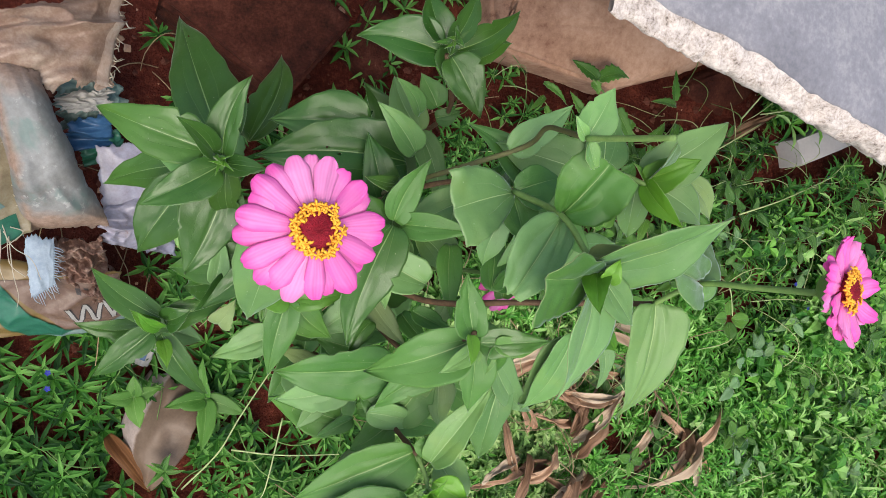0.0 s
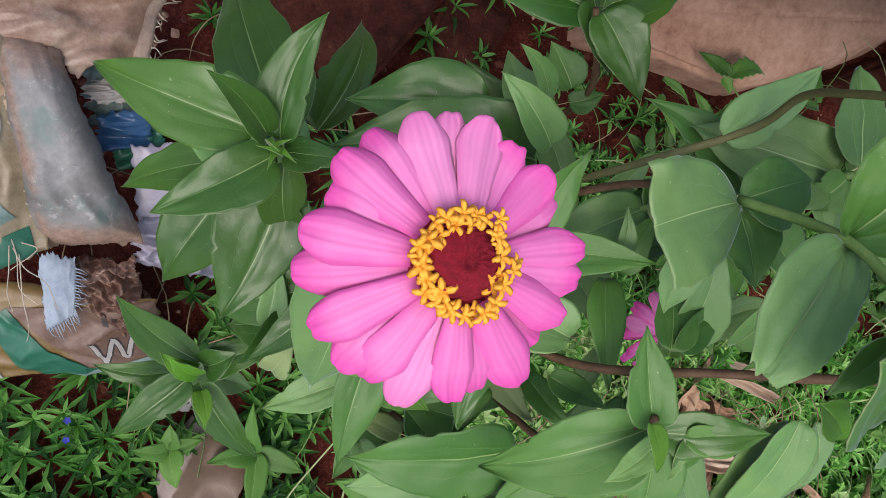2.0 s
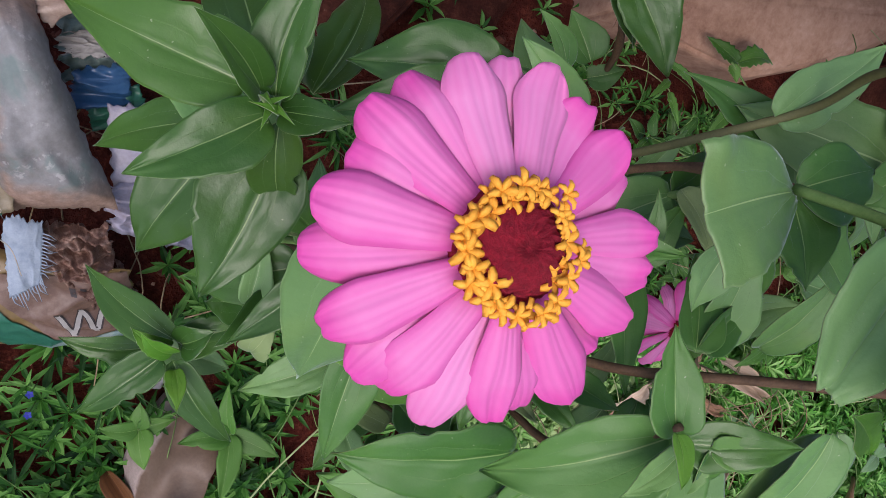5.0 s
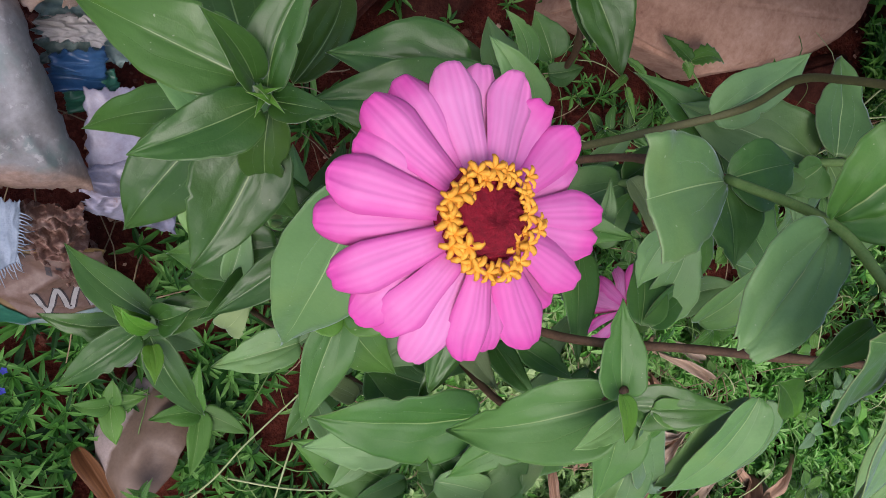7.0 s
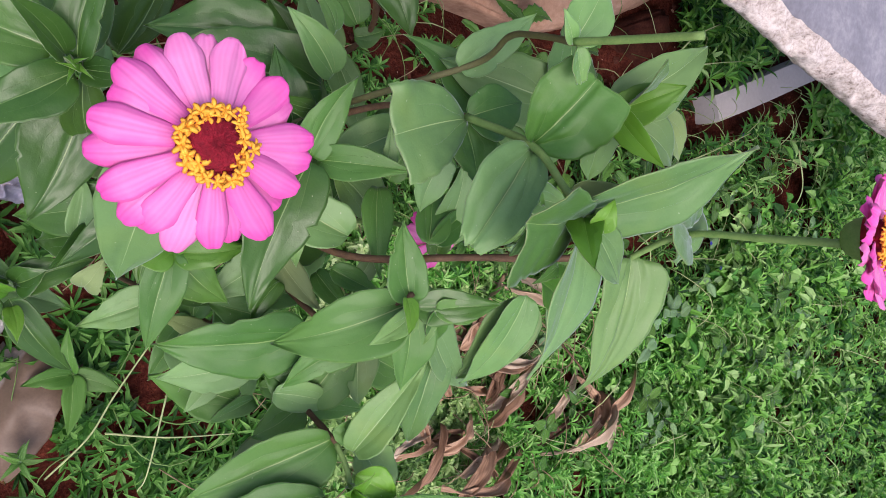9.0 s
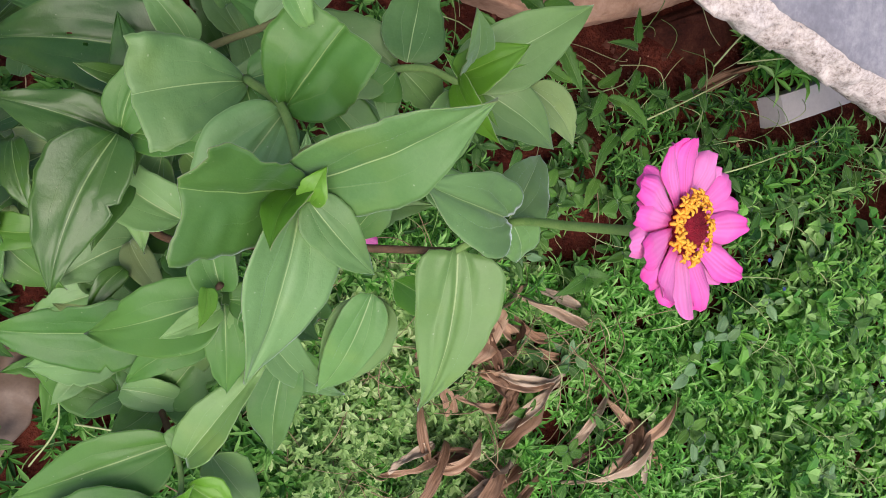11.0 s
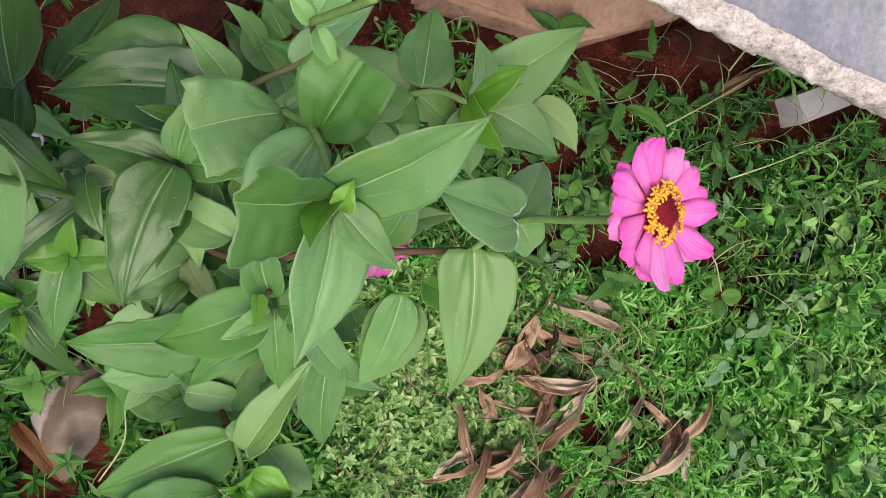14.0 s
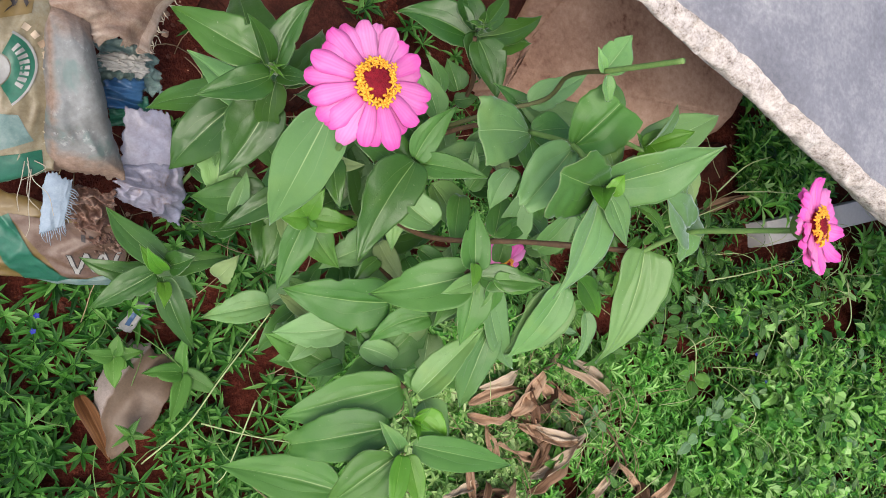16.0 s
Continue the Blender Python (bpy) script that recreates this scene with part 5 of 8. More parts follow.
leaf(branchy, (0.165, 0.005, 0.180), (0.166, 0.081, 0.178), 0.036, M_PALE)
leaf(branchy, (0.165, 0.005, 0.180), (0.170, -0.063, 0.172), 0.040)
leaf(front_plant, (0.197, -0.095, 0.150), (0.249, -0.048, 0.162), 0.039, M_PALE)
leaf(front_plant, (0.197, -0.095, 0.150), (0.123, -0.124, 0.132), 0.039, M_PALE)
leaf(branchy, (0.270, -0.020, 0.350), (0.321, 0.048, 0.330), 0.031, M_MID)
leaf(branchy, (0.270, -0.020, 0.350), (0.227, -0.086, 0.330), 0.039, M_PALE)
leaf(branchy, (0.250, 0.000, 0.300), (0.245, 0.061, 0.274), 0.030, M_MID)
leaf(branchy, (0.250, 0.000, 0.300), (0.268, -0.072, 0.312), 0.041, M_MID)
leaf(branchy, (0.121, 0.038, 0.339), (0.153, 0.029, 0.332), 0.015, rows=14, cols=12)
leaf(branchy, (0.136, -0.019, 0.379), (0.144, -0.048, 0.373), 0.014, M_UNDER, rows=14, cols=12)
leaf(branchy, (0.123, 0.031, 0.359), (0.168, 0.008, 0.359), 0.020, rows=14, cols=12)
leaf(branchy, (0.166, 0.036, 0.358), (0.116, 0.007, 0.372), 0.027, rows=14, cols=12)
leaf(branchy, (0.174, 0.030, 0.378), (0.190, 0.067, 0.385), 0.016, rows=14, cols=12)
leaf(branchy, (0.158, -0.003, 0.362), (0.141, -0.032, 0.384), 0.015, M_PALE, rows=14, cols=12)
leaf(branchy, (0.221, -0.028, 0.388), (0.251, -0.055, 0.391), 0.015, M_PALE, rows=14, cols=12)
leaf(branchy, (0.185, 0.007, 0.386), (0.148, -0.018, 0.378), 0.024, rows=14, cols=12)
leaf(branchy, (0.158, 0.020, 0.370), (0.201, 0.050, 0.367), 0.019, M_PALE, rows=14, cols=12)
leaf(branchy, (0.193, -0.016, 0.376), (0.220, -0.036, 0.378), 0.013, rows=14, cols=12)
leaf(branchy, (0.220, 0.052, 0.423), (0.250, 0.065, 0.415), 0.013, M_MID, rows=14, cols=12)
leaf(branchy, (0.197, 0.060, 0.415), (0.224, 0.009, 0.422), 0.026, M_UNDER, rows=14, cols=12)
leaf(branchy, (0.216, 0.045, 0.408), (0.215, 0.002, 0.425), 0.021, M_PALE, rows=14, cols=12)
leaf(branchy, (0.177, 0.024, 0.393), (0.176, 0.056, 0.385), 0.015, M_PALE, rows=14, cols=12)
leaf(branchy, (0.167, 0.069, 0.408), (0.133, 0.083, 0.400), 0.014, rows=14, cols=12)
leaf(branchy, (0.206, 0.055, 0.499), (0.176, 0.058, 0.510), 0.013, rows=14, cols=12)
leaf(branchy, (0.255, 0.012, 0.489), (0.250, -0.045, 0.508), 0.021, M_MID, rows=14, cols=12)
leaf(branchy, (0.208, 0.051, 0.491), (0.209, 0.003, 0.488), 0.024, rows=14, cols=12)
leaf(branchy, (0.245, 0.019, 0.514), (0.242, 0.049, 0.526), 0.011, M_PALE, rows=14, cols=12)
leaf(branchy, (0.256, 0.052, 0.484), (0.276, 0.083, 0.500), 0.015, M_PALE, rows=14, cols=12)
leaf(branchy, (0.232, -0.046, 0.447), (0.253, -0.075, 0.467), 0.017, M_MID, rows=14, cols=12)
leaf(branchy, (0.202, 0.005, 0.478), (0.188, -0.040, 0.489), 0.022, rows=14, cols=12)
leaf(branchy, (0.208, -0.036, 0.438), (0.233, -0.072, 0.457), 0.020, M_UNDER, rows=14, cols=12)
leaf(branchy, (0.233, -0.020, 0.447), (0.200, -0.020, 0.468), 0.012, M_UNDER, rows=14, cols=12)
leaf(branchy, (0.206, -0.052, 0.449), (0.187, -0.081, 0.446), 0.015, rows=14, cols=12)
leaf(branchy, (0.263, -0.056, 0.446), (0.276, -0.019, 0.462), 0.015, M_PALE, rows=14, cols=12)
leaf(branchy, (0.275, -0.054, 0.483), (0.254, -0.104, 0.478), 0.024, M_MID, rows=14, cols=12)
leaf(branchy, (0.226, -0.041, 0.485), (0.260, -0.058, 0.490), 0.016, M_MID, rows=14, cols=12)
leaf(front_plant, (0.175, -0.073, 0.296), (0.214, -0.083, 0.292), 0.015, M_MID, rows=14, cols=12)
leaf(front_plant, (0.204, -0.122, 0.282), (0.204, -0.168, 0.276), 0.021, M_MID, rows=14, cols=12)
leaf(front_plant, (0.177, -0.117, 0.289), (0.191, -0.158, 0.311), 0.020, M_PALE, rows=14, cols=12)
leaf(front_plant, (0.200, -0.108, 0.313), (0.159, -0.090, 0.317), 0.018, M_UNDER, rows=14, cols=12)
leaf(front_plant, (0.183, -0.108, 0.309), (0.214, -0.106, 0.305), 0.013, M_UNDER, rows=14, cols=12)
leaf(front_plant, (0.227, -0.129, 0.309), (0.223, -0.098, 0.317), 0.015, M_MID, rows=14, cols=12)
leaf(front_plant, (0.215, -0.116, 0.349), (0.250, -0.132, 0.352), 0.020, M_PALE, rows=14, cols=12)
leaf(front_plant, (0.242, -0.141, 0.352), (0.255, -0.181, 0.364), 0.017, M_MID, rows=14, cols=12)
leaf(front_plant, (0.203, -0.116, 0.358), (0.161, -0.137, 0.375), 0.020, M_MID, rows=14, cols=12)
leaf(front_plant, (0.216, -0.147, 0.377), (0.185, -0.164, 0.367), 0.016, M_MID, rows=14, cols=12)
leaf(front_plant, (0.244, -0.119, 0.386), (0.226, -0.145, 0.389), 0.012, M_PALE, rows=14, cols=12)
leaf(front_plant, (0.187, -0.124, 0.380), (0.165, -0.153, 0.374), 0.019, M_PALE, rows=14, cols=12)
leaf(front_plant, (0.218, -0.173, 0.398), (0.176, -0.202, 0.413), 0.024, M_UNDER, rows=14, cols=12)
leaf(front_plant, (0.229, -0.138, 0.419), (0.228, -0.096, 0.415), 0.016, M_UNDER, rows=14, cols=12)
leaf(front_plant, (0.206, -0.130, 0.417), (0.237, -0.120, 0.439), 0.015, M_MID, rows=14, cols=12)
leaf(front_plant, (0.208, -0.129, 0.438), (0.258, -0.144, 0.436), 0.024, M_PALE, rows=14, cols=12)
leaf(branchy, (0.304, 0.071, 0.496), (0.274, 0.058, 0.517), 0.015, M_PALE, rows=14, cols=12)
leaf(branchy, (0.299, 0.016, 0.503), (0.337, 0.034, 0.507), 0.018, M_MID, rows=14, cols=12)
leaf(branchy, (0.267, 0.052, 0.510), (0.292, 0.020, 0.504), 0.016, M_UNDER, rows=14, cols=12)
leaf(branchy, (0.262, 0.039, 0.479), (0.295, 0.066, 0.476), 0.016, M_MID, rows=14, cols=12)
leaf(branchy, (0.289, 0.044, 0.484), (0.303, 0.083, 0.495), 0.017, M_MID, rows=14, cols=12)
leaf(branchy, (0.309, 0.045, 0.519), (0.288, 0.067, 0.522), 0.011, M_MID, rows=14, cols=12)
leaf(branchy, (0.330, 0.073, 0.556), (0.331, 0.033, 0.561), 0.018, M_PALE, rows=14, cols=12)
leaf(branchy, (0.293, 0.049, 0.553), (0.265, 0.053, 0.572), 0.011, M_MID, rows=14, cols=12)
leaf(side_plant, (0.121, 0.086, 0.239), (0.129, 0.134, 0.236), 0.024, M_PALE, rows=14, cols=12)
leaf(side_plant, (0.107, 0.042, 0.243), (0.066, 0.047, 0.235), 0.017, rows=14, cols=12)
leaf(side_plant, (0.077, 0.089, 0.261), (0.120, 0.063, 0.274), 0.023, M_PALE, rows=14, cols=12)
leaf(side_plant, (0.067, 0.028, 0.243), (0.096, 0.010, 0.266), 0.018, rows=14, cols=12)
leaf(side_plant, (0.112, 0.038, 0.236), (0.153, 0.015, 0.227), 0.024, M_UNDER, rows=14, cols=12)
leaf(side_plant, (0.100, 0.055, 0.353), (0.090, 0.006, 0.360), 0.019, M_PALE, rows=14, cols=12)
leaf(side_plant, (0.069, 0.045, 0.334), (0.072, 0.012, 0.350), 0.014, M_PALE, rows=14, cols=12)
leaf(side_plant, (0.111, 0.042, 0.346), (0.072, 0.041, 0.370), 0.015, rows=14, cols=12)
leaf(side_plant, (0.071, 0.074, 0.349), (0.046, 0.060, 0.341), 0.012, M_PALE, rows=14, cols=12)
leaf(branchy, (0.130, 0.025, 0.450), (0.156, 0.044, 0.447), 0.015, rows=14, cols=12)
leaf(branchy, (0.144, 0.022, 0.449), (0.173, 0.021, 0.467), 0.015, M_UNDER, rows=14, cols=12)
leaf(branchy, (0.146, 0.032, 0.444), (0.173, 0.057, 0.434), 0.018, rows=14, cols=12)
leaf(branchy, (0.145, 0.019, 0.467), (0.156, -0.021, 0.473), 0.021, rows=14, cols=12)
leaf(branchy, (0.095, -0.028, 0.351), (0.099, 0.014, 0.357), 0.019, M_PALE, rows=14, cols=12)
leaf(branchy, (0.119, -0.020, 0.344), (0.153, 0.000, 0.367), 0.019, M_PALE, rows=14, cols=12)
leaf(branchy, (0.108, -0.023, 0.353), (0.076, -0.050, 0.376), 0.018, rows=14, cols=12)
leaf(branchy, (0.144, -0.006, 0.358), (0.148, -0.046, 0.372), 0.018, rows=14, cols=12)
leaf(branchy, (0.111, -0.005, 0.353), (0.161, -0.016, 0.374), 0.022, rows=14, cols=12)
leaf(branchy, (0.229, -0.013, 0.361), (0.235, -0.041, 0.363), 0.015, M_MID, rows=14, cols=12)
leaf(branchy, (0.212, -0.035, 0.354), (0.222, 0.009, 0.369), 0.023, M_UNDER, rows=14, cols=12)
leaf(branchy, (0.274, -0.031, 0.354), (0.242, -0.034, 0.361), 0.016, M_MID, rows=14, cols=12)
leaf(branchy, (0.224, -0.034, 0.352), (0.263, -0.025, 0.343), 0.019, M_MID, rows=14, cols=12)
leaf(branchy, (0.250, 0.016, 0.355), (0.217, 0.009, 0.349), 0.014, M_MID, rows=14, cols=12)
leaf(branchy, (0.255, -0.012, 0.361), (0.203, 0.004, 0.363), 0.023, M_MID, rows=14, cols=12)
leaf(branchy, (0.282, -0.054, 0.480), (0.327, -0.095, 0.460), 0.028, M_MID, rows=18, cols=14)
leaf(branchy, (0.317, 0.061, 0.530), (0.359, 0.040, 0.500), 0.030, M_PALE, rows=18, cols=14)
leaf(branchy, (0.366, 0.068, 0.530), (0.387, 0.031, 0.500), 0.024, M_PALE, rows=18, cols=14)
leaf(branchy, (0.301, 0.031, 0.520), (0.335, 0.004, 0.500), 0.026, M_MID, rows=18, cols=14)
leaf(branchy, (0.298, -0.072, 0.420), (0.265, -0.104, 0.420), 0.030, M_PALE, rows=18, cols=14)
leaf(branchy, (0.336, -0.086, 0.420), (0.314, -0.055, 0.440), 0.023, M_MID, rows=18, cols=14)
leaf(branchy, (0.377, 0.004, 0.440), (0.321, 0.023, 0.460), 0.028, M_PALE, rows=18, cols=14)
leaf(branchy, (0.388, 0.015, 0.470), (0.455, 0.008, 0.450), 0.030, M_PALE, rows=18, cols=14)
leaf(branchy, (0.277, 0.029, 0.460), (0.323, 0.032, 0.460), 0.024, M_MID, rows=18, cols=14)
leaf(front_plant, (0.232, -0.089, 0.360), (0.183, -0.075, 0.360), 0.034, M_MID, rows=18, cols=14)
leaf(front_plant, (0.274, -0.116, 0.360), (0.256, -0.155, 0.330), 0.034, M_MID, rows=18, cols=14)
leaf(branchy, (0.313, -0.122, 0.360), (0.376, -0.158, 0.330), 0.039, M_MID, rows=18, cols=14)
leaf(front_plant, (0.207, -0.055, 0.380), (0.257, -0.073, 0.380), 0.033, M_MID, rows=18, cols=14)
leaf(branchy, (0.320, -0.033, 0.460), (0.316, 0.001, 0.470), 0.019, M_MID, bites=0)
leaf(back_plant, (0.268, 0.181, 0.452), (0.242, 0.173, 0.476), 0.008, M_MID, bend=0.3, rows=14, cols=10, bites=0)
leaf(back_plant, (0.268, 0.181, 0.452), (0.260, 0.187, 0.476), 0.008, bend=0.3, rows=14, cols=10, bites=0)
leaf(back_plant, (0.268, 0.181, 0.452), (0.269, 0.172, 0.476), 0.008, M_MID, bend=0.3, rows=14, cols=10, bites=0)
leaf(back_plant, (0.268, 0.181, 0.452), (0.253, 0.161, 0.476), 0.008, bend=0.3, rows=14, cols=10, bites=0)
leaf(back_plant, (0.268, 0.181, 0.452), (0.254, 0.178, 0.476), 0.005, M_YOUNG, bend=0.3, rows=14, cols=10, bites=0)
leaf(back_plant, (0.268, 0.181, 0.452), (0.260, 0.171, 0.476), 0.005, M_YOUNG, bend=0.3, rows=14, cols=10, bites=0)
leaf(back_plant, (0.268, 0.181, 0.452), (0.251, 0.169, 0.476), 0.005, M_YOUNG, bend=0.3, rows=14, cols=10, bites=0)
leaf(back_plant, (0.267, 0.181, 0.445), (0.282, 0.137, 0.440), 0.025)
leaf(back_plant, (0.263, 0.129, 0.400), (0.233, 0.154, 0.420), 0.017, M_PALE)
leaf(back_plant, (0.278, 0.127, 0.400), (0.299, 0.134, 0.410), 0.017, M_MID)
leaf(front_plant, (0.238, -0.207, 0.503), (0.259, -0.252, 0.498), 0.018, M_LIME, loose=0.3, bites=0)
leaf(front_plant, (0.236, -0.139, 0.432), (0.285, -0.152, 0.420), 0.022, M_MID, loose=0.3)
leaf(front_plant, (0.229, -0.137, 0.434), (0.203, -0.113, 0.430), 0.028, M_MID, loose=0.4)
leaf(front_plant, (0.243, -0.158, 0.482), (0.252, -0.138, 0.488), 0.028, M_MID, loose=0.3, wide=0.42, bites=0)
for bud_tip in ((0.228, -0.178, 0.512), (0.246, -0.168, 0.514), (0.252, -0.186, 0.513), (0.238, -0.196, 0.515)):
    leaf(front_plant, (0.241, -0.182, 0.488), bud_tip, 0.008, M_LIME, bend=0.3, rows=14, cols=10, bites=0)


# ---- ground cover ----
def blades(name, sprigs, mat, label, category, seed):
    """Many small leaves as one mesh. sprigs: arrays of place, count of leaves, leaf length, half width, tilt."""
    rnd = np.random.RandomState(seed)
    verts, faces = [], []
    base = 0
    for x, y, z, count, length, half, tilt, height in sprigs:
        az0 = rnd.uniform(0, 6.28)
        for tier in range(2 if height > 0.01 else 1):
            zz = z + height * (1 - 0.45 * tier)
            grow = 1.0 + 0.35 * tier
            for k in range(count):
                az = az0 + tier * 0.6 + 2 * math.pi * (k + rnd.uniform(-0.25, 0.25)) / count
                L = length * rnd.uniform(0.7, 1.25) * grow
                up = tilt * rnd.uniform(0.3, 1.5) * (1 - 0.6 * tier)
                dx, dy = math.cos(az), math.sin(az)
                sx, sy = -dy, dx
                cu, su = math.cos(up), math.sin(up)
                w = half * rnd.uniform(0.8, 1.2) * grow
                for f, ww, sagf in ((0.03, 0.22, 0.0), (0.36, 1.0, 0.07), (0.70, 0.68, 0.05), (1.0, 0.0, -0.10)):
                    px, py, pz = x + dx * L * f * cu, y + dy * L * f * cu, zz + L * f * su + L * sagf
                    if ww:
                        verts += [(px + sx * w * ww, py + sy * w * ww, pz + w * 0.35), (px, py, pz), (px - sx * w * ww, py - sy * w * ww, pz + w * 0.35)]
                    else:
                        verts.append((px, py, pz))
                b = base
                faces += [(b, b + 3, b + 4, b + 1), (b + 1, b + 4, b + 5, b + 2), (b + 3, b + 6, b + 7, b + 4), (b + 4, b + 7, b + 8, b + 5), (b + 6, b + 9, b + 7), (b + 7, b + 9, b + 8)]
                base += 10
    ob = mesh_object(name, verts, faces, [mat], smooth=False)
    return tagged(ob, label, category, kind="stuff")


def bare(x, y):
    """Where the earth lies open: round the bricks and under the bags, and by the boulder."""
    if 1.10 < x < 1.75 and abs(y - 0.205 - (x - 1.155) * 0.385) < 0.055:
        return 1.0
    if x < 0.06 and -0.09 < y < 0.5:
        return 1.0
    if y > 0.17 and x < 0.62:
        return 0.85
    if y > 0.235 and 0.45 < x < 1.1:
        return 1.0
    if 0.62 < x < 1.20 and -0.05 < y < 0.30:
        return 0.70
    if 1.20 <= x < 1.5 and -0.02 < y - (x - 1.2) * 0.2 < 0.30:
        return 0.82
    if 1.08 < x < 1.75 and 0.12 < y - (x - 1.15) * 0.38 < 0.28:
        return 0.97
    if 0.05 < x < 0.55 and -0.10 < y < 0.2:
        return 0.35
    return 0.0


def scatter(n, x0, x1, y0, y1, seed, keep):
    rnd = np.random.RandomState(seed)
    for _ in range(n):
        x, y = rnd.uniform(x0, x1), rnd.uniform(y0, y1)
        if rnd.rand() < keep(x, y):
            yield x, y, rnd


def clump(x, y, k=0.0):
    """Thick and thin patches of growth, 0 to 1."""
    a = noise.noise(Vector((x * 5.5, y * 5.5, k))) * 0.7 + noise.noise(Vector((x * 15, y * 15, k + 3))) * 0.5
    return max(0.0, min(1.0, 0.55 + a))


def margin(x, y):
    """The wandering line between the weeds coloured for shade and the bright ones."""
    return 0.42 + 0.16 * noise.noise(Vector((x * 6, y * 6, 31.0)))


def thick_growth(x, y):
    """1 where the weeds stand thick, falling unevenly to 0 round their patch."""
    inside = min((x + 0.36) / 0.25, (2.4 - x) / 0.5, (y + 0.95) / 0.4)
    return max(0.0, min(1.0, inside + 1.2 * (clump(x * 0.5, y * 0.5, 21.0) - 0.55) * (inside < 1.4)))


def weeds():
    for name, mat, x0, x1, y0, y1, number, grow, owns, words in (
            ("ground_weeds", M_GRASSSHADED, -0.35, 0.54, -0.85, 0.42, 5200, 1.30, lambda x, y: x < margin(x, y), "low green weeds with small pointed leaves in whorls"),
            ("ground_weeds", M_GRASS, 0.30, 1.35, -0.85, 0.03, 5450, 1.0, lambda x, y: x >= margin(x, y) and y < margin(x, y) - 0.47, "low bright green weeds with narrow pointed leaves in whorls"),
            ("ground_weeds", M_GRASSSHADED, 0.42, 1.35, -0.13, 0.42, 3150, 0.85, lambda x, y: x >= margin(x, y) and y >= margin(x, y) - 0.47, "thin low weeds with narrow pointed leaves on red earth")):
        out = []
        for x, y, r in scatter(number, x0, x1, y0, y1, 11 + number, lambda x, y: owns(x, y) * thick_growth(x, y) * (1 - bare(x, y)) * (0.55 if x < 0.3 else 1.0) * (0.15 + 0.85 * clump(x, y))):
            z = ground_height(x, y)
            out.append((x, y, z, r.randint(5, 8), r.uniform(0.014, 0.024) * (0.8 + 0.6 * clump(x, y, 9.0)) * grow, r.uniform(0.0018, 0.0029) * (0.84 if x < 0.42 else 1.0) * grow, 0.6, r.uniform(0.010, 0.025) + 0.045 * clump(x, y) * r.rand()))
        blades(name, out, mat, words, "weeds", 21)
    out = []
    for x, y, r in scatter(15000, -1.6, 3.6, -2.4, 1.6, 17, lambda x, y: (1 - bare(x, y)) * (1 - thick_growth(x, y) * (y < 0.42)) * max(0.0, min(1.0, 1.25 - 0.62 * math.hypot((x - 0.9) / 1.15, y + 0.35) + 0.9 * (clump(x * 0.35, y * 0.35, 15.0) - 0.6)))):
        z = ground_height(x, y)
        out.append((x, y, z, r.randint(4, 7), r.uniform(0.02, 0.036), r.uniform(0.004, 0.007), 0.5, r.uniform(0.0, 0.05) * clump(x, y)))
    blades("outer_weeds", out, M_GRASS, "patchy low green weeds spreading over red earth", "weeds", 27)
    out = []
    for x, y, r in scatter(7500, 1.1, 2.4, -1.0, 0.45, 14, lambda x, y: thick_growth(x, y) * (0.2 + 0.8 * clump(x, y, 2.0)) * (1 - bare(x, y))):
        z = ground_height(x, y)
        big = 0.6 + 1.1 * clump(x, y, 12.0)
        out.append((x, y, z, r.randint(4, 8), r.uniform(0.015, 0.027) * big, r.uniform(0.0017, 0.0034) * big, 0.7, r.uniform(0.015, 0.10) * clump(x, y, 2.0) + 0.01))
    blades("tall_weeds", out, M_CLOVER, "tangled light green weeds with fine leaves", "weeds", 24)
    out = []
    for x, y, r in scatter(1500, 0.9, 2.3, -0.95, 0.2, 12, lambda x, y: min(1, (x - 0.85) * 2.2) * clump(x, y, 7.0) ** 2):
        z = ground_height(x, y)
        out.append((x, y, z, r.randint(2, 4), r.uniform(0.014, 0.032), r.uniform(0.005, 0.011), 0.4, r.uniform(0.03, 0.11)))
    blades("clover_patch", out, M_CLOVER, "patch of rounded light green clover leaves", "weeds", 22)
    out = []
    for x, y, r in scatter(2900, 0.40, 0.78, -0.50, -0.02, 13, lambda x, y: (0.25 + 0.75 * clump(x, y, 5.0)) * max(0.0, min(1.0, (0.78 - x) / 0.12, (x - 0.36) / 0.1, (-0.02 - y) / 0.08, (y + 0.52) / 0.1) + 0.4 * clump(x, y, 6.0) - 0.3)):
        z = ground_height(x, y)
        out.append((x, y, z, r.randint(5, 8), r.uniform(0.011, 0.018), r.uniform(0.0024, 0.0042), 0.35, r.uniform(0.015, 0.06)))
    blades("leaflet_weeds", out, M_GREYGREEN, "grey-green creeping weeds with small oval leaflets", "weeds", 23)


weeds()


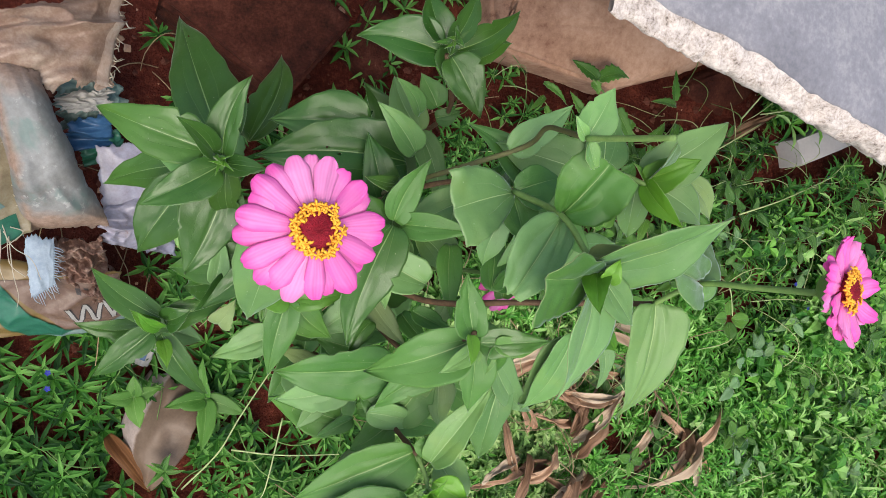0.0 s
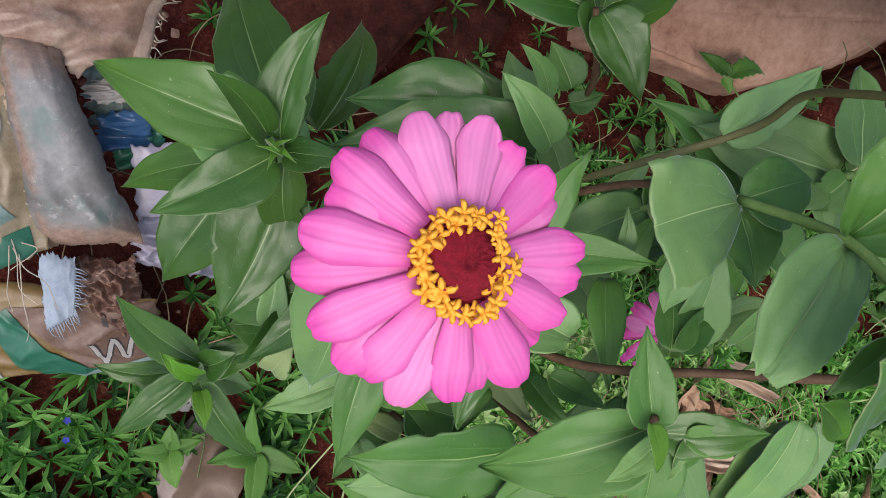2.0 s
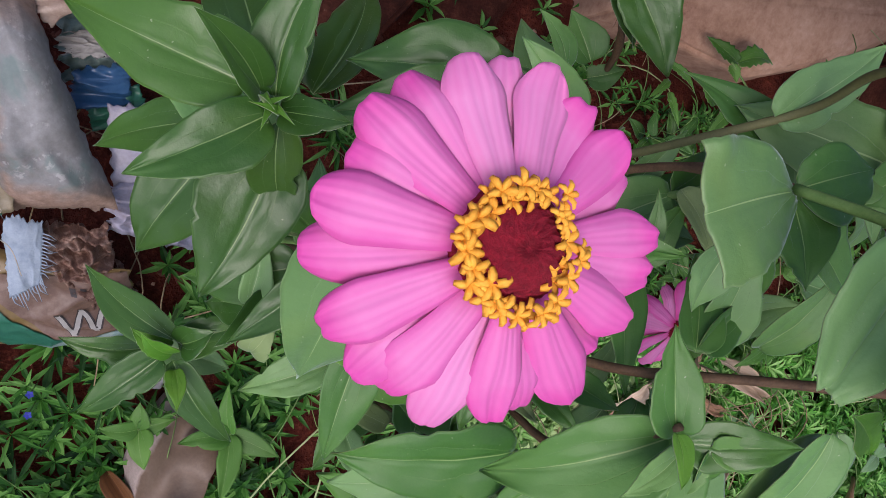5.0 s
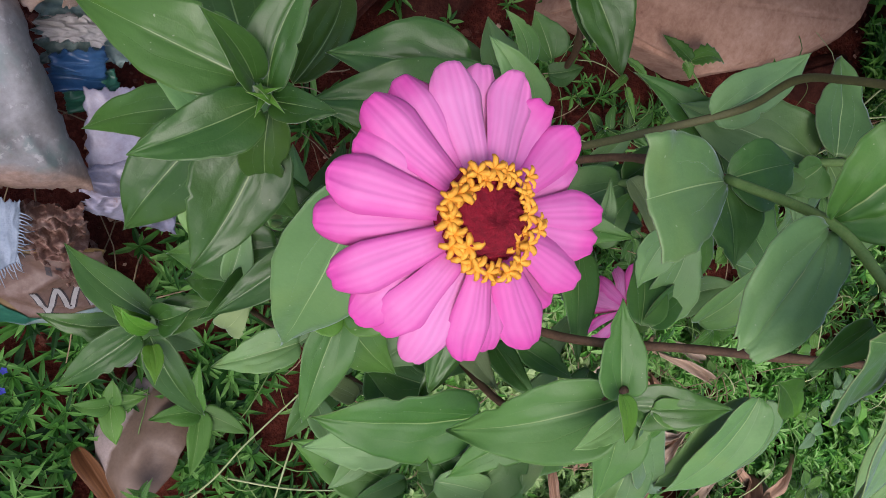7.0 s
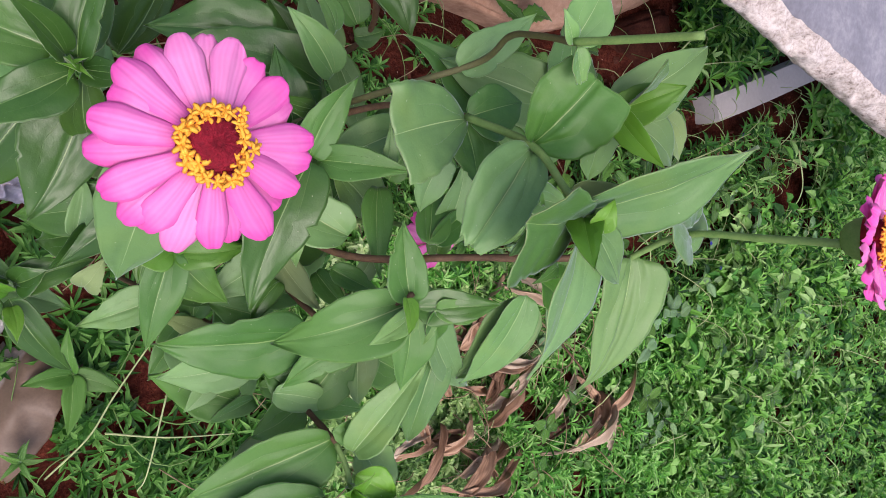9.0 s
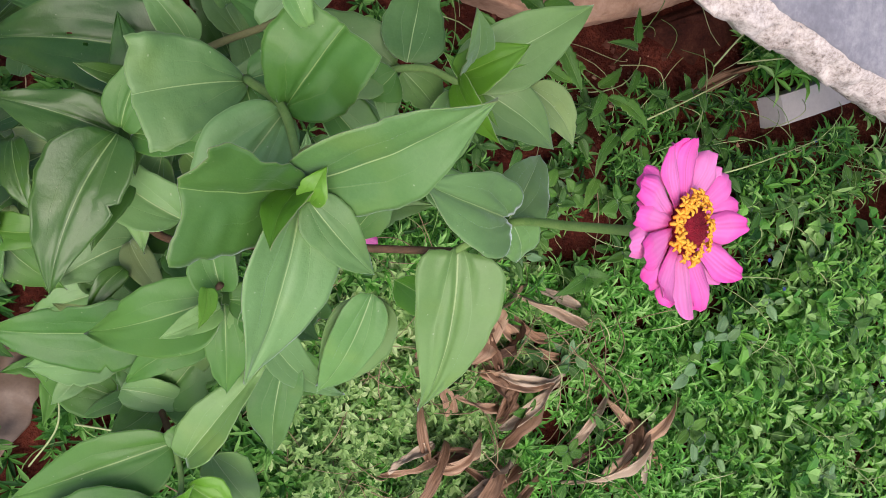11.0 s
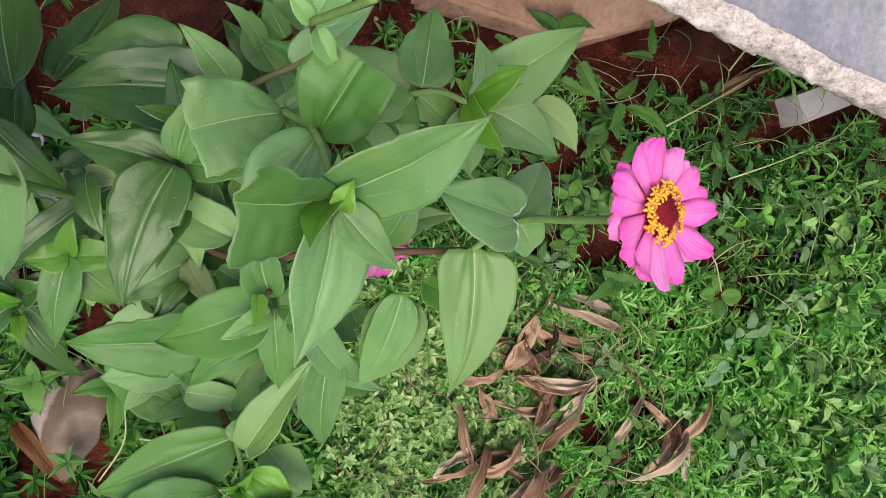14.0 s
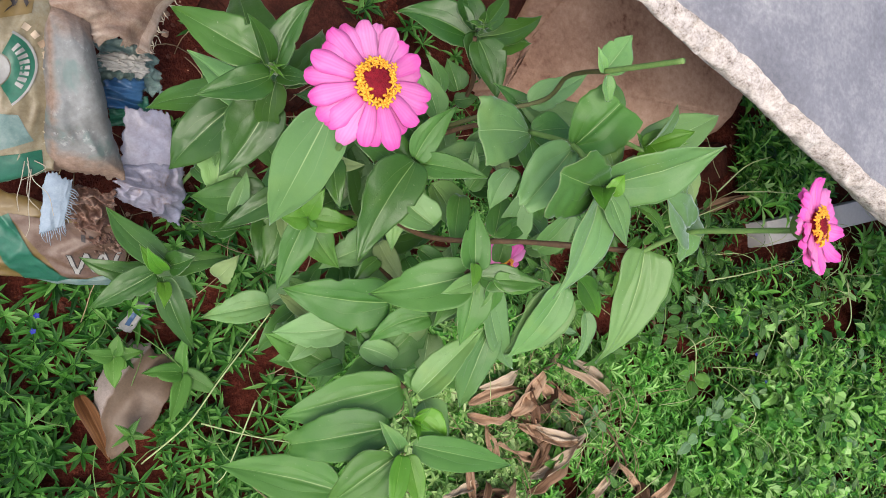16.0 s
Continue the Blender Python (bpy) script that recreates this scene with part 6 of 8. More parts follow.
def tangle(name, count, x0, x1, y0, y1, mat, label, seed):
    """Loose thin stems and tendrils arching over one another."""
    rnd = random.Random(seed)
    verts, faces = [], []
    for _ in range(count):
        x, y = rnd.uniform(x0, x1), rnd.uniform(y0, y1)
        a = rnd.uniform(0, 6.28)
        ln = rnd.uniform(0.05, 0.16)
        hop = rnd.uniform(0.02, 0.07)
        turn = rnd.uniform(-1.6, 1.6)
        r = rnd.uniform(0.0005, 0.0011)
        b = len(verts)
        for i in range(9):
            f = i / 8
            x += math.cos(a) * ln / 8
            y += math.sin(a) * ln / 8
            a += turn / 8 + rnd.uniform(-0.15, 0.15)
            z = ground_height(x, y) + 0.02 + hop * math.sin(f * 2.6)
            for w in (0, 2.1, 4.2):
                verts.append((x + r * math.cos(w) * math.sin(a), y - r * math.cos(w) * math.cos(a), z + r * math.sin(w)))
            if i:
                for k in range(3):
                    m = (k + 1) % 3
                    faces.append((b + 3 * i - 3 + k, b + 3 * i - 3 + m, b + 3 * i + m, b + 3 * i + k))
    return tagged(mesh_object(name, verts, faces, [mat]), label, "weeds", kind="stuff")


tangle("weed_stems", 130, 0.62, 1.7, -0.45, 0.30, M_GRASSPALE, "loose thin pale stems tangled over the weeds", 31)
tangle("weed_stems", 150, 0.5, 1.7, -0.6, 0.30, M_STEM_GREEN, "loose thin green stems tangled over the weeds", 32)
tangle("dry_litter", 150, 0.36, 0.95, -0.50, -0.04, M_STRAW, "thin dry straw and withered stems among weeds", 34)
tangle("dry_litter", 60, -0.05, 0.6, -0.12, 0.24, M_STRAW, "thin dry straw on dark earth under the plants", 35)
tangle("weed_stems", 50, -0.3, 0.5, -0.5, -0.10, M_STEM_GREEN, "loose thin green stems among low weeds", 33)


def crumbs(name, count, x0, x1, y0, y1, mat, label, seed):
    """Crumbs of earth and small stones lying on the bare ground."""
    rnd = random.Random(seed)
    verts, faces = [], []
    for _ in range(count):
        x, y = rnd.uniform(x0, x1), rnd.uniform(y0, y1)
        r = 0.0016 + 0.006 * rnd.random() ** 3
        c = Vector((x, y, ground_height(x, y) + r * 0.3))
        b = len(verts)
        for a in range(6):
            w = a * math.pi / 3 + rnd.uniform(-0.3, 0.3)
            k = r * rnd.uniform(0.7, 1.2)
            verts.append(c + Vector((k * math.cos(w), k * math.sin(w), r * rnd.uniform(-0.3, 0.2))))
        verts += [c + Vector((rnd.uniform(-0.3, 0.3) * r, rnd.uniform(-0.3, 0.3) * r, r * rnd.uniform(0.5, 0.9))), c - Vector((0, 0, r * 0.7))]
        for a in range(6):
            e = (a + 1) % 6
            faces += [(b + a, b + e, b + 6), (b + e, b + a, b + 7)]
    return tagged(mesh_object(name, verts, faces, [mat], smooth=False), label, "earth", kind="stuff")


crumbs("earth_crumbs", 1800, -0.25, 1.25, -0.15, 0.45, M_CLOD, "crumbs of red earth scattered on the ground", 51)
crumbs("earth_crumbs", 260, -0.2, 1.25, -0.15, 0.45, M_TAN, "small pale stones scattered on red earth", 52)


# ---- larger weeds in the ground cover ----
def sprout(x, y, style, seed):
    """A low weed: a short stem with spreading oval, pointed or trefoil leaves."""
    rnd = random.Random(seed)
    z = ground_height(x, y)
    words = {"oval": "low weed with round oval light green leaves", "pointed": "dark green weed with pointed toothed leaves",
             "pale": "bluish green weed with small smooth leaves", "lime": "small yellow-green trefoil weed among grass", "shady": "dark green creeping weed with toothed leaves on red earth"}
    # shady: a dark species, with taller plants' shade put into its green too
    mat = {"oval": M_SPROUT, "pointed": M_WEED, "pale": M_WEEDPALE, "lime": M_SPROUT, "shady": M_WEED}[style]
    ob = thing("weed", (x, y, z), words[style], "weed", "weeds")
    h = rnd.uniform(0.035, 0.075)
    lean = Vector((rnd.uniform(-0.02, 0.02), rnd.uniform(-0.02, 0.02), 0))
    top = Vector((x, y, z + h)) + lean
    tube("stem", [(x, y, z - 0.005), Vector((x, y, z + h * 0.5)) + lean * 0.3, top], 0.0012, 0.0008, M_STEM_GREEN, ob, sides=6, steps=3)
    count = {"oval": 4, "pointed": 6, "pale": 6, "lime": 3, "shady": 6}[style]
    a0 = rnd.uniform(0, 6.28)
    for k in range(count):
        a = a0 + 2.4 * k if style in ("pointed", "pale", "shady") else a0 + 2 * math.pi * k / count + rnd.uniform(-0.3, 0.3)
        d = Vector((math.cos(a), math.sin(a), rnd.uniform(-0.15, 0.3)))
        b = top - Vector((0, 0, 0.007 * k if style in ("pointed", "pale", "shady") else 0)) + d * 0.003
        ln = {"oval": 0.026, "pointed": 0.034, "pale": 0.024, "lime": 0.018, "shady": 0.030}[style] * rnd.uniform(0.75, 1.3)
        ratio = {"oval": 0.62, "pointed": 0.40, "pale": 0.5, "lime": 0.75, "shady": 0.46}[style]
        leaf(ob, b, b + d * ln, ln * ratio, mat, bend=0.1, fold=0.1, wavy=0.07, wide=0.38 if style in ("pointed", "shady") else 0.46, rows=9, cols=6)


for style, number, seed in (("oval", 20, 41), ("pointed", 16, 42), ("shady", 34, 45), ("pale", 22, 43), ("lime", 12, 44)):
    pick = random.Random(seed)
    for k in range(number):
        x0, x1, y0, y1 = {"pointed": (0.55, 1.35, -0.3, 0.20), "shady": (0.62, 1.12, -0.06, 0.22)}.get(style, (0.72, 1.55, -0.42, 0.10))
        sprout(pick.uniform(x0, x1), pick.uniform(y0, y1), style, seed * 100 + k)


# ---- dry leaves ----
def dry_leaf(at, heading, length, width, mat, label, curl=0.1, bend=0.3, roll=0.0, fold=0.9, lift=0.014):
    a = radians(heading)
    d = Vector((math.cos(a), math.sin(a), 0))
    rnd = random.Random(round(heading * 7 + length * 9000))
    base = Vector(at) + Vector((0, 0, lift + rnd.uniform(0, 0.015))) - d * (length * 0.12)
    length, width = length * rnd.uniform(1.15, 1.4), width * rnd.uniform(0.7, 1.05)
    ob = leaf(None, base, base + d * length + Vector((0, 0, rnd.uniform(-0.01, 0.03))), width, mat, bend=bend + rnd.uniform(-0.25, 0.25), roll=roll, fold=fold + rnd.uniform(-0.2, 0.5), curl=curl + rnd.uniform(-0.15, 0.25), wavy=0.3, crumple=0.35, twist=rnd.uniform(-80, 80), name="dry_leaf", under=mat, wide=0.40, rows=20, cols=10, thick=0.0004, pleat=0.0, bites=rnd.choice([0, 0, 1]))
    return tagged(ob, label, "leaf", "fallen dry leaves")


def blossom(at):
    """A tiny blue flower of five petals."""
    c = Vector(at)
    verts, faces = [], []
    for k in range(5):
        w = 2 * math.pi * k / 5 + c.x * 9
        o = Vector((math.cos(w), math.sin(w), 0.25))
        s = Vector((-math.sin(w), math.cos(w), 0))
        b = len(verts)
        verts += [c, c + o * 0.0024 + s * 0.0016, c + o * 0.004, c + o * 0.0024 - s * 0.0016, c + Vector((0, 0, -0.001)) + o * 0.003]
        faces += [(b, b + 1, b + 2), (b, b + 2, b + 3), (b, b + 4, b + 1), (b, b + 3, b + 4), (b + 1, b + 4, b + 2), (b + 3, b + 2, b + 4)]
    foot = Vector((c.x, c.y, ground_height(c.x, c.y)))
    n = len(verts)
    for p, r in ((foot, 0.0007), (c, 0.0005)):
        verts += [p + Vector((r, 0, 0)), p + Vector((-r / 2, r, 0)), p + Vector((-r / 2, -r, 0))]
    side = [(n, n + 1, n + 4, n + 3), (n + 1, n + 2, n + 5, n + 4), (n + 2, n, n + 3, n + 5)]
    ob = mesh_object("blue_blossom", verts, faces + side, [M_BLOSSOM, M_STEM_GREEN], None, None, [0] * len(faces) + [1] * 3, smooth=False)
    return tagged(ob, "tiny violet-blue blossom on a thin stalk", "flower", "blue blossoms")


# ---- heap of old sacks and plastic ----
lower_bag = sheet("printed_bag", [(-0.128, -0.114, 0.000), (-0.152, -0.010, 0.065), (0.030, -0.032, 0.055), (0.048, -0.098, -0.010)], M_GOLD, "crumpled printed plastic bag, ochre, green and brown, on earth", "bag", puff=0.024, wrinkle=0.007, ragged=0.03, seed=2, nu=60, nv=80, creases=4.0)
for quad, mat, above, words in (([(0.14, 0.60), (0.82, 0.27), (1.0, 0.98), (0.34, 1.0)], M_SACKTAN, 0.0014, "brown printed panel"),
                                ([(0.68, 0.14), (0.82, 0.27), (0.40, 0.41), (0.28, 0.22)], M_TEAL, 0.0020, "green printed stripe"),
                                ([(0.28, 0.22), (0.40, 0.41), (0.13, 0.62), (0.0, 0.36)], M_TEAL, 0.0020, "green printed stripe"),
                                ([(0.0, 0.36), (0.13, 0.62), (0.33, 1.0), (0.0, 1.0)], M_TEALPALE, 0.0018, "faded blue-green hem"),
                                ([(0.0, 0.0), (0.42, 0.0), (0.36, 0.09), (0.0, 0.13)], M_WHITE, 0.0018, "white printed corner")):
    printed(lower_bag[0], lower_bag[1], lower_bag[2], quad, mat, above=above, label=words, nu=24, nv=24)
# large white lettering with dark outlines, and a row of small dark print, worn past reading
for k in range(6):
    lo, hi = (0.26 + 0.02 * k, 0.52 + 0.02 * k) if k % 2 else (0.52 + 0.02 * k, 0.26 + 0.02 * k)
    v = 0.60 + 0.055 * k
    printed(lower_bag[0], lower_bag[1], lower_bag[2], [(lo, v), (hi, v + 0.055), (hi, v + 0.095), (lo, v + 0.04)], M_BLACK, name="printed_outline", above=0.0022, nu=8, nv=3)
    printed(lower_bag[0], lower_bag[1], lower_bag[2], [(lo, v + 0.006), (hi, v + 0.061), (hi, v + 0.085), (lo, v + 0.030)], M_WHITE, name="printed_bar", above=0.0030, nu=8, nv=3)
for k in range(4):
    v = 0.70 + 0.05 * k
    printed(lower_bag[0], lower_bag[1], lower_bag[2], [(0.72 + 0.02 * k, v), (0.81 + 0.02 * k, v), (0.81 + 0.02 * k, v + 0.028), (0.72 + 0.02 * k, v + 0.028)], M_BLACK, name="printed_bar", above=0.0022, nu=4, nv=3)
upper_bag = sheet("printed_bag", [(-0.166, -0.040, 0.070), (-0.203, 0.182, 0.160), (-0.105, 0.212, 0.150), (-0.062, 0.014, 0.100)], M_BAGPALE, "dirty printed plastic bag with green and ochre print", "bag", puff=0.02, wrinkle=0.006, ragged=0.03, seed=3)
printed(upper_bag[0], upper_bag[1], upper_bag[2], [(0.0, 0.45), (0.15, 0.45), (0.12, 0.9), (0.0, 0.92)], M_TEAL, name="print", above=0.0016, label="green printed band")
printed(upper_bag[0], upper_bag[1], upper_bag[2], [(0.17, 0.45), (0.37, 0.45), (0.33, 0.72), (0.18, 0.84)], M_TEALPALE, name="print", above=0.0016, label="pale green printed band")
printed_arc(upper_bag[0], upper_bag[1], upper_bag[2], (0.56, 0.5), (0.19, 0.36), (0.45, 1.0), (-62, 60), M_TEAL, name="print", above=0.0022, label="green curved emblem")
printed_arc(upper_bag[0], upper_bag[1], upper_bag[2], (0.56, 0.5), (0.19, 0.36), (1.0, 1.06), (-62, 62), M_WHITE, name="printed_rim", above=0.003)
printed_arc(upper_bag[0], upper_bag[1], upper_bag[2], (0.56, 0.5), (0.19, 0.36), (0.66, 0.88), (-38, -31), M_WHITE, name="printed_bar", above=0.0034)
printed_arc(upper_bag[0], upper_bag[1], upper_bag[2], (0.56, 0.5), (0.19, 0.36), (0.66, 0.88), (-27, -20), M_WHITE, name="printed_bar", above=0.0034)
printed_arc(upper_bag[0], upper_bag[1], upper_bag[2], (0.56, 0.5), (0.19, 0.36), (0.66, 0.88), (-16, -9), M_WHITE, name="printed_bar", above=0.0034)
printed_arc(upper_bag[0], upper_bag[1], upper_bag[2], (0.56, 0.5), (0.19, 0.36), (0.66, 0.88), (-5, 2), M_WHITE, name="printed_bar", above=0.0034)
printed_arc(upper_bag[0], upper_bag[1], upper_bag[2], (0.56, 0.5), (0.19, 0.36), (0.66, 0.88), (6, 13), M_WHITE, name="printed_bar", above=0.0034)
printed_arc(upper_bag[0], upper_bag[1], upper_bag[2], (0.56, 0.5), (0.19, 0.36), (0.66, 0.88), (17, 24), M_WHITE, name="printed_bar", above=0.0034)
printed_arc(upper_bag[0], upper_bag[1], upper_bag[2], (0.56, 0.5), (0.19, 0.36), (0.66, 0.88), (28, 35), M_WHITE, name="printed_bar", above=0.0034)
printed_arc(upper_bag[0], upper_bag[1], upper_bag[2], (0.56, 0.5), (0.19, 0.36), (0.66, 0.88), (39, 46), M_WHITE, name="printed_bar", above=0.0034)
printed_arc(upper_bag[0], upper_bag[1], upper_bag[2], (0.56, 0.5), (0.19, 0.36), (0.18, 0.42), (-70, 70), M_WHITE, name="printed_bar", above=0.003)
printed_arc(upper_bag[0], upper_bag[1], upper_bag[2], (0.56, 0.5), (0.26, 0.48), (0.9, 1.02), (8, 16), M_DRYPALE, name="printed_bar", above=0.003)
printed_arc(upper_bag[0], upper_bag[1], upper_bag[2], (0.56, 0.5), (0.26, 0.48), (0.9, 1.02), (21, 29), M_DRYPALE, name="printed_bar", above=0.003)
printed_arc(upper_bag[0], upper_bag[1], upper_bag[2], (0.56, 0.5), (0.26, 0.48), (0.9, 1.02), (34, 42), M_DRYPALE, name="printed_bar", above=0.003)
printed_arc(upper_bag[0], upper_bag[1], upper_bag[2], (0.56, 0.5), (0.26, 0.48), (0.9, 1.02), (47, 55), M_DRYPALE, name="printed_bar", above=0.003)
printed(upper_bag[0], upper_bag[1], upper_bag[2], [(0.79, 0.5), (0.96, 0.5), (0.97, 0.86), (0.82, 0.84)], M_GOLD, name="print", above=0.0016, label="ochre printed patch")
printed(upper_bag[0], upper_bag[1], upper_bag[2], [(0.86, 0.55), (0.91, 0.5900000000000001), (0.928, 0.6100000000000001), (0.878, 0.5700000000000001)], M_BLACK, name="printed_bar", above=0.0036)
printed(upper_bag[0], upper_bag[1], upper_bag[2], [(0.9, 0.62), (0.85, 0.67), (0.868, 0.6900000000000001), (0.918, 0.64)], M_BLACK, name="printed_bar", above=0.0036)
printed(upper_bag[0], upper_bag[1], upper_bag[2], [(0.85, 0.68), (0.9099999999999999, 0.7100000000000001), (0.9279999999999999, 0.7300000000000001), (0.868, 0.7000000000000001)], M_BLACK, name="printed_bar", above=0.0036)
printed(upper_bag[0], upper_bag[1], upper_bag[2], [(0.9, 0.74), (0.85, 0.79), (0.868, 0.81), (0.918, 0.76)], M_BLACK, name="printed_bar", above=0.0036)
printed(upper_bag[0], upper_bag[1], upper_bag[2], [(0.82, 0.6), (0.85, 0.6599999999999999), (0.868, 0.6799999999999999), (0.838, 0.62)], M_BLACK, name="printed_bar", above=0.0036)
film = sheet("plastic_sheet", [(-0.105, 0.159, 0.150), (-0.124, 0.224, 0.150), (0.031, 0.297, 0.090), (0.009, 0.180, 0.090)], M_FILM, "brownish torn plastic sheet draped over the heap", "plastic sheet", puff=0.022, wrinkle=0.022, ragged=0.14, seed=4, nu=90, nv=90, creases=3.2, grain=(1.0, 0.7))
printed(film[0], film[1], film[2], [(0.02, 0.86), (0.98, 0.90), (1.0, 1.0), (0.0, 1.0)], M_SACKEDGE, name="hem", above=0.0012, label="frayed whitish hem", nu=40, nv=6)
for k in range(16):
    foot = film[1](0.04 + 0.06 * k, 0.99)
    tube("frayed_thread", [foot, foot + Vector((0.004, -0.002 + 0.004 * math.sin(k * 2.3), -0.001)), foot + Vector((0.008 + 0.004 * math.sin(k * 5.1), 0.005 * math.sin(k * 3.7), -0.006))], 0.0009, 0.0004, M_THREAD, film[0], sides=5, steps=3)
tube_sack = sheet("plastic_sack", [(-0.075, 0.008, 0.100), (-0.111, 0.190, 0.150), (-0.060, 0.179, 0.150), (0.014, 0.019, 0.100)], M_SACK, "dirty grey woven plastic sack folded into a roll", "sack", puff=0.024, wrinkle=0.007, ragged=0.05, seed=5, nu=70, nv=50, creases=3.4, grain=(0.9, 0.7), droop=0.02)
tube("frayed_thread", [tube_sack[1](0.05, 0.06) + Vector((0, 0, 0.002)), tube_sack[1](0.07, 0.0) + Vector((-0.006, 0.002, 0.001)), tube_sack[1](0.05, 0.0) + Vector((-0.012, -0.004, -0.006))], 0.0008, 0.0004, M_THREAD, tube_sack[0], sides=5, steps=4)
tube("frayed_thread", [tube_sack[1](0.11, 0.06) + Vector((0, 0, 0.002)), tube_sack[1](0.13, 0.0) + Vector((-0.006, 0.002, 0.001)), tube_sack[1](0.10, 0.0) + Vector((-0.016, -0.004, -0.006))], 0.0008, 0.0004, M_THREAD, tube_sack[0], sides=5, steps=4)
tube("frayed_thread", [tube_sack[1](0.17, 0.06) + Vector((0, 0, 0.002)), tube_sack[1](0.19, 0.0) + Vector((-0.006, 0.002, 0.001)), tube_sack[1](0.15, 0.0) + Vector((-0.020, -0.004, -0.006))], 0.0008, 0.0004, M_THREAD, tube_sack[0], sides=5, steps=4)
tube("frayed_thread", [tube_sack[1](0.23, 0.06) + Vector((0, 0, 0.002)), tube_sack[1](0.25, 0.0) + Vector((-0.006, 0.002, 0.001)), tube_sack[1](0.23, 0.0) + Vector((-0.024, -0.004, -0.006))], 0.0008, 0.0004, M_THREAD, tube_sack[0], sides=5, steps=4)
tube("frayed_thread", [tube_sack[1](0.29, 0.06) + Vector((0, 0, 0.002)), tube_sack[1](0.31, 0.0) + Vector((-0.006, 0.002, 0.001)), tube_sack[1](0.28, 0.0) + Vector((-0.012, -0.004, -0.006))], 0.0008, 0.0004, M_THREAD, tube_sack[0], sides=5, steps=4)
tube("frayed_thread", [tube_sack[1](0.35, 0.06) + Vector((0, 0, 0.002)), tube_sack[1](0.37, 0.0) + Vector((-0.006, 0.002, 0.001)), tube_sack[1](0.33, 0.0) + Vector((-0.016, -0.004, -0.006))], 0.0008, 0.0004, M_THREAD, tube_sack[0], sides=5, steps=4)
tube("frayed_thread", [tube_sack[1](0.41, 0.06) + Vector((0, 0, 0.002)), tube_sack[1](0.43, 0.0) + Vector((-0.006, 0.002, 0.001)), tube_sack[1](0.41, 0.0) + Vector((-0.020, -0.004, -0.006))], 0.0008, 0.0004, M_THREAD, tube_sack[0], sides=5, steps=4)
tube("frayed_thread", [tube_sack[1](0.47, 0.06) + Vector((0, 0, 0.002)), tube_sack[1](0.49, 0.0) + Vector((-0.006, 0.002, 0.001)), tube_sack[1](0.46, 0.0) + Vector((-0.024, -0.004, -0.006))], 0.0008, 0.0004, M_THREAD, tube_sack[0], sides=5, steps=4)
tube("frayed_thread", [tube_sack[1](0.53, 0.06) + Vector((0, 0, 0.002)), tube_sack[1](0.55, 0.0) + Vector((-0.006, 0.002, 0.001)), tube_sack[1](0.51, 0.0) + Vector((-0.012, -0.004, -0.006))], 0.0008, 0.0004, M_THREAD, tube_sack[0], sides=5, steps=4)
tube("frayed_thread", [tube_sack[1](0.59, 0.06) + Vector((0, 0, 0.002)), tube_sack[1](0.61, 0.0) + Vector((-0.006, 0.002, 0.001)), tube_sack[1](0.59, 0.0) + Vector((-0.016, -0.004, -0.006))], 0.0008, 0.0004, M_THREAD, tube_sack[0], sides=5, steps=4)
tube("frayed_thread", [tube_sack[1](0.65, 0.06) + Vector((0, 0, 0.002)), tube_sack[1](0.67, 0.0) + Vector((-0.006, 0.002, 0.001)), tube_sack[1](0.64, 0.0) + Vector((-0.020, -0.004, -0.006))], 0.0008, 0.0004, M_THREAD, tube_sack[0], sides=5, steps=4)
tube("frayed_thread", [tube_sack[1](0.71, 0.06) + Vector((0, 0, 0.002)), tube_sack[1](0.73, 0.0) + Vector((-0.006, 0.002, 0.001)), tube_sack[1](0.69, 0.0) + Vector((-0.024, -0.004, -0.006))], 0.0008, 0.0004, M_THREAD, tube_sack[0], sides=5, steps=4)
tube("frayed_thread", [tube_sack[1](0.77, 0.06) + Vector((0, 0, 0.002)), tube_sack[1](0.79, 0.0) + Vector((-0.006, 0.002, 0.001)), tube_sack[1](0.77, 0.0) + Vector((-0.012, -0.004, -0.006))], 0.0008, 0.0004, M_THREAD, tube_sack[0], sides=5, steps=4)
tube("frayed_thread", [tube_sack[1](0.83, 0.06) + Vector((0, 0, 0.002)), tube_sack[1](0.85, 0.0) + Vector((-0.006, 0.002, 0.001)), tube_sack[1](0.82, 0.0) + Vector((-0.016, -0.004, -0.006))], 0.0008, 0.0004, M_THREAD, tube_sack[0], sides=5, steps=4)
sheet("plastic_scrap", [(-0.013, 0.092, 0.035), (-0.023, 0.120, 0.050), (0.022, 0.140, 0.045), (0.034, 0.109, 0.030)], M_TEAL, "dark teal flap of plastic film", "scrap", puff=0.006, wrinkle=0.006, ragged=0.06, seed=17, creases=3.0)
sheet("plastic_scrap", [(-0.039, 0.136, 0.050), (-0.055, 0.194, 0.060), (0.009, 0.211, 0.050), (0.042, 0.151, 0.030)], M_TEALPALE, "torn teal and white scraps of film", "scrap", puff=0.012, wrinkle=0.01, ragged=0.2, seed=6)
sheet("plastic_scrap", [(-0.031, 0.108, 0.055), (-0.032, 0.140, 0.070), (0.012, 0.157, 0.060), (0.017, 0.120, 0.050)], M_BLUE, "crumpled dark blue scrap of film", "scrap", puff=0.008, wrinkle=0.008, ragged=0.08, seed=7, creases=3.0, grain=(1.4, 0.4))
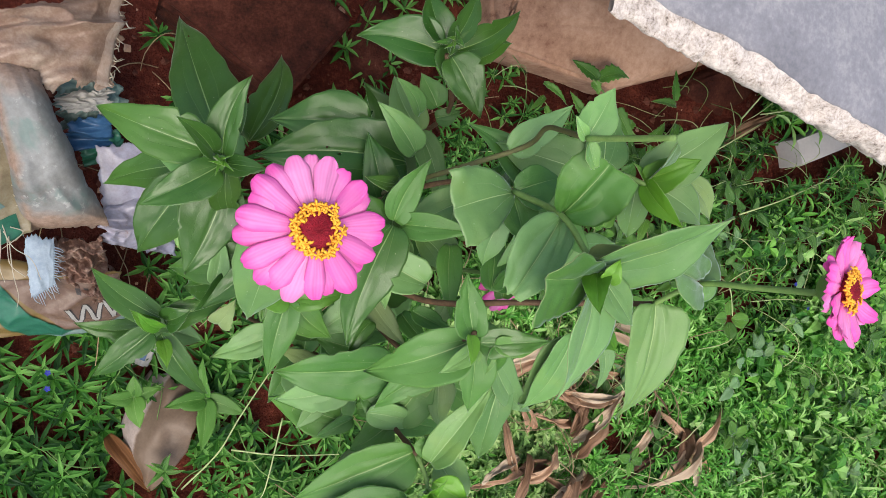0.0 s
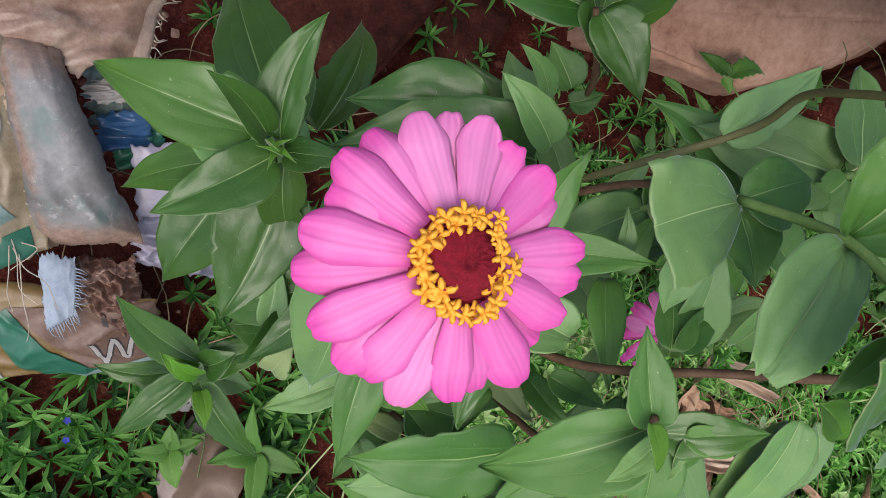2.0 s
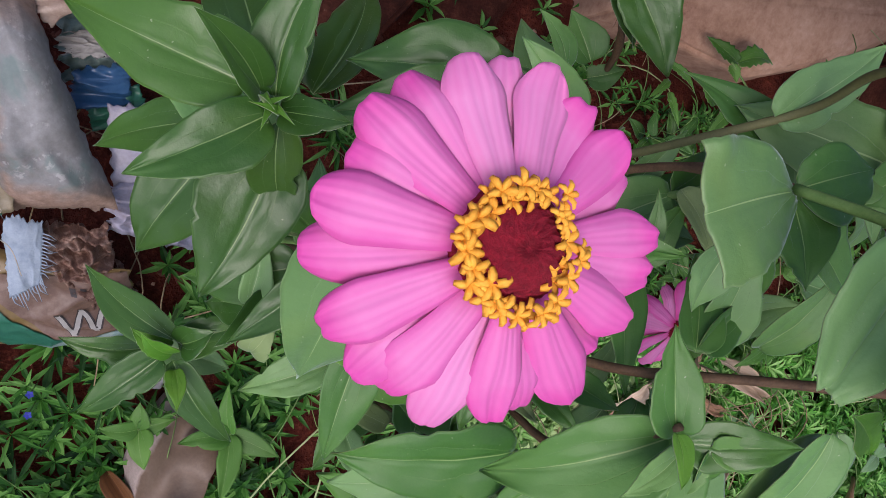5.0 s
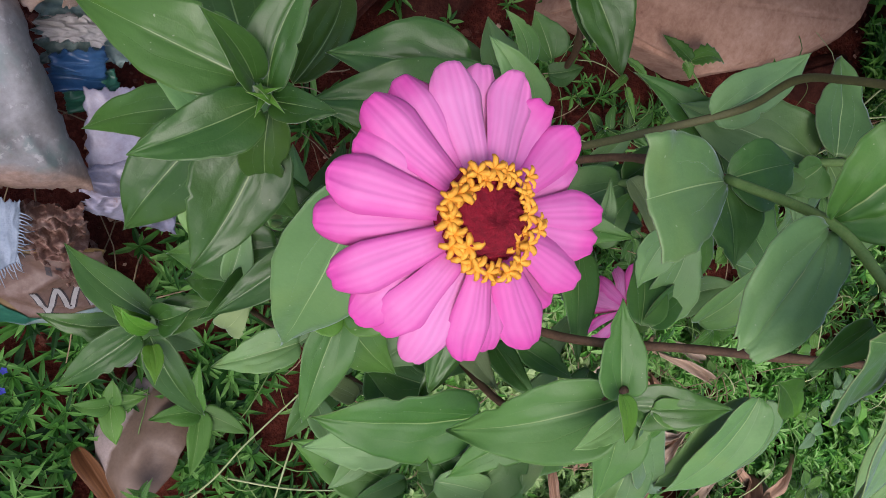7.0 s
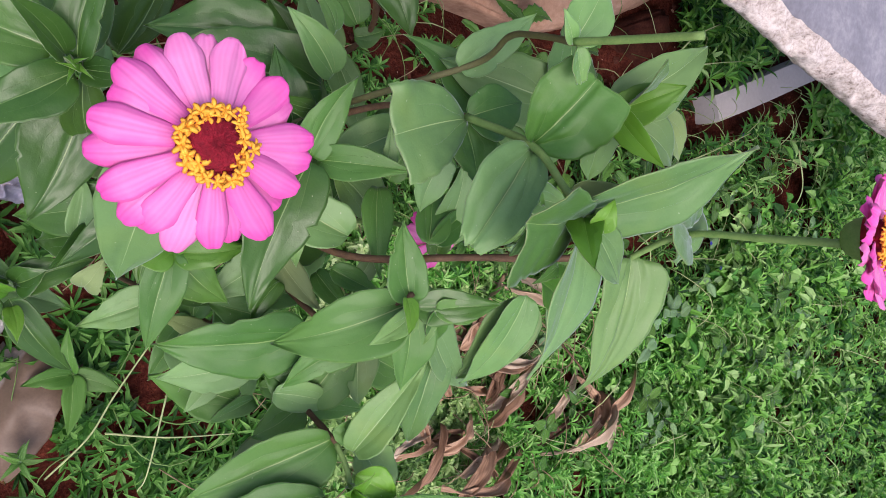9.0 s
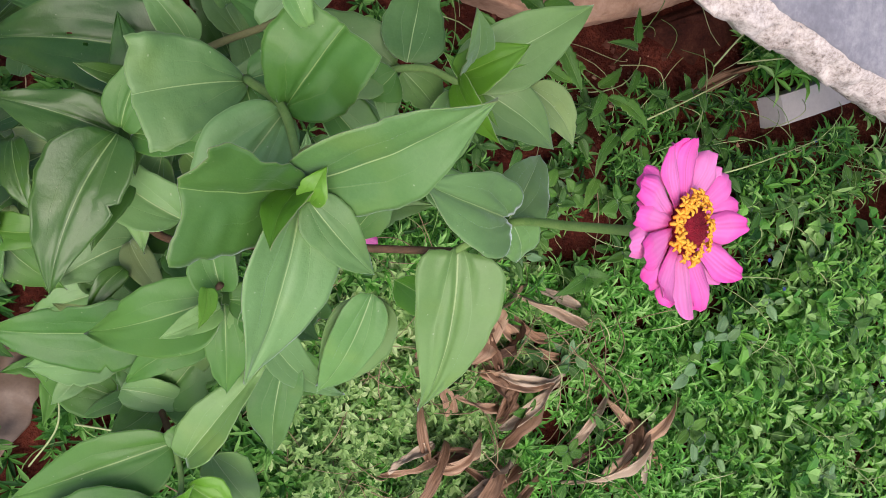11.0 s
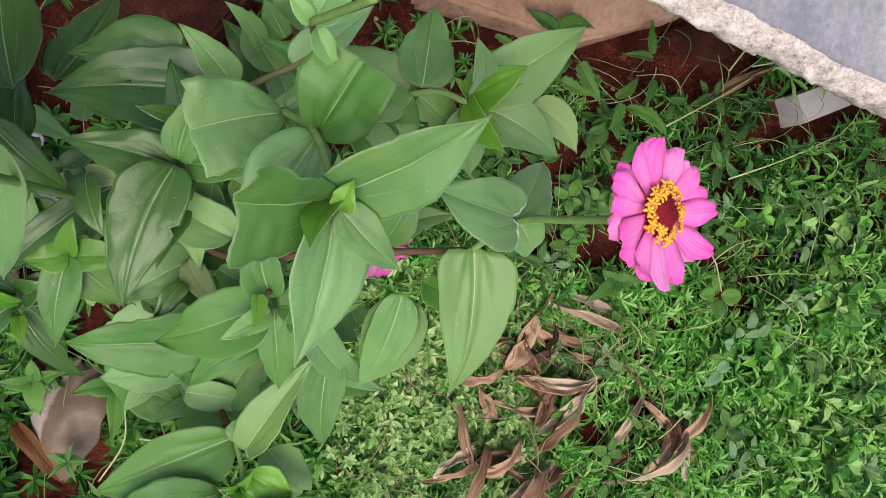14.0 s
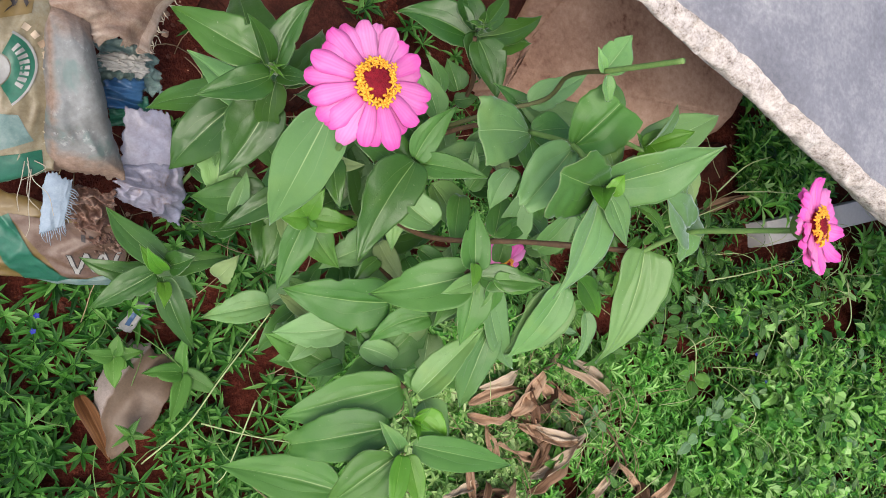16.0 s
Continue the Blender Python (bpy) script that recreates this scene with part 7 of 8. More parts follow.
sheet("plastic_scrap", [(-0.040, 0.148, 0.085), (-0.035, 0.171, 0.085), (0.010, 0.181, 0.075), (0.011, 0.154, 0.075)], M_WHITE, "crumpled dirty white scrap of paper", "scrap", puff=0.004, wrinkle=0.004, ragged=0.28, seed=8)
sheet("plastic_scrap", [(0.009, 0.035, 0.040), (-0.002, 0.115, 0.060), (0.050, 0.126, 0.050), (0.076, 0.053, 0.030)], M_LILAC, "pale lilac piece of plastic film", "scrap", puff=0.006, wrinkle=0.0025, ragged=0.07, seed=9, creases=2.5)
sheet("plastic_bag", [(0.007, 0.004, 0.050), (0.008, 0.042, 0.060), (0.084, 0.074, 0.030), (0.095, -0.010, 0.020)], M_LILAC, "crumpled translucent lilac plastic bag", "bag", puff=0.018, wrinkle=0.010, ragged=0.12, seed=10, nu=70, nv=70, creases=4.5)
sheet("rag", [(-0.047, -0.041, 0.055), (-0.045, 0.002, 0.075), (0.008, 0.009, 0.065), (0.018, -0.051, 0.050)], M_RAG, "crumpled dark brown rag of dead leaves", "rag", puff=0.014, wrinkle=0.014, ragged=0.08, seed=11, nu=80, nv=80, creases=9.0, grain=(1.3, 0.7))
sheet("rag", [(-0.011, -0.064, 0.045), (-0.017, -0.038, 0.060), (0.023, -0.028, 0.050), (0.038, -0.060, 0.030)], M_RAG, "crumpled dirty piece of wrapper", "rag", puff=0.01, wrinkle=0.024, ragged=0.2, seed=12, nu=40, nv=40, creases=8.0)
lint = sheet("cloth_scrap", [(-0.062, -0.060, 0.078), (-0.069, 0.010, 0.110), (-0.040, 0.006, 0.098), (-0.040, -0.046, 0.078)], M_PALEBLUE, "frayed pale blue scrap of cloth", "cloth", puff=0.008, wrinkle=0.004, ragged=0.1, seed=13, creases=2.0)
rnd = random.Random(77)
for k in range(26):
    along = k / 25
    foot = lint[1](0.85 - 1.3 * along, 0.97) if along < 0.62 else lint[1](0.03, 0.97 - 2.3 * (along - 0.62))
    out = Vector((0.9, -0.25, -0.5)) if along < 0.5 else Vector((0.35, -0.9, -0.5))
    reach = rnd.uniform(0.006, 0.014)
    drift = Vector((rnd.uniform(-0.003, 0.003), rnd.uniform(-0.004, 0.004), -0.004))
    tube("fringe", [foot, foot + out * (0.5 * reach) + Vector((0, 0, 0.001)), foot + out * reach + drift], 0.0007, 0.0003, M_PALEBLUE, lint[0], sides=5, steps=3)
thread = thing("thread_tangle", (-0.077, -0.009, 0.100), "tangle of loose straw-coloured threads from a sack", "thread")
tube("strand", [(-0.094, 0.031, 0.108), (-0.085, 0.007, 0.108), (-0.081, -0.021, 0.108), (-0.066, -0.035, 0.108)], 0.0006, 0.0004, M_THREAD, thread, sides=5, steps=6)
tube("strand", [(-0.088, 0.013, 0.108), (-0.078, -0.004, 0.108), (-0.061, -0.016, 0.108), (-0.051, -0.038, 0.108)], 0.0006, 0.0004, M_THREAD, thread, sides=5, steps=6)
tube("strand", [(-0.091, 0.015, 0.108), (-0.090, -0.007, 0.108), (-0.090, -0.026, 0.108), (-0.085, -0.041, 0.108)], 0.0006, 0.0004, M_THREAD, thread, sides=5, steps=6)
tube("strand", [(-0.082, 0.018, 0.108), (-0.070, 0.014, 0.108), (-0.074, 0.007, 0.108), (-0.089, -0.006, 0.108)], 0.0006, 0.0004, M_THREAD, thread, sides=5, steps=6)
tube("strand", [(-0.083, 0.008, 0.108), (-0.078, -0.030, 0.108), (-0.072, -0.054, 0.108), (-0.073, -0.067, 0.108)], 0.0006, 0.0004, M_THREAD, thread, sides=5, steps=6)
wrapper = sheet("paper_scrap", [(0.049, -0.155, -0.045), (0.065, -0.114, -0.040), (0.085, -0.117, -0.040), (0.069, -0.158, -0.045)], M_WHITE, "small white printed wrapper lying among weeds", "scrap", puff=0.004, wrinkle=0.004, ragged=0.05, seed=19, nu=16, nv=10)
printed(wrapper[0], wrapper[1], wrapper[2], [(0.2, 0.3), (0.8, 0.3), (0.8, 0.6), (0.2, 0.6)], M_BLUE, name="printed_bar", nu=6, nv=3)


# ---- fallen dry leaves ----
dry_leaf((0.826, -0.118, -0.030), 162, 0.099, 0.02, M_DRYPALE, "pale tan dry leaf lying on weeds")
dry_leaf((0.838, -0.145, -0.030), 161, 0.112, 0.022, M_DRYPALE, "pale tan dry leaf lying on weeds")
dry_leaf((0.678, -0.190, -0.030), 59, 0.107, 0.026, M_DRY, "curled brown dry leaf lying on weeds")
dry_leaf((0.604, -0.160, -0.030), 34, 0.089, 0.02, M_DRYPALE, "pale tan dry leaf lying on weeds")
dry_leaf((0.590, -0.188, -0.030), 22, 0.081, 0.022, M_DRY, "curled brown dry leaf lying on weeds")
dry_leaf((0.665, -0.195, -0.030), 61, 0.068, 0.03, M_DRY, "curled brown dry leaf lying on weeds")
dry_leaf((0.706, -0.202, -0.030), 114, 0.063, 0.02, M_DRYDARK, "dark brown shrivelled leaf among weeds")
dry_leaf((0.695, -0.218, -0.030), -8, 0.122, 0.024, M_DRY, "curled brown dry leaf lying on weeds")
dry_leaf((0.727, -0.291, -0.030), 42, 0.095, 0.024, M_DRYPALE, "pale tan dry leaf lying on weeds")
dry_leaf((0.715, -0.280, -0.030), 59, 0.064, 0.024, M_DRY, "curled brown dry leaf lying on weeds")
dry_leaf((0.804, -0.193, -0.030), 165, 0.059, 0.02, M_DRY, "curled brown dry leaf lying on weeds")
dry_leaf((0.845, -0.319, -0.030), 48, 0.093, 0.02, M_DRYPALE, "pale tan dry leaf lying on weeds")
dry_leaf((0.906, -0.266, -0.030), -40, 0.069, 0.022, M_DRY, "curled brown dry leaf lying on weeds")
dry_leaf((0.589, -0.209, -0.030), 5, 0.056, 0.018, M_DRY, "curled brown dry leaf lying on weeds")
dry_leaf((0.784, -0.164, -0.030), 150, 0.073, 0.026, M_DRY, "curled brown dry leaf lying on weeds")
dry_leaf((0.960, -0.302, -0.020), -160, 0.106, 0.02, M_DRY, "curled brown dry leaf lying on weeds")
dry_leaf((0.960, -0.307, -0.020), -149, 0.135, 0.018, M_DRYPALE, "pale tan dry leaf lying on weeds")
dry_leaf((0.960, -0.312, -0.020), -127, 0.111, 0.02, M_DRY, "curled brown dry leaf lying on weeds")
dry_leaf((0.963, -0.313, -0.020), -81, 0.093, 0.022, M_DRYPALE, "pale tan dry leaf lying on weeds")
dry_leaf((0.953, -0.307, -0.020), -104, 0.093, 0.02, M_DRY, "curled brown dry leaf lying on weeds")
dry_leaf((0.947, -0.301, -0.020), -148, 0.149, 0.016, M_DRYDARK, "dark brown shrivelled leaf among weeds")
dry_leaf((0.720, -0.309, -0.020), 43, 0.117, 0.026, M_DRY, "curled brown dry leaf lying on weeds")
dry_leaf((0.713, -0.215, -0.020), -4, 0.087, 0.02, M_DRYPALE, "pale tan dry leaf lying on weeds")
dry_leaf((0.674, -0.388, -0.020), 38, 0.067, 0.022, M_DRYPALE, "pale tan dry leaf lying on weeds")
dry_leaf((0.701, -0.228, -0.020), -65, 0.058, 0.025, M_DRYDARK, "dark brown shrivelled leaf among weeds")
dry_leaf((1.009, 0.218, -0.020), 27, 0.108, 0.022, M_DRY, "long brown dry leaf under the edge of a slab")
dry_leaf((0.654, -0.169, -0.040), -45, 0.045, 0.02201591014485075, M_DRYDARK, "brittle curled dry leaf in a heap on weeds")
dry_leaf((0.710, -0.259, -0.040), 171, 0.059, 0.019726645292853687, M_DRY, "brittle curled dry leaf in a heap on weeds")
dry_leaf((0.726, -0.159, -0.040), 141, 0.052, 0.020717477544653088, M_DRY, "brittle curled dry leaf in a heap on weeds")
dry_leaf((0.700, -0.191, -0.040), 47, 0.067, 0.018867182526349217, M_DRYDARK, "brittle curled dry leaf in a heap on weeds")
dry_leaf((0.678, -0.181, -0.040), -84, 0.045, 0.02744577790309402, M_DRYDARK, "brittle curled dry leaf in a heap on weeds")
dry_leaf((0.644, -0.269, -0.040), 115, 0.047, 0.02565207801076564, M_DRY, "brittle curled dry leaf in a heap on weeds")
dry_leaf((0.697, -0.199, -0.040), -47, 0.052, 0.026125923186346205, M_DRY, "brittle curled dry leaf in a heap on weeds")
dry_leaf((0.607, -0.327, -0.025), 98, 0.088, 0.017, M_DRY, "curled brown dry leaf lying on weeds")
dry_leaf((0.634, -0.320, -0.025), 205, 0.086, 0.021, M_DRY, "curled brown dry leaf lying on weeds")
dry_leaf((0.608, -0.316, -0.025), 206, 0.064, 0.018, M_DRYPALE, "pale tan dry leaf lying on weeds")
dry_leaf((0.627, -0.319, -0.025), 242, 0.096, 0.020, M_DRY, "curled brown dry leaf lying on weeds")
dry_leaf((0.625, -0.344, -0.025), 32, 0.075, 0.024, M_DRY, "curled brown dry leaf lying on weeds")
dry_leaf((0.625, -0.330, -0.025), 353, 0.063, 0.025, M_DRY, "curled brown dry leaf lying on weeds")
dry_leaf((0.747, -0.414, -0.025), 32, 0.082, 0.016, M_DRY, "curled brown dry leaf lying on weeds")
dry_leaf((0.712, -0.356, -0.025), 233, 0.089, 0.025, M_DRY, "curled brown dry leaf lying on weeds")
dry_leaf((0.745, -0.357, -0.025), 218, 0.065, 0.024, M_DRYDARK, "dark brown shrivelled leaf among weeds")
dry_leaf((0.743, -0.400, -0.025), 182, 0.098, 0.024, M_DRY, "curled brown dry leaf lying on weeds")
dry_leaf((0.725, -0.397, -0.025), 145, 0.080, 0.017, M_DRY, "curled brown dry leaf lying on weeds")
dry_leaf((0.947, -0.331, -0.025), 43, 0.087, 0.024, M_DRY, "curled brown dry leaf lying on weeds")
dry_leaf((0.941, -0.298, -0.025), 249, 0.088, 0.026, M_DRYDARK, "dark brown shrivelled leaf among weeds")
dry_leaf((0.970, -0.334, -0.025), 296, 0.067, 0.019, M_DRY, "curled brown dry leaf lying on weeds")
tagged(leaf(None, (0.074, -0.325, -0.055), (0.113, -0.174, -0.035), 0.096, M_DRYCUP, bend=0.42, roll=-12, fold=-0.5, wavy=0.10, cut=0.76, name="dry_leaf", under=M_DRYCUP, wide=0.62, clasp=0.40, pleat=0.02, bites=0, loose=0.3, rows=36, cols=28, crumple=0.06), "large curled pinkish tan dry leaf among weeds", "leaf", "fallen dry leaves")
tagged(leaf(None, (0.024, -0.248, -0.060), (0.078, -0.332, -0.060), 0.024, M_DRYRUST, bend=0.25, fold=0.6, wavy=0.1, name="dry_leaf", under=M_DRYRUST), "orange-brown dry leaf under a paler one", "leaf", "fallen dry leaves")
board("beam", (1.155, 0.205, -0.005), (1.70, 0.415, 0.0), 0.05, 0.055, M_PLANK, "pale grey beam lying on the ground under a slab", "beam")


# ---- single weeds and grass stalks ----
tagged(tube("grass_stalk", [(0.118, -0.330, -0.060), (0.150, -0.262, 0.030), (0.156, -0.190, 0.150), (0.160, -0.110, 0.300)], 0.0013, 0.0007, M_GRASSPALE, None, sides=6), "long thin pale green grass stalk leaning on a plant", "grass", "grass stalks")
tagged(tube("grass_stalk", [(0.254, -0.170, 0.030), (0.273, -0.159, 0.050), (0.306, -0.166, 0.050)], 0.0012, 0.0006, M_GRASSPALE, None, sides=6), "thin pale green grass stalk over weeds", "grass", "grass stalks")
tagged(tube("grass_stalk", [(0.168, -0.258, 0.030), (0.230, -0.265, 0.050), (0.306, -0.270, 0.050)], 0.0012, 0.0006, M_GRASSPALE, None, sides=6), "thin pale green grass stalk over weeds", "grass", "grass stalks")
tagged(tube("grass_stalk", [(0.233, -0.221, 0.030), (0.216, -0.312, 0.020), (0.207, -0.336, 0.010)], 0.0012, 0.0006, M_GRASSPALE, None, sides=6), "thin pale green grass stalk over weeds", "grass", "grass stalks")
tagged(tube("grass_stalk", [(1.001, 0.250, 0.060), (1.022, 0.298, 0.100), (1.061, 0.323, 0.120)], 0.0015, 0.0008, M_GRASSPALE, None, sides=6), "thin bare straw-coloured stalk among weeds", "grass", "grass stalks")
tagged(tube("grass_stalk", [(1.054, 0.264, 0.050), (1.110, 0.274, 0.080), (1.167, 0.283, 0.090)], 0.0015, 0.0008, M_GRASSPALE, None, sides=6), "thin bare straw-coloured stalk among weeds", "grass", "grass stalks")
tagged(tube("grass_stalk", [(0.958, -0.020, 0.060), (0.955, -0.041, 0.090), (0.993, -0.088, 0.060)], 0.0015, 0.0008, M_GRASSPALE, None, sides=6), "thin bare straw-coloured stalk among weeds", "grass", "grass stalks")
tagged(tube("grass_stalk", [(0.910, 0.164, 0.030), (0.983, 0.204, 0.040), (1.057, 0.248, 0.050)], 0.0015, 0.0008, M_GRASSPALE, None, sides=6), "thin bare straw-coloured stalk among weeds", "grass", "grass stalks")
tagged(tube("grass_stalk", [(1.344, 0.143, 0.090), (1.391, 0.071, 0.070), (1.365, 0.009, 0.050)], 0.0015, 0.0008, M_GRASSPALE, None, sides=6), "thin bare straw-coloured stalk among weeds", "grass", "grass stalks")
tagged(tube("grass_stalk", [(1.012, 0.086, 0.050), (1.097, 0.117, 0.070), (1.211, 0.165, 0.080)], 0.0015, 0.0008, M_GRASSPALE, None, sides=6), "thin bare straw-coloured stalk among weeds", "grass", "grass stalks")
tagged(tube("twig", [(0.865, -0.202, -0.010), (0.880, -0.226, 0.005), (0.908, -0.252, 0.000), (0.954, -0.314, -0.020)], 0.0022, 0.0014, M_STEM_RED, None, sides=6), "dark dry curved twig lying on weeds", "twig")
weed_a = thing("weed", (0.151, -0.217, -0.085), "small green weed with four pointed leaves", "weed", "weeds")
tube("stem", [(0.152, -0.218, -0.090), (0.147, -0.209, -0.055), (0.141, -0.199, -0.018)], 0.0014, 0.001, M_STEM_GREEN, weed_a, sides=6)
leaf(weed_a, (0.141, -0.200, -0.020), (0.134, -0.143, -0.008), 0.019, M_SPROUT, rows=14, cols=8)
leaf(weed_a, (0.141, -0.200, -0.020), (0.089, -0.207, -0.008), 0.027, M_SPROUT, rows=14, cols=8)
leaf(weed_a, (0.141, -0.200, -0.020), (0.135, -0.268, -0.008), 0.027, M_SPROUT, rows=14, cols=8)
leaf(weed_a, (0.141, -0.200, -0.020), (0.193, -0.223, -0.008), 0.027, M_SPROUT, rows=14, cols=8)
weed_b = thing("weed", (0.053, -0.210, -0.085), "small toothed green weed beside a dry leaf", "weed", "weeds")
tube("stem", [(0.054, -0.212, -0.090), (0.052, -0.200, -0.045), (0.050, -0.189, 0.002)], 0.0014, 0.001, M_STEM_GREEN, weed_b, sides=6)
leaf(weed_b, (0.050, -0.189, 0.000), (0.058, -0.228, 0.008), 0.027, M_SPROUT, rows=14, cols=8)
leaf(weed_b, (0.050, -0.189, 0.000), (0.013, -0.186, 0.008), 0.020, M_SPROUT, rows=14, cols=8)
leaf(weed_b, (0.050, -0.189, 0.000), (0.049, -0.160, 0.008), 0.021, M_SPROUT, rows=14, cols=8)
leaf(weed_b, (0.050, -0.189, 0.000), (0.083, -0.177, 0.008), 0.019, M_SPROUT, rows=14, cols=8)
weed_cup = thing("weed", (0.090, -0.292, -0.085), "small star-leaved green weed growing over a dry leaf", "weed", "weeds")
tube("stem", [(0.088, -0.300, -0.090), (0.089, -0.293, -0.030), (0.088, -0.284, 0.012)], 0.0012, 0.0008, M_STEM_GREEN, weed_cup, sides=6)
for turn in range(10):
    out, rise, top = (0.026, 0.006, 0.012) if turn % 2 else (0.019, 0.010, -0.006)
    around = turn * 1.27
    leaf(weed_cup, (0.088, -0.284, top), (0.088 + out * math.cos(around), -0.284 + out * math.sin(around), top + rise), 0.0065, M_SPROUT, rows=8, cols=6, bites=0)
weed_c = thing("weed", (0.748, 0.282, -0.030), "creeping weed with toothed leaves before a boulder", "weed", "weeds")
tube("stem", [(0.699, 0.282, 0.050), (0.756, 0.250, 0.030), (0.827, 0.210, 0.000), (0.879, 0.190, -0.010)], 0.0014, 0.001, M_STEM_GREEN, weed_c)
leaf(weed_c, (0.713, 0.285, 0.045), (0.664, 0.311, 0.040), 0.025, M_SPROUT, rows=25, cols=8, tooth=0.30, bites=0)
leaf(weed_c, (0.713, 0.285, 0.045), (0.781, 0.297, 0.040), 0.030, M_SPROUT, rows=25, cols=8, tooth=0.30, bites=0)
leaf(weed_c, (0.701, 0.280, 0.045), (0.717, 0.261, 0.040), 0.018, M_SPROUT, rows=25, cols=8, tooth=0.30, bites=0)
leaf(weed_c, (0.732, 0.254, 0.045), (0.688, 0.227, 0.040), 0.019, M_SPROUT, rows=25, cols=8, tooth=0.30, bites=0)
leaf(weed_c, (0.732, 0.247, 0.045), (0.672, 0.176, 0.040), 0.025, M_SPROUT, rows=25, cols=8, tooth=0.30, bites=0)
leaf(weed_c, (0.749, 0.242, 0.045), (0.789, 0.187, 0.040), 0.030, M_SPROUT, rows=25, cols=8, tooth=0.30, bites=0)
leaf(weed_c, (0.784, 0.224, 0.045), (0.755, 0.198, 0.040), 0.020, M_SPROUT, rows=25, cols=8, tooth=0.30, bites=0)
leaf(weed_c, (0.811, 0.197, 0.045), (0.854, 0.234, 0.040), 0.020, M_SPROUT, rows=25, cols=8, tooth=0.30, bites=0)
leaf(weed_c, (0.820, 0.190, 0.045), (0.801, 0.150, 0.040), 0.020, M_SPROUT, rows=25, cols=8, tooth=0.30, bites=0)
leaf(weed_c, (0.847, 0.182, 0.045), (0.905, 0.147, 0.040), 0.026, M_SPROUT, rows=25, cols=8, tooth=0.30, bites=0)
leaf(weed_c, (0.829, 0.184, 0.045), (0.877, 0.167, 0.040), 0.018, M_SPROUT, rows=25, cols=8, tooth=0.30, bites=0)
leaf(weed_c, (0.719, 0.215, 0.045), (0.772, 0.197, 0.040), 0.022, M_SPROUT, rows=25, cols=8, tooth=0.30, bites=0)
weed_d = thing("weed", (0.871, 0.217, -0.030), "sprawling weed with pointed leaves on red earth", "weed", "weeds")
leaf(weed_d, (0.890, 0.275, 0.020), (0.891, 0.328, 0.020), 0.017, M_SPROUT, rows=25, cols=8, tooth=0.30, bites=0)
leaf(weed_d, (0.891, 0.267, 0.020), (0.837, 0.268, 0.020), 0.017, M_SPROUT, rows=25, cols=8, tooth=0.30, bites=0)
leaf(weed_d, (0.893, 0.236, 0.020), (0.879, 0.194, 0.020), 0.017, M_SPROUT, rows=25, cols=8, tooth=0.30, bites=0)
leaf(weed_d, (0.865, 0.137, 0.020), (0.835, 0.071, 0.020), 0.022, M_SPROUT, rows=25, cols=8, tooth=0.30, bites=0)
leaf(weed_d, (0.875, 0.130, 0.020), (0.909, 0.157, 0.020), 0.017, M_SPROUT, rows=25, cols=8, tooth=0.30, bites=0)
leaf(weed_d, (0.911, 0.126, 0.020), (0.907, 0.061, 0.020), 0.024, M_SPROUT, rows=25, cols=8, tooth=0.30, bites=0)
leaf(weed_d, (0.835, 0.071, 0.020), (0.817, 0.022, 0.020), 0.020, M_SPROUT, rows=25, cols=8, tooth=0.30, bites=0)
leaf(weed_d, (0.932, 0.096, 0.020), (0.899, 0.045, 0.020), 0.024, M_SPROUT, rows=25, cols=8, tooth=0.30, bites=0)
leaf(weed_d, (0.942, 0.081, 0.020), (0.973, 0.043, 0.020), 0.024, M_SPROUT, rows=25, cols=8, tooth=0.30, bites=0)
leaf(weed_d, (0.628, 0.275, 0.020), (0.671, 0.244, 0.020), 0.013, M_SPROUT, rows=25, cols=8, tooth=0.30, bites=0)
leaf(weed_d, (0.630, 0.253, 0.020), (0.601, 0.226, 0.020), 0.013, M_SPROUT, rows=25, cols=8, tooth=0.30, bites=0)
leaf(weed_d, (0.631, 0.238, 0.020), (0.651, 0.195, 0.020), 0.013, M_SPROUT, rows=25, cols=8, tooth=0.30, bites=0)
leaf(weed_d, (0.704, 0.233, 0.020), (0.677, 0.267, 0.020), 0.017, M_SPROUT, rows=25, cols=8, tooth=0.30, bites=0)
weed_e = thing("weed", (0.940, -0.060, -0.020), "dark green weed with two rows of oval leaflets", "weed", "weeds")
tube("stem", [(0.940, -0.062, -0.060), (0.941, -0.050, 0.010), (0.938, -0.010, 0.028), (0.935, 0.028, 0.030)], 0.0012, 0.0008, M_STEM_GREEN, weed_e, sides=6)
for step in range(4):
    for flank in (-1, 1):
        foot = Vector((0.939, -0.044 + 0.021 * step, 0.028))
        leaf(weed_e, foot + Vector((0.004 * flank, 0.002, 0)), foot + Vector((0.030 * flank, 0.010, 0.006)), 0.019, M_WEED, rows=14, cols=8, wide=0.50, clasp=0.5, bites=0, loose=0.5)
leaf(weed_e, (0.935, 0.030, 0.030), (0.934, 0.058, 0.034), 0.018, M_WEED, rows=14, cols=8, wide=0.50, clasp=0.5, bites=0, loose=0.5)
weed_f = thing("weed", (0.990, -0.093, -0.040), "green weed with separate rounded leaflets", "weed", "weeds")
tube("stem", [(0.990, -0.093, -0.060), (0.990, -0.093, 0.050)], 0.0012, 0.0008, M_STEM_GREEN, weed_f, sides=6)
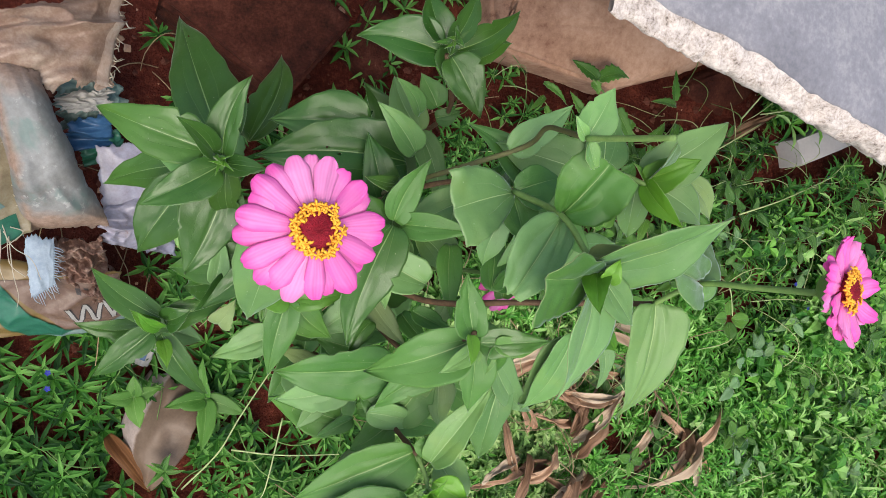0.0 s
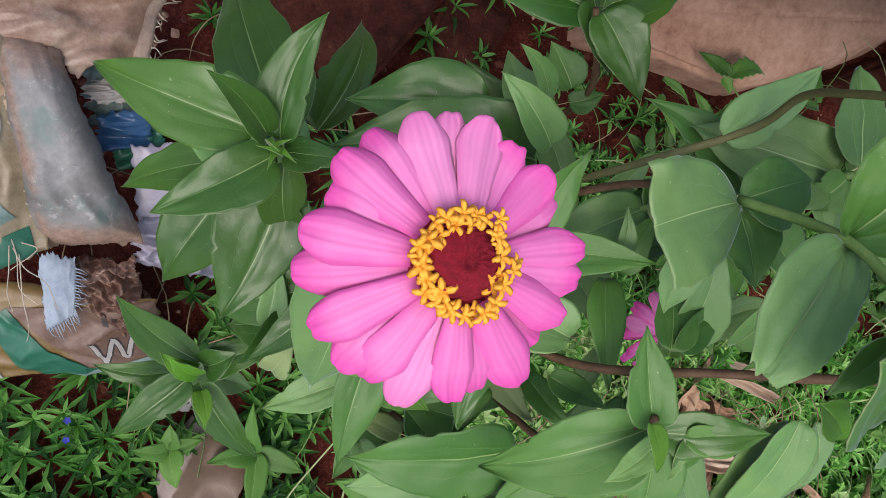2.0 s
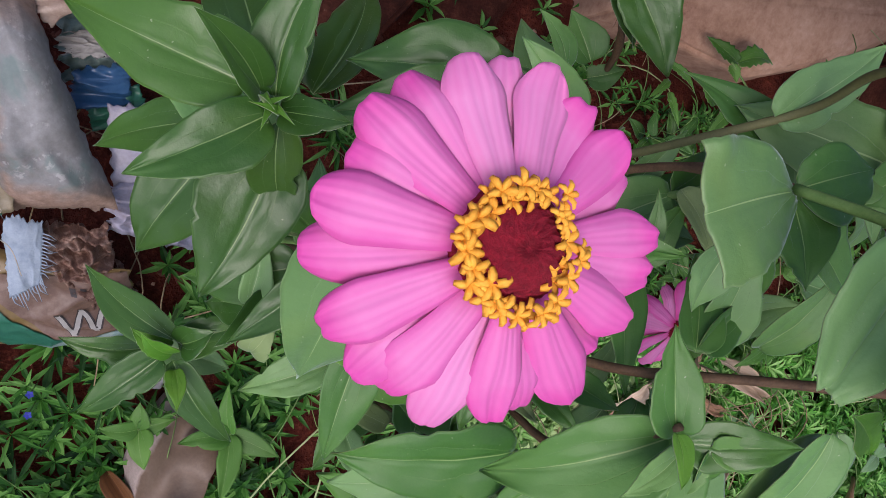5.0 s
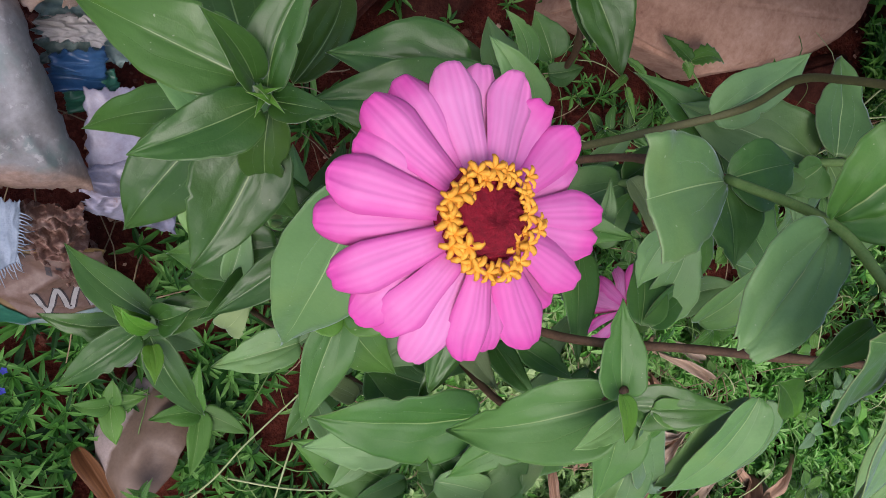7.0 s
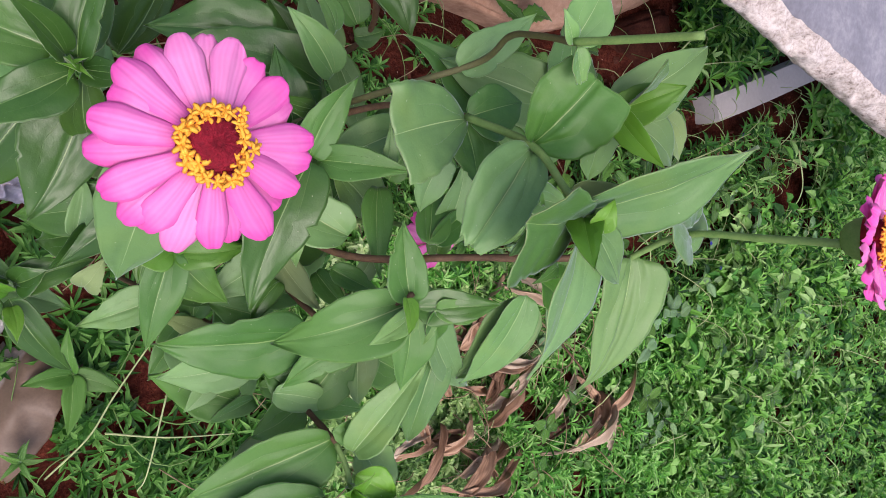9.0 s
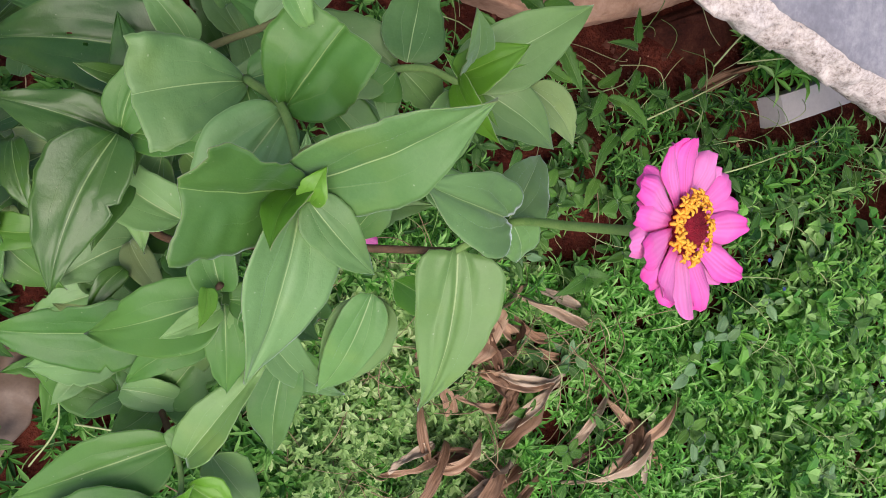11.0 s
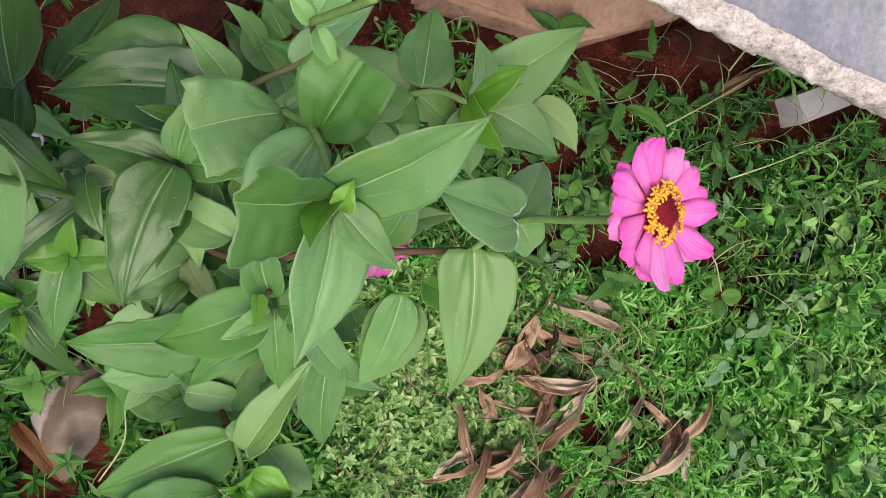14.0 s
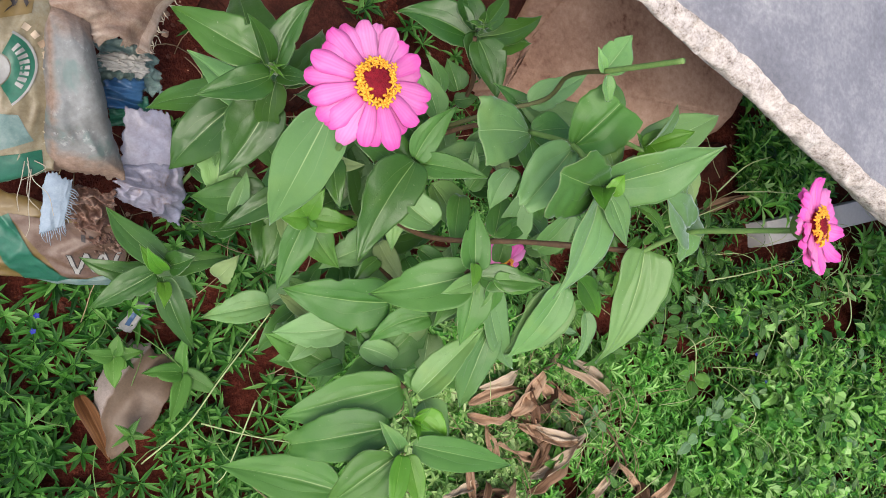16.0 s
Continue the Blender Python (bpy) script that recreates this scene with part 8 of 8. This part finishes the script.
for away, size in (((-0.046, 0.000), 0.030), ((-0.004, 0.022), 0.024), ((0.000, -0.022), 0.030), ((0.050, -0.004), 0.036)):
    side_way = Vector((away[0], away[1], 0)).normalized()
    foot = Vector((0.990, -0.093, 0.055)) + side_way * 0.006
    leaf(weed_f, foot, foot + side_way * size + Vector((0, 0, 0.004)), size * 0.80, M_SPROUT, rows=14, cols=10, wide=0.46, clasp=0.5, bites=0, loose=0.4)
weed_g = thing("weed", (1.072, -0.183, -0.000), "pale green weed with broad leaves", "weed", "weeds")
leaf(weed_g, (0.991, -0.167, 0.086), (0.975, -0.161, 0.089), 0.020, M_WEEDPALE, rows=10, cols=8, wide=0.44)
leaf(weed_g, (1.012, -0.183, 0.086), (1.011, -0.188, 0.089), 0.022, M_WEEDPALE, rows=10, cols=8, wide=0.44)
leaf(weed_g, (0.983, -0.192, 0.086), (0.962, -0.204, 0.089), 0.020, M_WEEDPALE, rows=10, cols=8, wide=0.44)
leaf(weed_g, (0.970, -0.205, 0.086), (0.939, -0.225, 0.089), 0.017, M_WEEDPALE, rows=10, cols=8, wide=0.44)
leaf(weed_g, (1.005, -0.155, 0.086), (0.999, -0.139, 0.089), 0.017, M_WEEDPALE, rows=10, cols=8, wide=0.44)
leaf(weed_g, (1.023, -0.141, 0.086), (1.031, -0.116, 0.089), 0.019, M_WEEDPALE, rows=10, cols=8, wide=0.44)
leaf(weed_g, (1.042, -0.153, 0.086), (1.063, -0.137, 0.089), 0.017, M_WEEDPALE, rows=10, cols=8, wide=0.44)
weed_h = thing("weed", (0.875, -0.080, -0.030), "weed with rounded toothed leaves", "weed", "weeds")
leaf(weed_h, (0.835, -0.074, 0.010), (0.873, -0.071, 0.020), 0.033, M_SPROUT, rows=25, cols=8, tooth=0.25, bites=0)
leaf(weed_h, (0.835, -0.074, 0.010), (0.806, -0.056, 0.020), 0.026, M_SPROUT, rows=25, cols=8, tooth=0.25, bites=0)
leaf(weed_h, (0.835, -0.074, 0.010), (0.781, -0.103, 0.020), 0.026, M_SPROUT, rows=25, cols=8, tooth=0.25, bites=0)
leaf(weed_h, (0.835, -0.074, 0.010), (0.831, -0.100, 0.020), 0.023, M_SPROUT, rows=25, cols=8, tooth=0.25, bites=0)


# ---- small blue blossoms ----
blossom((1.120, -0.032, 0.078))
blossom((1.419, -0.229, 0.060))
blossom((1.186, -0.077, 0.050))
blossom((1.437, -0.266, 0.060))
blossom((-0.046, -0.152, 0.020))
blossom((-0.046, -0.171, 0.020))
blossom((1.218, 0.163, 0.060))
